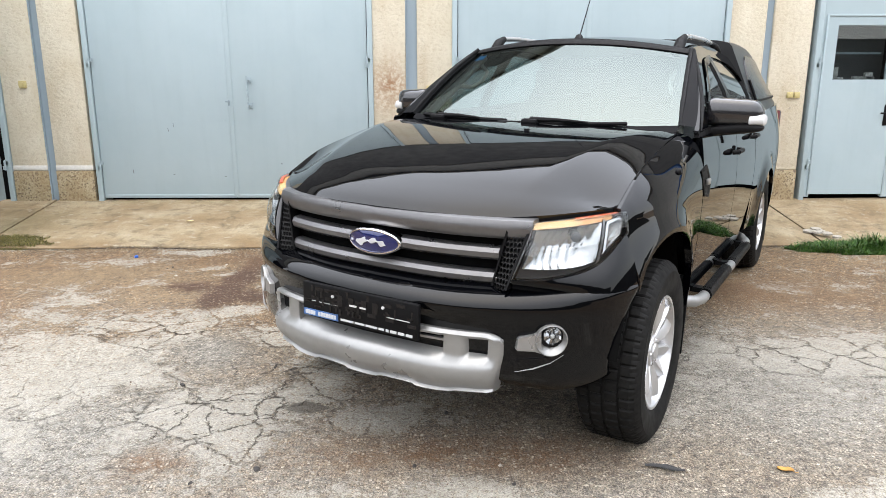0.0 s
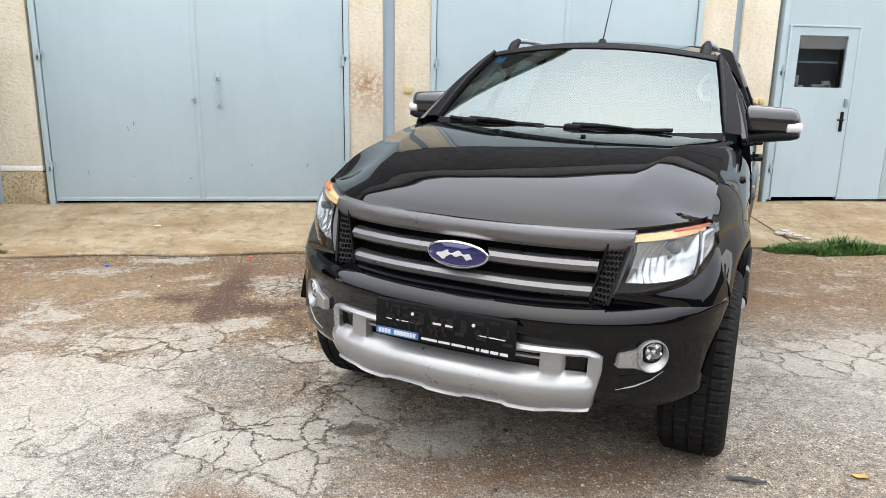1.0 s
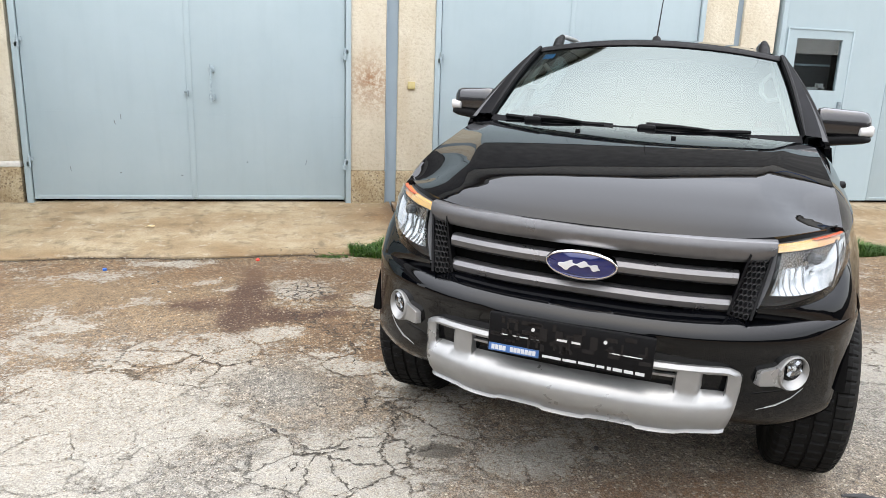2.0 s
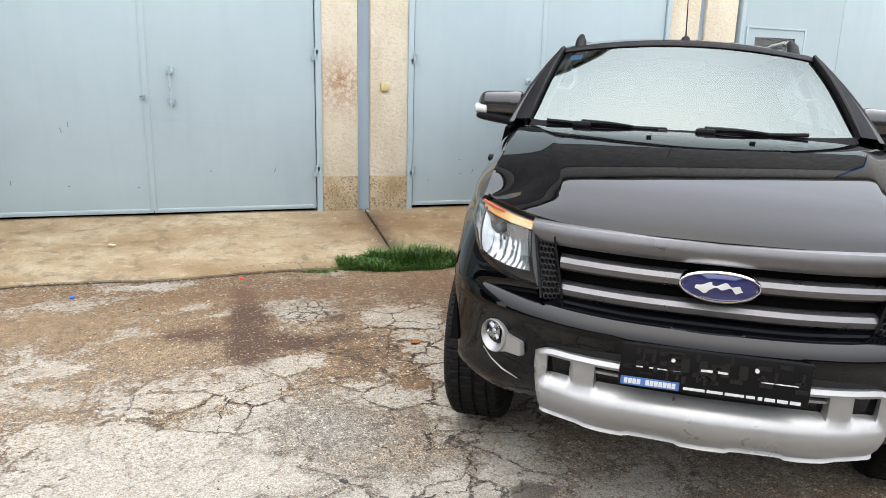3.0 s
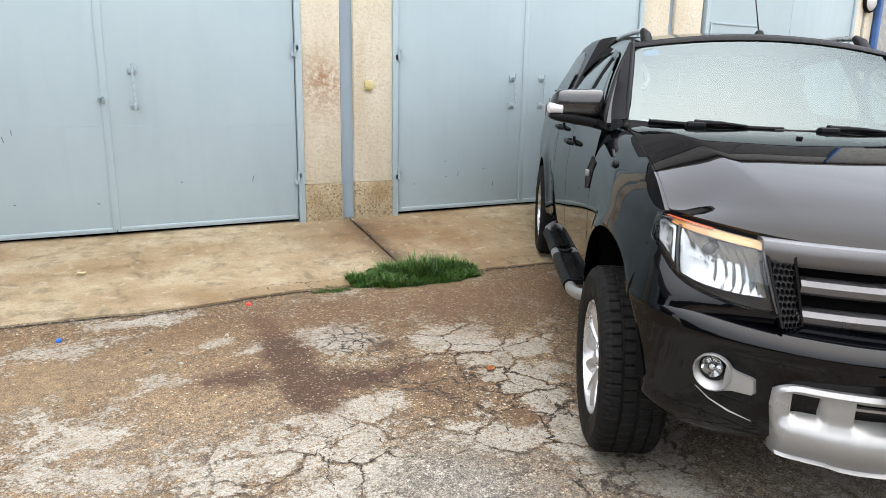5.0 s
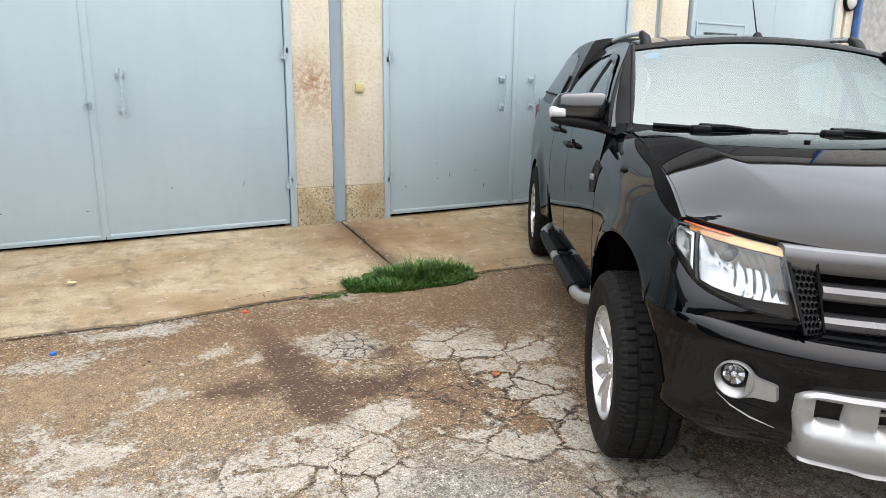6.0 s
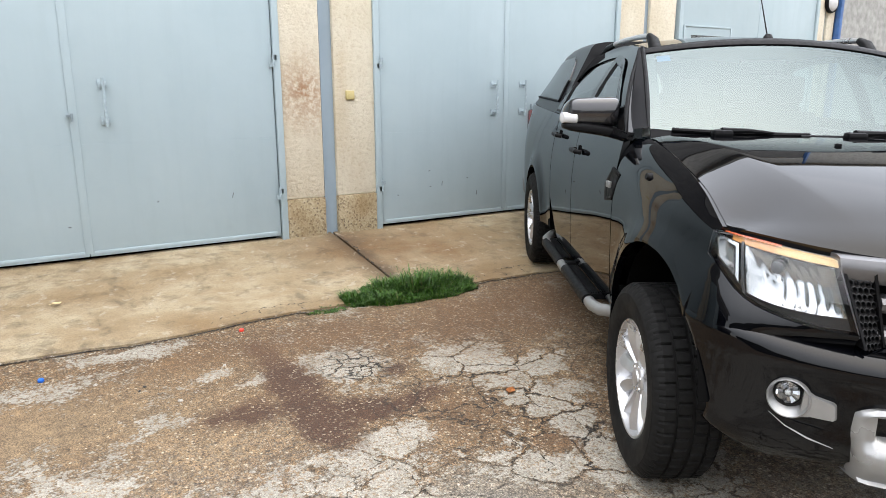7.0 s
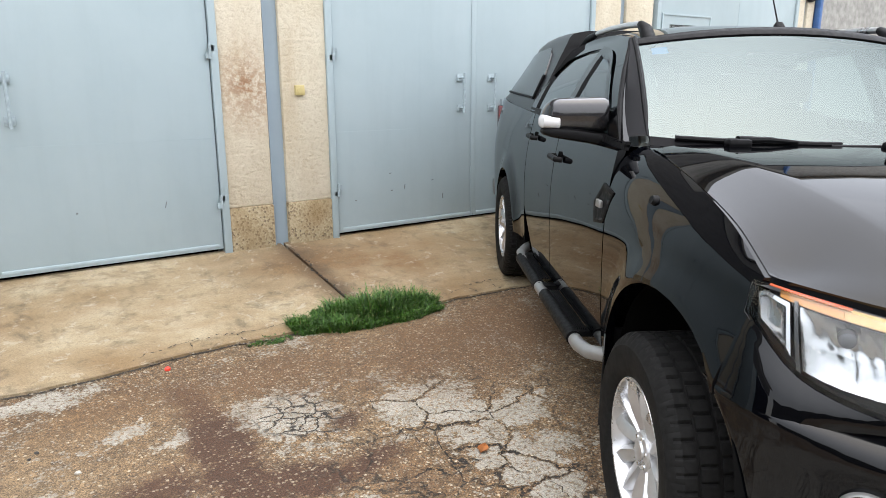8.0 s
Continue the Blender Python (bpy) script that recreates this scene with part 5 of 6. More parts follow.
def build_cab():
    # windscreen
    def screen(u, v, off=0.0):
        y = lerp(-1, 1, u)
        b = (ip([(0, -0.53), (1, -0.665)], abs(y) ** 2), 0.742 * y, ip([(0, 1.243), (1, 1.266)], abs(y) ** 2))
        t = (ip([(0, -1.16), (1, -1.24)], abs(y) ** 2), 0.638 * y, ip([(0, 1.705), (1, 1.650)], abs(y) ** 2))
        p = Vector([lerp(b[k], t[k], v) for k in range(3)]) + Vector((0.4, 0, 0.8)) * (0.025 * math.sin(math.pi * v) + off)
        return p
    bm = bmesh.new()
    sheet(bm, [[screen(u, v) for u in steps(0, 1, 25)] for v in steps(0, 1, 13)])
    ws = bpart("windscreen", bm, M_GLASS, "tall windscreen reflecting the sky")
    ws.visible_shadow = False
    bm = bmesh.new()
    n = 60
    def edge(k, inset):
        t = k / n * 4
        seg, f = int(t) % 4, t - int(t)
        a, b = inset, 1 - inset
        u, v = [(f, 0), (1, f), (1 - f, 1), (0, 1 - f)][seg]
        return screen(lerp(a * 0.6, 1 - a * 0.6, u), lerp(a, 1 - a, v), -0.004)
    sheet(bm, [[edge(k, 0.0) for k in range(n)], [edge(k, 0.055) for k in range(n)]], ring=True)
    part("black_border", bm, M_GLOSSTRIM, ws, "black printed glass border")
    bm = bmesh.new()
    sheet(bm, [[screen(u, v, off) for v, off in ((0.945, -0.006), (0.945, 0.006), (0.97, 0.012), (1.01, 0.012), (1.03, 0.002))] for u in steps(0.0, 1.0, 25)])
    part("header_seal", bm, M_TRIM, ws, "black rubber seal above the glass")
    bm = bmesh.new()
    sheet(bm, [[screen(u, v, -0.003) for u in steps(0.040, 0.088, 4)] for v in (0.80, 0.885)])
    part("sticker", bm, mat("sticker_blue", (0.03, 0.36, 0.92), 0.4), ws, "small blue sticker")
    # roof
    def roof_z(x, y):
        c = ip([(-2.60, 1.735), (-2.2, 1.762), (-1.7, 1.765), (-1.4, 1.745), (-1.16, 1.708)], x)
        return c - 0.055 * (abs(y) / 0.615) ** 2.4
    bm = bmesh.new()
    rows = []
    for x in (-1.155, -1.20, -1.28, -1.4, -1.55, -1.75, -2.0, -2.25, -2.45, -2.58):
        rows.append([(x - (0.08 * (abs(y) / 0.615) ** 2 if x > -1.5 else 0), y, roof_z(x, y)) for y in steps(-0.615, 0.615, 17)])
    sheet(bm, rows)
    rim(bm, (0, 0, -0.03))
    bpart("roof", bm, M_PAINT, "glossy black roof")
    bm = bmesh.new()
    sheet(bm, [[(x, y, roof_z(x, y) - 0.035) for y in (-0.58, 0, 0.58)] for x in (-1.3, -1.8, -2.5)])
    bpart("headliner", bm, M_PALETRIM, "pale grey headliner")
    # greenhouse sides
    def flank(x, z, s):
        lo = belt(x)
        t = max(0.0, min(1.0, (z - lo) / (1.70 - lo)))
        return (x, s * (lerp(0.855, 0.622, t) + 0.022 * math.sin(math.pi * t)), z)
    def top_line(x):
        return ip([(-2.62, 1.672), (-2.3, 1.700), (-1.8, 1.712), (-1.45, 1.690), (-1.22, 1.645), (-0.95, 1.475), (-0.75, 1.335), (-0.60, 1.238)], x)
    def glass_top(x):
        return ip([(-2.50, 1.50), (-2.38, 1.60), (-2.2, 1.632), (-1.8, 1.648), (-1.5, 1.626), (-1.33, 1.575), (-1.10, 1.44), (-0.85, 1.285)], x)
    for s in (1, -1):
        f = bmesh.new()
        xs = steps(-2.62, -0.60, 44)
        # pillar and roof band, above the glass; belt band below
        sheet(f, [[flank(x, lerp(glass_top(x) if -2.5 < x < -0.86 else belt(x) + 0.012, top_line(x), v), s) for v in steps(0, 1, 5)] for x in xs])
        rim(f, (0, -s * 0.02, 0))
        frame_ob = bpart("door_frames", f, M_PAINT, "black window frames and pillars")
        bb = bmesh.new()
        sheet(bb, [[flank(x, belt(x) + dz, s) for dz in (-0.008, 0.008, 0.022)] for x in xs])
        rim(bb, (0, -s * 0.02, 0))
        part("belt_strip", bb, M_TRIM, frame_ob)
        for x0, x1, w in ((-1.73, -1.63, 0), (-2.62, -2.47, 0)):
            p = bmesh.new()
            sheet(p, [[flank(x, lerp(belt(x), glass_top(x) + 0.02, v), s) for v in steps(0, 1, 5)] for x in steps(x0, x1, 4)])
            rim(p, (0, -s * 0.02, 0))
            part("pillar", p, M_GLOSSTRIM, frame_ob)
        for x0, x1, m in ((-1.64, -0.88, M_SIDEGLASS), (-2.48, -1.72, M_SIDEGLASS)):
            g = bmesh.new()
            grid = []
            for x in steps(x0, x1, 14):
                grid.append([Vector(flank(x, lerp(belt(x) + 0.01, glass_top(x) + 0.006, v), s)) - Vector((0, s * 0.012, 0)) for v in steps(0, 1, 6)])
            sheet(g, grid)
            pane = bpart("side_window", g, m, "green-tinted side window")
            pane.visible_shadow = False
        # wind deflector over the front window
        d = bmesh.new()
        rows = []
        for x in steps(-1.66, -0.95, 18):
            z = glass_top(x)
            q = Vector(flank(x, z, s))
            rows.append([q + Vector((0, s * 0.004, 0.012)), q + Vector((0, s * 0.018, -0.012)), q + Vector((0, s * 0.018, -0.055 if x < -1.3 else -0.035))])
        sheet(d, rows)
        bpart("wind_deflector", d, M_GLOSSTRIM, "smoked wind deflector")
        # windscreen pillar
        pl = bmesh.new()
        rows = []
        for t in steps(0, 1, 9):
            a = screen(1.0 if s > 0 else 0.0, t)
            z = top_line(lerp(-0.62, -1.24, t))
            b = Vector(flank(lerp(-0.66, -1.26, t), z, s))
            rows.append([a + Vector((0, 0, -0.004)), a + Vector((0.012, s * 0.012, 0.012)), lerp(a, b, 0.6) + Vector((0.008, s * 0.018, 0.015)), b + Vector((0, s * 0.002, 0.002)), b - Vector((0, s * 0.02, 0.02))])
        sheet(pl, rows)
        post = bpart("windscreen_pillar", pl, M_PILLAR)
        sl = bmesh.new()
        tube(sl, [r[1] for r in rows], [0.003, 0.008] + [0.011] * 7, 8)
        tube(sl, [r[3] + Vector((0.004, 0, 0.002)) for r in rows], [0.003, 0.008] + [0.011] * 7, 8)
        part("pillar_seal", sl, M_TRIM, post, "black rubber seals along the pillar")
        # roof rail
        pts = [(-1.28, 1.645), (-1.345, 1.708), (-1.42, 1.740), (-1.60, 1.752), (-1.9, 1.760), (-2.15, 1.756), (-2.33, 1.740), (-2.46, 1.69)]
        yr = lambda x: s * (0.565 + 0.01 * (-1.4 - x))
        sb = bmesh.new()
        tube(sb, [(x, yr(x), z) for x, z in pts[2:6]], 0.015, 12)
        rail = bpart("roof_rail", sb, M_ALLOY, "silver roof rail on black feet")
        for a, b in ((0, 3), (5, 8)):
            rl = bmesh.new()
            tube(rl, [(x, yr(x), z) for x, z in pts[a:b]], [0.034, 0.030, 0.018][:b - a] if a == 0 else [0.016, 0.024, 0.030][:b - a], 10, flat=1.0)
            part("rail_foot", rl, M_TRIM, rail, "black rail foot")
    # aerial
    bm = bmesh.new()
    tube(bm, [(-1.245, 0, 1.702), (-1.265, 0, 1.735), (-1.28, 0, 1.748)], [0.030, 0.022, 0.006], 12)
    aerial = bpart("aerial", bm, M_TRIM, "thin roof aerial with black foot")
    bm = bmesh.new()
    tube(bm, [(-1.275, 0, 1.748), (-1.38, 0, 1.92), (-1.50, 0, 2.12)], [0.004, 0.003, 0.002], 6)
    part("rod", bm, M_TRIM, aerial)
    # cowl and wipers
    bm = bmesh.new()
    sheet(bm, [[(ip([(0, -0.47), (1, -0.62)], (abs(y) / 0.75) ** 2) - dx, y, ip([(0, 1.238), (1, 1.232)], abs(y)) + dz) for y in steps(-0.74, 0.74, 21)] for dx, dz in ((-0.08, -0.03), (0.0, 0.0), (0.09, -0.005), (0.16, 0.0))])
    cowl = bpart("cowl", bm, M_TRIM, "black plastic cowl")
    bm = bmesh.new()
    sheet(bm, [[screen(u, -0.05 + f * 0.058, 0.005 * f + 0.002) for f in (0, 0.4, 0.8, 1.0)] for u in steps(0, 1, 40)])
    rim(bm, (-0.004, 0, -0.006))
    part("cowl_seal", bm, M_PILLAR, cowl)
    for py, ends in ((-0.49, (-0.66, -0.10)), (0.06, (-0.14, 0.52))):
        px = -0.475 - 0.1 * py * py
        bm = bmesh.new()
        box(bm, px - 0.03, px + 0.028, py - 0.04, py + 0.045, 1.248, 1.282, 0.014)
        wiper = bpart("wiper", bm, M_TRIM, "black windscreen wiper")
        blade = bmesh.new()
        row = []
        for y in steps(ends[0], ends[1], 12):
            u = (y / 0.742 + 1) / 2
            row.append(screen(u, lerp(-0.004, 0.014, (y - ends[0]) / (ends[1] - ends[0])), 0.017))
        tube(blade, row, 0.010, 8)
        part("blade", blade, M_TRIM, wiper)
        arm = bmesh.new()
        mid = row[8]
        tube(arm, [(px, py, 1.276), lerp(Vector((px, py, 1.284)), mid, 0.5) + Vector((0.006, 0, 0.004)), mid + Vector((0.004, 0, 0.006))], [0.016, 0.010, 0.006], 8)
        part("arm", arm, M_TRIM, wiper)


def build_mirrors():
    for s in (1, -1):
        bm = bmesh.new()
        rows = []
        for t in (0.0, 0.03, 0.10, 0.3, 0.55, 0.78, 0.88, 0.95, 0.985, 1.0):
            y = lerp(0.825, 1.080, t)
            k = math.sqrt(max(0.0, 1 - max(0, (t - 0.80) / 0.205) ** 2)) * (0.8 if t == 0 else 0.93 if t < 0.1 else 1)
            h0, h1 = lerp(1.300, 1.272, k), lerp(1.318, 1.414 - 0.012 * t, k)
            xf, xb = lerp(-0.98, -0.885, k) - 0.05 * t, -1.02 - 0.03 * t
            row = []
            for a in range(16):
                an = 2 * math.pi * a / 16
                cx, cz = math.cos(an), math.sin(an)
                cx, cz = math.copysign(abs(cx) ** 0.6, cx), math.copysign(abs(cz) ** 0.6, cz)
                row.append((lerp(xb, xf, 0.5 + 0.5 * cx), s * y, lerp(h0, h1, 0.5 + 0.5 * cz)))
            rows.append(row)
        sheet(bm, rows, ring=True, caps=True)
        mirror = bpart("door_mirror", bm, M_MIRRORCAP, "large door mirror with dark grey cap and side lamp")
        bm = bmesh.new()
        rows = []
        for t in (0, 0.1, 0.3, 0.6, 0.85, 0.97, 1.0):
            y = lerp(0.80, 1.082, t)
            k = 1 if t < 0.9 else 0.7 if t < 1 else 0.3
            z0, z1 = ip([(0, 1.185), (0.12, 1.214), (0.5, 1.232), (1, 1.252)], t), lerp(1.262, 1.290, min(1, t * 2))
            zc = (z0 + z1) / 2
            row = []
            for a in range(12):
                an = 2 * math.pi * a / 12
                cx, cz = math.cos(an), math.sin(an)
                cx, cz = math.copysign(abs(cx) ** 0.6, cx), math.copysign(abs(cz) ** 0.6, cz)
                row.append((-0.95 - 0.045 * t + 0.072 * k * cx, s * y, zc + (z1 - z0) / 2 * k * cz))
            rows.append(row)
        sheet(bm, rows, ring=True, caps=True)
        part("mirror_base", bm, M_TRIM, mirror, "matt black lower shell and arm")
        bm = bmesh.new()
        rows = []
        for t in (0.0, 0.06, 0.2, 0.45, 0.7, 0.88, 0.97, 1.0):
            y = lerp(1.004, 1.092, t)
            k = min(1.0, 0.35 + 4 * t) * (1.0 if t < 0.85 else math.sqrt(max(0.05, 1 - ((t - 0.85) / 0.155) ** 2)))
            row = []
            for a in range(16):
                an = 2 * math.pi * a / 16
                cx, cz = (math.copysign(abs(f(an)) ** 0.7, f(an)) for f in (math.cos, math.sin))
                row.append((-0.975 - 0.02 * t + lerp(0.070, 0.048, t) * k * cx, s * y, 1.306 + 0.004 * t + 0.028 * k * cz))
            rows.append(row)
        sheet(bm, rows, ring=True, caps=True)
        part("mirror_lamp", bm, M_WHITE, mirror, "clear white side lamp")
        bm = bmesh.new()
        sheet(bm, [[(-1.058, s * y, z) for y in (0.89, 1.05)] for z in (1.285, 1.375)])
        part("mirror_glass", bm, M_CHROME, mirror)
        # side vent on the wing
        bm = bmesh.new()
        ring = []
        for g, d in ((1.0, -0.004), (1.0, 0.004), (0.85, 0.006), (0.72, 0.001)):
            ring.append([(-0.655 + g * ax, s * (half_width(-0.655 + g * ax, 1.02 + g * az) + d), 1.02 + g * az) for ax, az in ((0.10, 0.060), (-0.03, 0.080), (-0.13, -0.005), (-0.10, -0.080), (0.02, -0.065))])
        sheet(bm, ring, ring=True)
        bm.faces.new([bm.verts.new((p[0], p[1], p[2])) for p in ring[-1]])
        vent = bpart("side_vent", bm, M_TRIM, "black side vent with silver tab")
        bm = bmesh.new()
        box(bm, -0.710, -0.655, s * (half_width(-0.68, 1.03) + 0.004), s * (half_width(-0.68, 1.03) + 0.018), 1.008, 1.036, 0.003)
        part("vent_tab", bm, M_SILVER, vent, "silver tab")
        bm = bmesh.new()
        y, z = shoulder(-0.22, 0.52)
        tube(bm, [(-0.22, s * (y - 0.012), z - 0.004), (-0.22, s * (y + 0.010), z + 0.003)], [0.03, 0.018], 12, flat=0.7)
        bpart("side_marker", bm, M_TRIM, "dark side marker")


def build_hardtop():
    def hull(x, t, s):
        lo = belt(x) - 0.008
        top = ip([(-4.38, 1.60), (-4.25, 1.72), (-4.0, 1.775), (-3.4, 1.806), (-2.8, 1.812), (-2.50, 1.800)], x)
        y = ip([(0, 0.848), (0.25, 0.800), (0.55, 0.732), (0.85, 0.664), (0.95, 0.630), (1.0, 0.55)], t)
        z = lerp(lo, top, ip([(0, 0), (0.85, 0.86), (0.95, 0.965), (1.0, 1.0)], t))
        if x < -3.2:
            y -= 0.07 * ((-3.2 - x) / 1.18) ** 2
        return (x + 0.42 * t * (max(0.0, -2.5 - x) / 1.88) ** 2, s * y, z)
    ts = (0, 0.12, 0.25, 0.4, 0.55, 0.7, 0.85, 0.9, 0.95, 0.98, 1.0)
    bm = bmesh.new()
    rows = []
    for x in (-2.50, -2.54, -2.7, -3.0, -3.4, -3.8, -4.0, -4.15, -4.28, -4.36, -4.38):
        r = [hull(x, t, 1) for t in ts]
        l = [hull(x, t, -1) for t in ts]
        mid = [(x, y, r[-1][2] + 0.012 * (1 - (y / 0.56) ** 2)) for y in (0.3, 0, -0.3)]
        rows.append(r + mid + l[::-1])
    sheet(bm, rows)
    bm.faces.new([bm.verts.new(p) for p in rows[-1]])
    bm.faces.new([bm.verts.new(p) for p in rows[0]])
    top = bpart("hardtop", bm, M_SATIN, "black hardtop canopy over the bed")
    for s in (1, -1):
        bm = bmesh.new()
        grid = []
        for x in steps(-4.12, -2.68, 12):
            f0 = 0.16
            f1 = 0.80
            if x > -2.85:
                f1 = lerp(0.80, 0.45, (x + 2.85) / 0.17)
            if x < -3.85:
                f1 = lerp(0.80, 0.5, (-3.85 - x) / 0.27)
            grid.append([Vector(hull(x, lerp(f0, f1, v), s)) + Vector((0, s * 0.008, 0.002)) for v in steps(0, 1, 6)])
        sheet(bm, grid)
        rim(bm, (0, -s * 0.02, 0))
        pane = part("hardtop_window", bm, M_GLOSSTRIM, top, "dark smoked side window")
        bm = bmesh.new()
        tube(bm, [g[0] + Vector((0, s * 0.002, 0)) for g in grid] + [p + Vector((0, s * 0.002, 0)) for p in grid[-1][1:]], 0.009, 6)
        part("window_seal", bm, M_PILLAR, pane, "black rubber window seal")
    bm = bmesh.new()
    sheet(bm, [[(-4.41, y, z) for y in steps(-0.80, 0.80, 7)] for z in (0.60, 0.9, 1.35)])
    rim(bm, (0.04, 0, 0))
    bpart("tailgate", bm, M_PAINT)
    for s in (1, -1):
        bm = bmesh.new()
        box(bm, -4.425, -4.33, s * 0.76, s * 0.845, 0.95, 1.32, 0.02)
        bpart("tail_lamp", bm, M_RED, "red tail lamp")
    bm = bmesh.new()
    box(bm, -4.55, -4.38, -0.85, 0.85, 0.50, 0.66, 0.03)
    bpart("rear_bumper", bm, M_SILVER, "silver rear bumper")


def build_under():
    bm = bmesh.new()
    box(bm, -4.35, 0.45, -0.52, 0.52, 0.36, 0.62)
    box(bm, -2.45, -0.58, -0.80, 0.80, 0.42, 0.60)
    box(bm, 0.30, 0.62, -0.50, 0.50, 0.40, 0.70)
    bpart("chassis", bm, M_DARK, "dark underbody")
    for s in (1, -1):
        for c in (0.0, AXLE):
            bm = bmesh.new()
            lathe(bm, [(ARCH_R + 0.004, s * 0.46), (ARCH_R + 0.002, s * 0.862)], 20, start=0.16, end=math.pi + 0.2)
            for v in bm.verts:
                v.co += Vector((c, 0, HUB_Z))
            bpart("arch_liner", bm, M_DARK)
            bm = bmesh.new()
            x = c - ARCH_R - 0.015
            box(bm, x - 0.008, x + 0.008, s * 0.66, s * 0.905, 0.215, 0.60, 0.004)
            bpart("mud_flap", bm, M_TRIM, "black rubber mud flap")
        # side step
        bm = bmesh.new()
        path = [(-0.60, 0.80, 0.452), (-0.65, 0.855, 0.432), (-0.71, 0.898, 0.420), (-0.80, 0.918, 0.416), (-1.6, 0.925, 0.42), (-2.2, 0.92, 0.425), (-2.42, 0.905, 0.43), (-2.50, 0.86, 0.445), (-2.55, 0.80, 0.46)]
        tube(bm, [(x, s * y, z) for x, y, z in path], 0.029, 14)
        step = bpart("side_step", bm, M_SILVER, "silver tubular side step with black treads")
        for x0, x1 in ((-0.86, -1.50), (-1.66, -2.30)):
            bm = bmesh.new()
            tube(bm, [(x, s * 0.923, 0.422) for x in steps(x0, x1, 6)], 0.033, 14)
            for k in range(5):
                box(bm, x1 + 0.03, x0 - 0.03, s * 0.905 + 0.009 * k, s * 0.905 + 0.009 * k + 0.004, 0.450, 0.458)
            part("step_tread", bm, M_TRIM, step, "black ribbed tread")
        for x in (-0.9, -1.6, -2.3):
            bm = bmesh.new()
            box(bm, x - 0.03, x + 0.03, s * 0.74, s * 0.915, 0.425, 0.45)
            part("step_bracket", bm, M_TRIM, step)


def wheel_parts(name):
    """A wheel about its own axis y; its outer face looks along +y."""
    w = new(name)
    n = 312
    prof = [(0.232, -0.1035), (0.262, -0.1152), (0.315, -0.1197), (0.352, -0.1152), (0.372, -0.1044), (0.3845, -0.0882), (0.3855, -0.063), (0.3855, -0.0576), (0.377, -0.0558), (0.377, -0.0495), (0.386, -0.0477), (0.386, -0.0072), (0.377, -0.0054), (0.377, 0.006), (0.386, 0.008), (0.386, 0.053), (0.377, 0.055), (0.377, 0.062), (0.3855, 0.064), (0.3855, 0.070), (0.3845, 0.098), (0.372, 0.116), (0.352, 0.128), (0.345, 0.130), (0.342, 0.1325), (0.315, 0.133), (0.285, 0.131), (0.262, 0.126), (0.240, 0.116), (0.232, 0.108)]
    def wave(i, j):
        r, o = prof[j]
        if r > 0.380:
            rib = 0 if o < -0.06 else 1 if o < -0.007 else 2 if o < 0.056 else 3
            if (i + 3 * rib) % 6 == 0:
                return -0.008
        elif r > 0.365 and abs(o) > 0.1 and i % 6 == 0:
            return -0.006
        return 0.0
    bm = bmesh.new()
    lathe(bm, prof, n, wave=wave)
    part("tyre", bm, M_RUBBER, w, "black road tyre with block tread", 25)
    bm = bmesh.new()
    lathe(bm, [(0.236, 0.104), (0.240, 0.112), (0.237, 0.118), (0.228, 0.117), (0.222, 0.106), (0.212, 0.085), (0.205, 0.03), (0.205, -0.10)], 64)
    rim_ob = part("rim", bm, M_ALLOY, w, "silver alloy rim")
    bm = bmesh.new()
    lathe(bm, [(0.205, -0.02), (0.16, -0.03), (0.10, -0.03), (0.03, -0.03)], 32)
    part("brake", bm, M_DARK, rim_ob, "dark brake behind the spokes")
    for k in range(6):
        a0 = 2 * math.pi * k / 6 + math.radians(90)
        bm = bmesh.new()
        for sgn in (1, -1):
            rows = []
            for r, off, wd, yy, th in ((0.050, 0.006, 0.022, 0.082, 0.05), (0.085, 0.019, 0.027, 0.091, 0.045), (0.125, 0.033, 0.029, 0.102, 0.045), (0.170, 0.044, 0.028, 0.109, 0.045), (0.222, 0.050, 0.024, 0.108, 0.045)):
                ca, sa = math.cos(a0), math.sin(a0)
                def q(t, y):
                    return (r * ca - t * sa, y, r * sa + t * ca)
                c = sgn * off
                rows.append([q(c - wd, yy - th), q(c - wd, yy - 0.018), q(c - wd * 0.5, yy - (0.0 if sgn < 0 else 0.010)), q(c + wd * 0.5, yy - (0.010 if sgn < 0 else 0.0)), q(c + wd, yy - 0.018), q(c + wd, yy - th)])
            sheet(bm, rows, ring=True, caps=True)
        part("spoke", bm, M_ALLOY, rim_ob)
    bm = bmesh.new()
    lathe(bm, [(0.066, 0.05), (0.066, 0.084), (0.060, 0.091), (0.036, 0.094), (0.034, 0.100), (0.028, 0.103), (0.001, 0.104)], 32)
    part("hub_cap", bm, M_ALLOY, rim_ob)
    for k in range(6):
        bm = bmesh.new()
        a = 2 * math.pi * (k + 0.5) / 6 + math.radians(90)
        tube(bm, [(0.050 * math.cos(a), 0.085, 0.050 * math.sin(a)), (0.050 * math.cos(a), 0.096, 0.050 * math.sin(a))], 0.008, 8)
        part("wheel_nut", bm, M_CHROME, rim_ob)
    return w


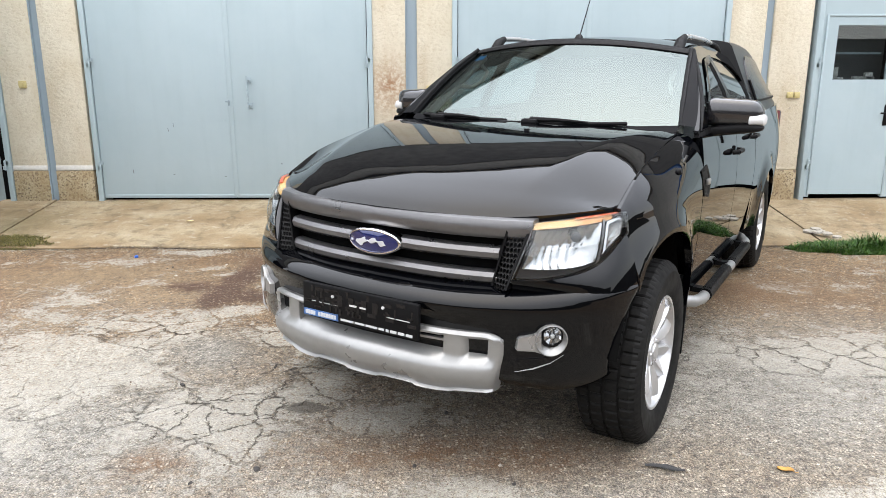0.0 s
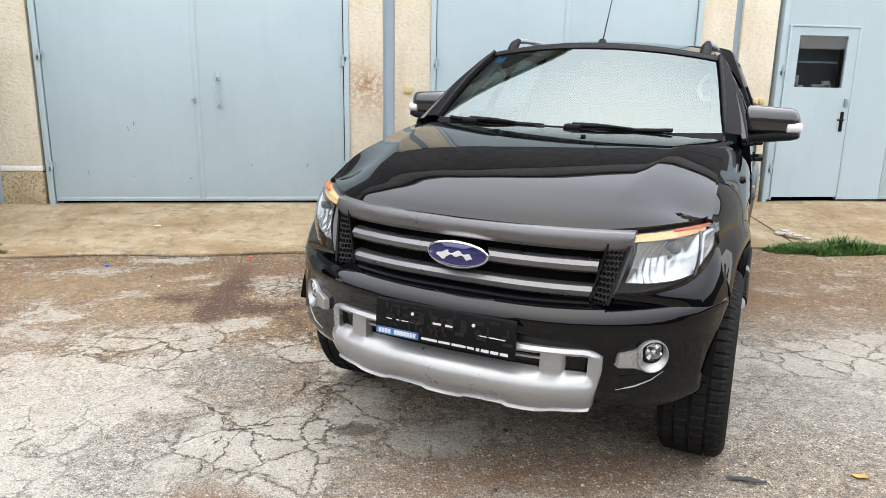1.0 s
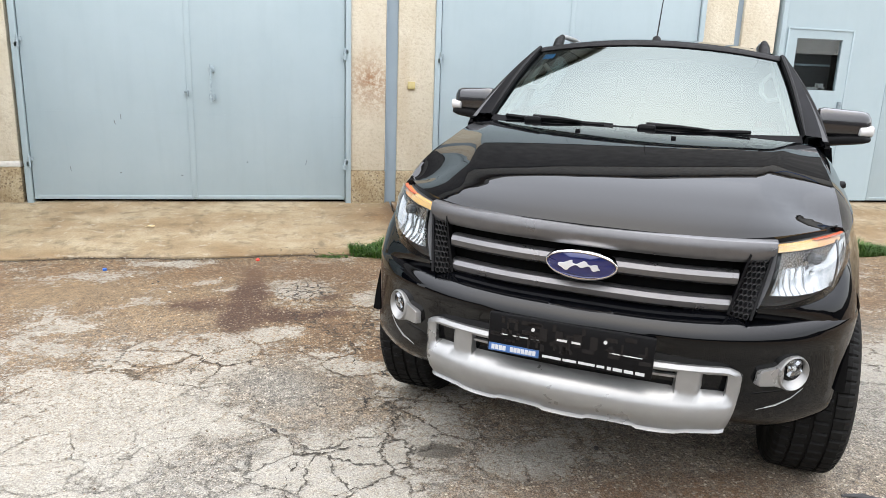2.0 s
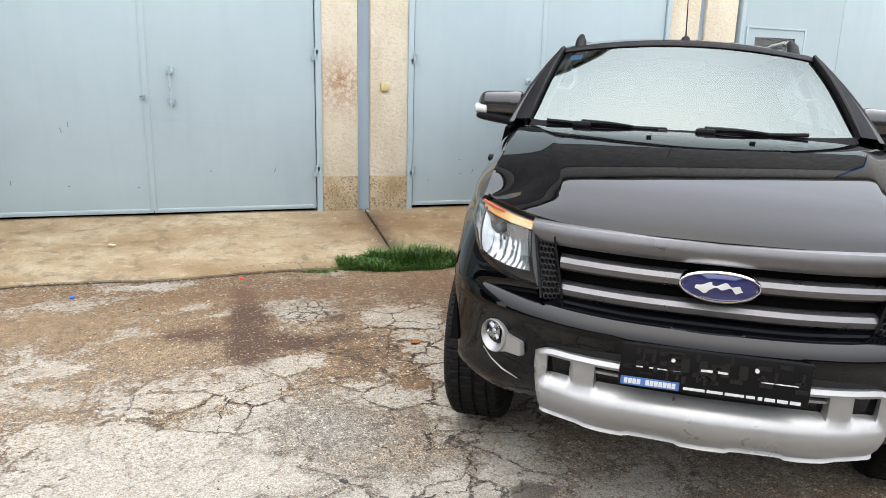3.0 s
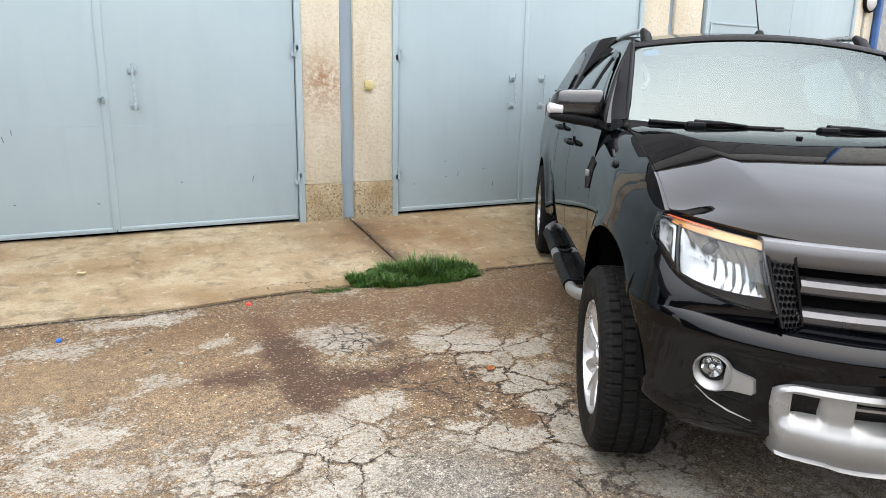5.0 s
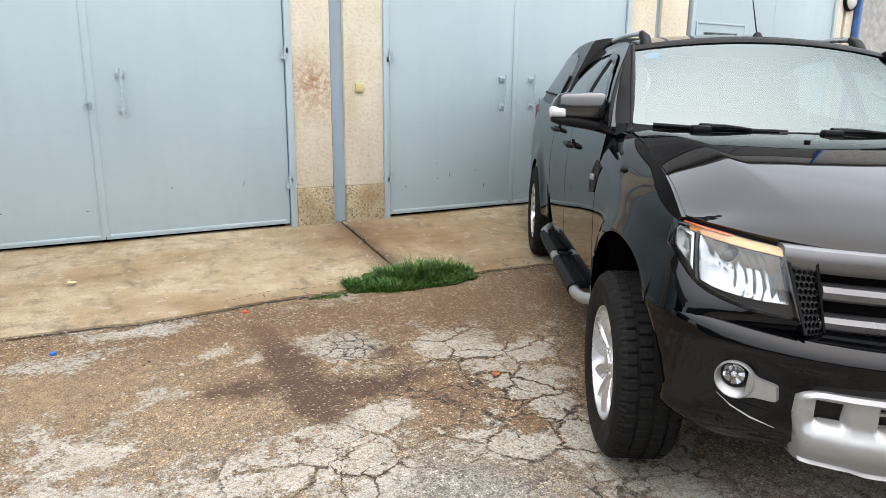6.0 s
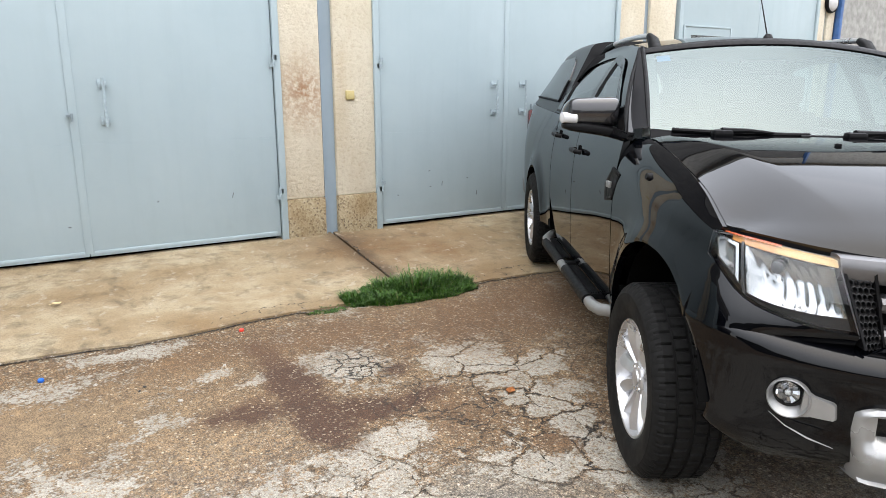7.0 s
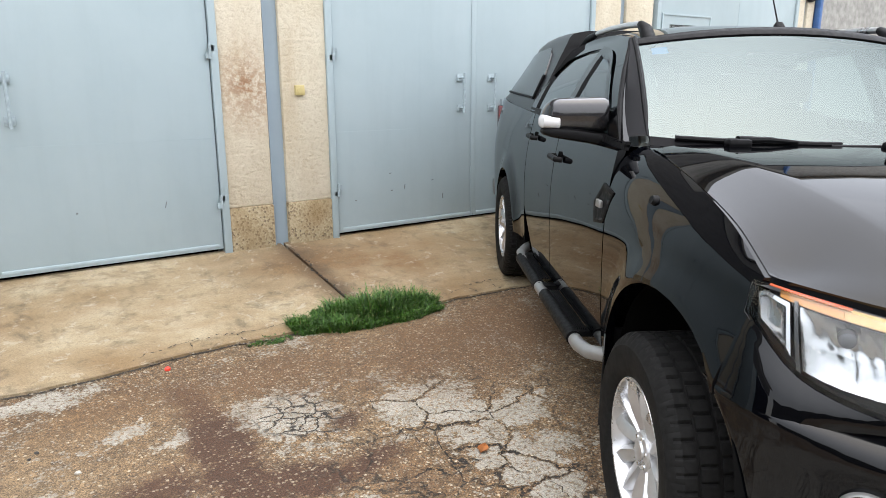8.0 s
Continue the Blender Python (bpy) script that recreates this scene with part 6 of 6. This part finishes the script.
def build_wheels():
    first = wheel_parts("wheel")
    first.parent = truck
    places = [(0.023, 0.807, 0.368, 0), (-0.082, -0.789, 0.352, 180), (AXLE, 0.795, 0.374, 0), (AXLE, -0.795, 0.409, 180)]
    for k, (x, y, z, turn) in enumerate(places):
        m = pose(x, y, z, 0, 17 * k, turn) @ Matrix.Diagonal((0.982, 1, 0.982, 1))
        if k == 0:
            first.matrix_basis = m
        else:
            copy_thing(first, m)


def build_interior():
    bm = bmesh.new()
    rows = []
    for x, z in ((-0.62, 1.20), (-0.80, 1.225), (-1.0, 1.215), (-1.10, 1.17), (-1.12, 1.0), (-1.05, 0.75)):
        rows.append([(x + 0.05 * (1 - (y / 0.72) ** 2), y, z + 0.02 * (1 if 0.15 < y < 0.6 and z > 1.1 else 0)) for y in steps(-0.72, 0.72, 13)])
    sheet(bm, rows)
    bpart("dashboard", bm, M_DASH, "dark grey dashboard")
    bm = bmesh.new()
    ring = []
    for k in range(33):
        a = 2 * math.pi * k / 32
        ring.append((-1.22 - 0.08 * math.sin(a), 0.37 + 0.19 * math.cos(a), 1.10 + 0.17 * math.sin(a)))
    tube(bm, ring, 0.014, 8)
    box(bm, -1.25, -1.19, 0.30, 0.44, 1.05, 1.15, 0.02)
    bpart("steering_wheel", bm, M_DASH)
    for x, ys in ((-1.68, (0.37, -0.37)), (-2.35, (0.42, 0.0, -0.42))):
        for y in ys:
            bm = bmesh.new()
            w = 0.26 if x > -2 else 0.23
            rows = []
            for t, xo, wd, th in ((0, 0.0, 0.9, 0.10), (0.15, 0, 1, 0.13), (0.5, -0.03, 1, 0.12), (0.8, -0.08, 0.9, 0.10), (1, -0.12, 0.75, 0.07)):
                z = lerp(0.82, 1.36, t)
                rows.append([(x + xo + th * 0.5 * math.cos(a), y + w * wd * math.copysign(abs(math.sin(a)) ** 0.5, math.sin(a)), z) for a in (2 * math.pi * k / 14 for k in range(14))])
            sheet(bm, rows, ring=True, caps=True)
            seat = bpart("seat", bm, M_SEAT, "dark cloth seat with headrest")
            bm = bmesh.new()
            box(bm, x - 0.19, x - 0.10, y - 0.13, y + 0.13, 1.40, 1.57, 0.035)
            part("headrest", bm, M_SEAT, seat)
            bm = bmesh.new()
            box(bm, x - 0.02, x + 0.48, y - w, y + w, 0.72, 0.86, 0.04)
            part("cushion", bm, M_SEAT, seat)
    bm = bmesh.new()
    sheet(bm, [[(-2.585, y, z) for y in (-0.78, 0, 0.78)] for z in (0.6, 1.26)])
    bpart("rear_bulkhead", bm, M_DASH)
    for s in (1, -1):
        # pale pillar trim with its grab handle
        bm = bmesh.new()
        tube(bm, [(lerp(-0.72, -1.26, t), s * lerp(0.735, 0.62, t), lerp(1.24, 1.63, t) - 0.012) for t in steps(0, 1, 8)], 0.024, 8)
        trim = bpart("pillar_trim", bm, M_PALETRIM, "pale pillar trim")
        bm = bmesh.new()
        q = lambda t, o: (lerp(-0.72, -1.26, t) - 0.02 - o * 0.3, s * (lerp(0.735, 0.62, t) - 0.01 - o), lerp(1.25, 1.63, t) - 0.02 - o * 0.5)
        tube(bm, [q(0.55, 0.0), q(0.60, 0.055), q(0.72, 0.07), q(0.85, 0.055), q(0.90, 0.0)], 0.013, 8)
        part("grab_handle", bm, M_PALETRIM, trim)
    bm = bmesh.new()
    box(bm, -1.30, -1.27, -0.12, 0.12, 1.56, 1.62, 0.012)
    bpart("rear_view_mirror", bm, M_DASH)


build_hood()
build_sides()
build_front()
build_lamps()
build_lower_front()
build_cab()
build_mirrors()
build_hardtop()
build_under()
build_wheels()
build_interior()
# ---- cracks, grass and litter ----
def build_cracks():
    ground = bpy.data.objects["ground"]
    runs = [
        ([(-0.6, 3.29), (-0.71, 3.2), (-0.73, 3.06), (-0.8, 2.93), (-0.96, 2.95), (-1.09, 2.91), (-1.15, 2.71), (-1.15, 2.5)], 0.011),
        ([(-1.72, 3.5), (-1.65, 3.6), (-1.61, 3.86), (-1.52, 4.07)], 0.007),
        ([(-1.61, 3.86), (-1.4, 3.89), (-1.2, 3.89)], 0.007),
        ([(-1.44, 4.24), (-1.35, 3.99), (-1.39, 3.83)], 0.006),
        ([(-1.16, 2.69), (-1.3, 2.69)], 0.006),
        ([(-0.62, 2.84), (-0.82, 2.69), (-0.96, 2.63), (-1.15, 2.58)], 0.010),
        ([(-1.18, 3.12), (-1.14, 2.94), (-1.16, 2.8)], 0.006),
        ([(-0.85, 4.04), (-0.83, 3.76), (-0.99, 3.73)], 0.008),
        ([(-0.66, 3.54), (-0.77, 3.42), (-0.9, 3.15)], 0.007),
    ]
    more = [
        ([(-0.75, 5.13), (-0.77, 4.89), (-0.77, 4.68), (-0.72, 4.49), (-0.6, 4.3), (-0.5, 4.05), (-0.52, 3.8)], 0.008),
        ([(-0.7, 4.77), (-0.83, 4.61), (-0.88, 4.5), (-0.85, 4.04)], 0.006),
        ([(-1.17, 5.3), (-1.07, 5.13), (-1.01, 4.96), (-0.9, 4.93)], 0.006),
        ([(-1.12, 5.13), (-1.11, 4.87), (-1.12, 4.77)], 0.006),
        ([(-1.2, 5.46), (-1.08, 5.33), (-0.93, 5.28), (-0.8, 5.2)], 0.006),
        ([(-1.1, 5.37), (-1.19, 5.13), (-1.16, 5.03)], 0.005),
        ([(-0.93, 5.28), (-0.98, 5.07), (-0.99, 4.87)], 0.005),
        ([(0.3, 6.0), (0.03, 5.94), (-0.1, 5.93)], 0.006),
        ([(0.3, 5.98), (0.75, 5.97), (1.25, 5.96)], 0.007),
        ([(1.3, 2.9), (1.55, 2.84), (1.8, 2.72)], 0.004),
    ]
    for k, (path, width) in enumerate(runs + more):
        part("crack", crack_strip(path, width, k), M_CRACK, ground)
    # the worn gap along the apron's edge; its dark fill includes the step's shadow line
    for k, (a, b) in enumerate(((-6.0, -4.0), (-4.0, -2.2), (-2.2, -0.7), (-0.7, 1.4), (1.4, 3.4), (3.4, 7.0))):
        pts = [(x, APRON_Y - 0.012 + 0.07 * noise.noise((x * 1.3, 3.1, 0)) + 0.022 * noise.noise((x * 9, 7.7, 0))) for x in steps(a, b, 60)]
        part("crack", crack_strip(pts, 0.014, 60 + k, even=True), M_CRACK, ground)


def build_apron_cracks():
    """Cracks in the ramp: a broken strip along its edge and a few short ones."""
    apron = bpy.data.objects["pavement"]
    def slope(y):
        return 0.020 + max(0.0, y - APRON_Y) * 0.149
    runs = [
        ([(-1.62, 6.12), (-1.45, 6.19), (-1.15, 6.21), (-0.85, 6.19), (-0.62, 6.22)], 0.014),
        ([(-1.28, 6.20), (-1.30, 6.08)], 0.010),
        ([(-1.02, 6.20), (-1.00, 6.08)], 0.010),
        ([(0.40, 6.14), (0.75, 6.22), (1.05, 6.21), (1.4, 6.24), (1.9, 6.16)], 0.017),
        ([(0.62, 6.19), (0.66, 6.06)], 0.012),
        ([(0.82, 6.21), (0.86, 6.06)], 0.012),
        ([(1.15, 6.21), (1.13, 6.07)], 0.012),
        ([(1.30, 6.95), (1.42, 6.90), (1.50, 6.82)], 0.012),
        ([(-0.225, 6.10), (-0.215, 6.5), (-0.225, 6.9), (-0.22, 7.4)], 0.022),
    ]
    for k, (path, width) in enumerate(runs):
        part("crack", crack_strip(path, width, 90 + k, slope), M_CRACK, apron)


def grass_tuft(x0, x1, y0, y1, count, height, seed, name_label):
    """Many bent blades with small leaflets over an uneven bed."""
    rnd = random.Random(seed)
    verts, faces = [], []
    cx, cy, rx, ry = (x0 + x1) / 2, (y0 + y1) / 2, (x1 - x0) / 2, (y1 - y0) / 2
    for _ in range(count):
        while True:
            u, v = rnd.uniform(-1, 1), rnd.uniform(-1, 1)
            if u * u + v * v < 0.88 - 0.75 * noise.noise((u * 2.6, v * 2.6, seed)) - 0.35 * noise.noise((u * 9, v * 9, seed)):
                break
        x, y = cx + u * rx, cy + v * ry
        z = max(0.0, 0.02 + (y - APRON_Y) * 0.145) if y > APRON_Y else 0.0
        h = height * rnd.choice((0.25, 0.35, 0.4, 0.5, 0.55, 0.6, 0.95)) * (1.15 - 0.75 * (u * u + v * v)) * max(0.25, 0.85 + 0.9 * noise.noise((x * 5, y * 7, 1)))
        a, lean = rnd.uniform(0, 6.283), rnd.uniform(0.2, 1.25)
        w = rnd.uniform(0.0025, 0.006)
        dx, dy = math.cos(a), math.sin(a)
        px, py = -dy * w, dx * w
        base = len(verts)
        for t, k in ((0, 1.0), (0.45, 0.85), (0.8, 0.5), (1, 0.0)):
            ox, oy, oz = dx * h * lean * t * t, dy * h * lean * t * t, h * t * (1 - 0.25 * lean * t)
            if k:
                verts += [(x + ox - px * k, y + oy - py * k, z + oz), (x + ox + px * k, y + oy + py * k, z + oz)]
            else:
                verts.append((x + ox, y + oy, z + oz))
        faces += [(base, base + 1, base + 3, base + 2), (base + 2, base + 3, base + 5, base + 4), (base + 4, base + 5, base + 6)]
        for _ in range(rnd.choice((1, 2, 3, 4))):
            t = rnd.uniform(0.3, 1.0)
            q = Vector((x + dx * h * lean * t * t, y + dy * h * lean * t * t, z + h * t * (1 - 0.25 * lean * t)))
            d = Vector((rnd.uniform(-1, 1), rnd.uniform(-1, 1), rnd.uniform(0.0, 0.9))).normalized()
            s = d.cross(Vector((rnd.uniform(-1, 1), rnd.uniform(-1, 1), 1))).normalized()
            ln, wd = rnd.uniform(0.008, 0.018), rnd.uniform(0.0015, 0.0038)
            base = len(verts)
            verts += [tuple(q), tuple(q + d * ln * 0.5 + s * wd), tuple(q + d * ln), tuple(q + d * ln * 0.5 - s * wd)]
            faces.append((base, base + 1, base + 2, base + 3))
    me = bpy.data.meshes.new("grass")
    me.from_pydata(verts, [], faces)
    me.materials.append(M_MOSS if "mossy" in name_label else M_GRASS)
    ob = new("grass", me)
    return tagged(ob, name_label, "grass", kind="stuff")


def make_grass(name, stops):
    m = mat(name, rough=0.55)
    g = node(m, "ShaderNodeNewGeometry")
    set_scaled(m, ramp(m, g.outputs["Random Per Island"], stops))
    return m


def make_crack():
    m = mat("crack_dirt", rough=0.95)
    v = coords(m)
    set_scaled(m, ramp(m, noise_of(m, v, 60.0, 5.0), [(0.35, (0.018, 0.015, 0.012)), (0.65, (0.075, 0.062, 0.047))]))
    return m


def bottle_cap(x, y, color, label):
    cap = tagged(new("bottle_cap"), label, "bottle cap", group="bottle caps")
    cap.matrix_world = pose(x, y, 0.001, 8, -6, 30)
    bm = bmesh.new()
    n = 28
    prof = [(0.0145, 0.0), (0.0150, 0.004), (0.0148, 0.011), (0.0132, 0.0135), (0.0, 0.0135)]
    rows = []
    for r, z in prof:
        rows.append([((r + (0.0006 if k % 2 and r > 0.014 else 0)) * math.cos(2 * math.pi * k / n), (r + (0.0006 if k % 2 and r > 0.014 else 0)) * math.sin(2 * math.pi * k / n), z) for k in range(n)])
    sheet(bm, rows[:-1], ring=True)
    bm.faces.new([bm.verts.new(p) for p in rows[-2]])
    part("cap", bm, mat(label.split()[1] + "_cap", color, 0.35), cap)


def dry_leaf(x, y, z, size, turn, color, label):
    bm = bmesh.new()
    rows = []
    for i in range(9):
        t = i / 8
        w = size * 0.32 * math.sin(math.pi * t) ** 0.8 * (1 + 0.12 * math.sin(9 * t))
        rows.append([(size * (t - 0.5), s * w, size * (0.12 * abs(s) ** 1.5 + 0.10 * math.sin(3 * t + 1) ** 2)) for s in (-1, -0.5, 0, 0.5, 1)])
    sheet(bm, rows)
    rim(bm, (0, 0, -0.0012))
    tube(bm, [(-size * 0.5, 0, 0.004), (-size * 0.75, size * 0.05, 0.006)], 0.0012, 5)
    leaf = finish("dry_leaf", bm, make_grain("leaf_" + label.split()[0], color, 0.7, 60.0, 0.3))
    leaf.matrix_world = pose(x, y, z, 5, 0, turn)
    tagged(leaf, label, "leaf", group="fallen leaves")


def twig(x, y, turn):
    bm = bmesh.new()
    tube(bm, [(-0.07, 0, 0.010), (-0.02, 0.008, 0.012), (0.03, 0.0, 0.011), (0.075, 0.012, 0.008)], [0.006, 0.010, 0.009, 0.005], 8, flat=0.6)
    tube(bm, [(-0.04, 0.014, 0.008), (0.01, 0.024, 0.010), (0.05, 0.022, 0.006)], [0.003, 0.006, 0.003], 7, flat=0.6)
    ob = finish("wood_scrap", bm, make_grain("charred_wood", (0.03, 0.03, 0.032), 0.8, 80.0, 0.5))
    ob.matrix_world = pose(x, y, 0.001, 0, 0, turn)
    tagged(ob, "dark splintered scrap lying on the concrete", "scrap")


def pebbles():
    """Loose and half-bedded stones of the worn surface."""
    rnd = random.Random(11)
    verts, faces = [], []
    shape = [(1, 0, 0), (0.4, 0.9, 0), (-0.5, 0.8, 0), (-1, 0, 0), (-0.45, -0.85, 0), (0.5, -0.8, 0), (0.1, 0.05, 0.62)]
    for _ in range(5000):
        x, y = rnd.uniform(-2.9, 2.6), rnd.uniform(1.5, 6.0)
        if noise.noise((x * 1.4, y * 1.4, 4)) < rnd.uniform(-0.5, 0.45):
            continue
        if x < -1.55 and y > 4.7 and rnd.random() < 0.8:
            continue
        s = rnd.uniform(0.003, 0.0075) * (1.5 if rnd.random() < 0.04 else 1)
        a = rnd.uniform(0, 6.283)
        ca, sa = math.cos(a) * s, math.sin(a) * s
        b = len(verts)
        st = rnd.uniform(0.6, 1.0)
        for px, py, pz in shape:
            py *= st
            verts.append((x + px * ca - py * sa, y + px * sa + py * ca, -0.001 + pz * s * 1.4 + ground_z(x, y)))
        faces += [(b + k, b + (k + 1) % 6, b + 6) for k in range(6)]
    # crumbs along the apron's broken edge
    for _ in range(700):
        x = rnd.uniform(-4.5, 4.5)
        y = APRON_Y - 0.02 + 0.07 * noise.noise((x * 1.3, 3.1, 0)) + rnd.gauss(0, 0.022)
        s, a, b = rnd.uniform(0.003, 0.011), rnd.uniform(0, 6.283), len(verts)
        for px, py, pz in shape:
            verts.append((x + s * (px * math.cos(a) - py * math.sin(a)), y + s * (px * math.sin(a) + py * math.cos(a)), (0.003 if y < APRON_Y - 0.02 else 0.012) + pz * s * 1.2))
        faces += [(b + k, b + (k + 1) % 6, b + 6) for k in range(6)]
    me = bpy.data.meshes.new("gravel")
    me.from_pydata(verts, [], faces)
    m = mat("pebble", rough=0.8)
    g = node(m, "ShaderNodeNewGeometry")
    set_scaled(m, ramp(m, g.outputs["Random Per Island"], [(0.0, (0.09, 0.062, 0.040)), (0.4, (0.20, 0.152, 0.105)), (0.75, (0.31, 0.26, 0.20)), (1.0, (0.46, 0.42, 0.36))]))
    me.materials.append(m)
    tagged(new("gravel", me), "loose bits of gravel strewn over the worn concrete", "gravel", kind="stuff")


M_GRASS = make_grass("grass_leaf", [(0.0, (0.014, 0.046, 0.004)), (0.45, (0.032, 0.115, 0.005)), (0.88, (0.075, 0.200, 0.010)), (0.96, (0.17, 0.23, 0.05)), (1.0, (0.30, 0.27, 0.14))])
M_MOSS = make_grass("moss_leaf", [(0.0, (0.07, 0.065, 0.012)), (0.5, (0.16, 0.15, 0.03)), (0.85, (0.24, 0.21, 0.06)), (1.0, (0.30, 0.25, 0.10))])
M_CRACK = make_crack()
build_cracks()
build_apron_cracks()
grass_tuft(-0.72, 0.36, 5.90, 6.30, 9500, 0.15, 3, "dense low green weeds growing at the apron's edge")
grass_tuft(-1.02, -0.72, 6.0, 6.1, 160, 0.04, 4, "sparse green weeds in the apron's crack")
grass_tuft(3.15, 4.6, 5.75, 6.12, 9500, 0.13, 5, "long low strip of green weeds beside the apron")
grass_tuft(-4.8, -3.45, 6.0, 6.40, 3600, 0.045, 6, "thin mossy weeds in the apron's joint")
bottle_cap(-2.54, 5.75, (0.01, 0.10, 0.45), "small blue plastic bottle cap on the ground")
bottle_cap(-1.46, 5.97, (0.62, 0.05, 0.03), "small red plastic bottle cap on the ground")
dry_leaf(-0.58, 4.40, 0.001, 0.075, 40, (0.24, 0.085, 0.02), "brown curled dry leaf on the concrete")
dry_leaf(1.35, 2.32, 0.001, 0.06, 150, (0.42, 0.22, 0.05), "yellow dry leaf on the concrete")
dry_leaf(-2.41, 6.74, 0.123, 0.06, 20, (0.50, 0.40, 0.22), "pale dry leaf on the apron")
twig(0.89, 2.33, -20)


def loose_stone(x, y, size, seed, m, label):
    """A small chipped stone, flat below."""
    rnd = random.Random(seed)
    bm = bmesh.new()
    bmesh.ops.create_icosphere(bm, subdivisions=2, radius=1.0)
    for p in bm.verts:
        k = 1 + 0.35 * noise.noise(p.co * 1.3 + Vector((seed * 3.7, 0, 0)))
        p.co = Vector((p.co.x * k * size, p.co.y * k * size * 0.75, max(-0.25, p.co.z * 0.62) * k * size))
    ob = finish("stone", bm, m, 30)
    ob.matrix_world = pose(x, y, 0.2 * size, 0, 0, rnd.uniform(0, 360))
    tagged(ob, label, "stone", group="loose stones")


M_DARKSTONE = make_grain("dark_stone", (0.035, 0.032, 0.030), 0.8, 90.0, 0.4)
M_PALESTONE = make_grain("pale_chip", (0.36, 0.338, 0.295), 0.85, 90.0, 0.4)
for k, (x, y, size) in enumerate(((-0.66, 2.35, 0.016), (-0.88, 2.26, 0.010), (-1.22, 3.13, 0.012), (-0.06, 2.37, 0.011), (0.07, 2.81, 0.013), (0.31, 2.24, 0.010), (-1.21, 3.12, 0.013), (-2.10, 5.40, 0.011), (-2.13, 5.36, 0.009), (0.70, 3.05, 0.012))):
    loose_stone(x, y, size, k, M_DARKSTONE, "small dark stone lying on the worn concrete")
for k, (x, y, size) in enumerate(((-1.98, 5.14, 0.014), (-1.69, 5.47, 0.012), (-2.31, 5.55, 0.010), (-0.62, 4.17, 0.010), (0.27, 2.37, 0.009))):
    loose_stone(x, y, size, 20 + k, M_PALESTONE, "pale chip of concrete lying on the ground")


def rubble(x, y, turn):
    """A few flat pale fragments beside the apron's joint."""
    heap = thing("rubble", "pale flat fragments of broken concrete by the apron's joint", "rubble", pose(x, y, 0.03 + 0.144 * (y - APRON_Y), 8, 0, turn))
    rnd = random.Random(5)
    for k in range(7):
        bm = bmesh.new()
        n, r = rnd.randint(5, 7), rnd.uniform(0.035, 0.075)
        ring = [(r * rnd.uniform(0.7, 1.2) * math.cos(2 * math.pi * i / n), 0.7 * r * rnd.uniform(0.7, 1.2) * math.sin(2 * math.pi * i / n)) for i in range(n)]
        sheet(bm, [[(a, b, 0) for a, b in ring], [(a * 0.95, b * 0.95, 0.016) for a, b in ring]], ring=True, caps=True)
        p = part("fragment", bm, M_PALESTONE, heap)
        p.location = (rnd.uniform(-0.16, 0.16), rnd.uniform(-0.09, 0.09), 0.003 * k)


rubble(3.72, 6.32, -60)
pebbles()


def wall_lamp(x, z):
    lamp = tagged(new("wall_lamp"), "round bulkhead wall lamp with a dark rim on the pier", "wall lamp")
    lamp.location = (x, WALL_Y + 0.012, z)
    bm = bmesh.new()
    lathe(bm, [(0.001, -0.005), (0.125, -0.005), (0.130, -0.03), (0.122, -0.05), (0.108, -0.052), (0.106, -0.04)], 32)
    part("rim", bm, M_TRIM, lamp, "dark metal rim")
    bm = bmesh.new()
    lathe(bm, [(0.107, -0.042), (0.09, -0.062), (0.05, -0.078), (0.001, -0.084)], 32)
    part("glass_cover", bm, M_WHITE, lamp, "frosted white glass")


wall_lamp(6.93, 2.55)


def door_scuffs():
    """Small chips and scratches low on the doors."""
    rnd = random.Random(8)
    for name, x0, x1 in (("door_1", -3.4, -0.85), ("door_2", 0.4, 2.9)):
        door = bpy.data.objects[name]
        for _ in range(7):
            x, z = rnd.uniform(x0, x1), rnd.uniform(0.42, 0.72) if rnd.random() < 0.9 else rnd.uniform(0.9, 1.5)
            bm = bmesh.new()
            w, h = rnd.choice(((0.003, 0.022), (0.006, 0.006), (0.002, 0.035), (0.009, 0.004)))
            lean = rnd.uniform(-0.012, 0.012)
            sheet(bm, [[(x - w + lean * k, WALL_Y + 0.0125, z + (k - 0.5) * 2 * h), (x + w + lean * k, WALL_Y + 0.0125, z + (k - 0.5) * 2 * h)] for k in (0, 0.5, 1)])
            rim(bm, (0, 0.002, 0))
            part("scuff", bm, M_SCUFF, door)


M_SCUFF = mat("scuffed_steel", (0.144, 0.158, 0.166), 0.7)
door_scuffs()
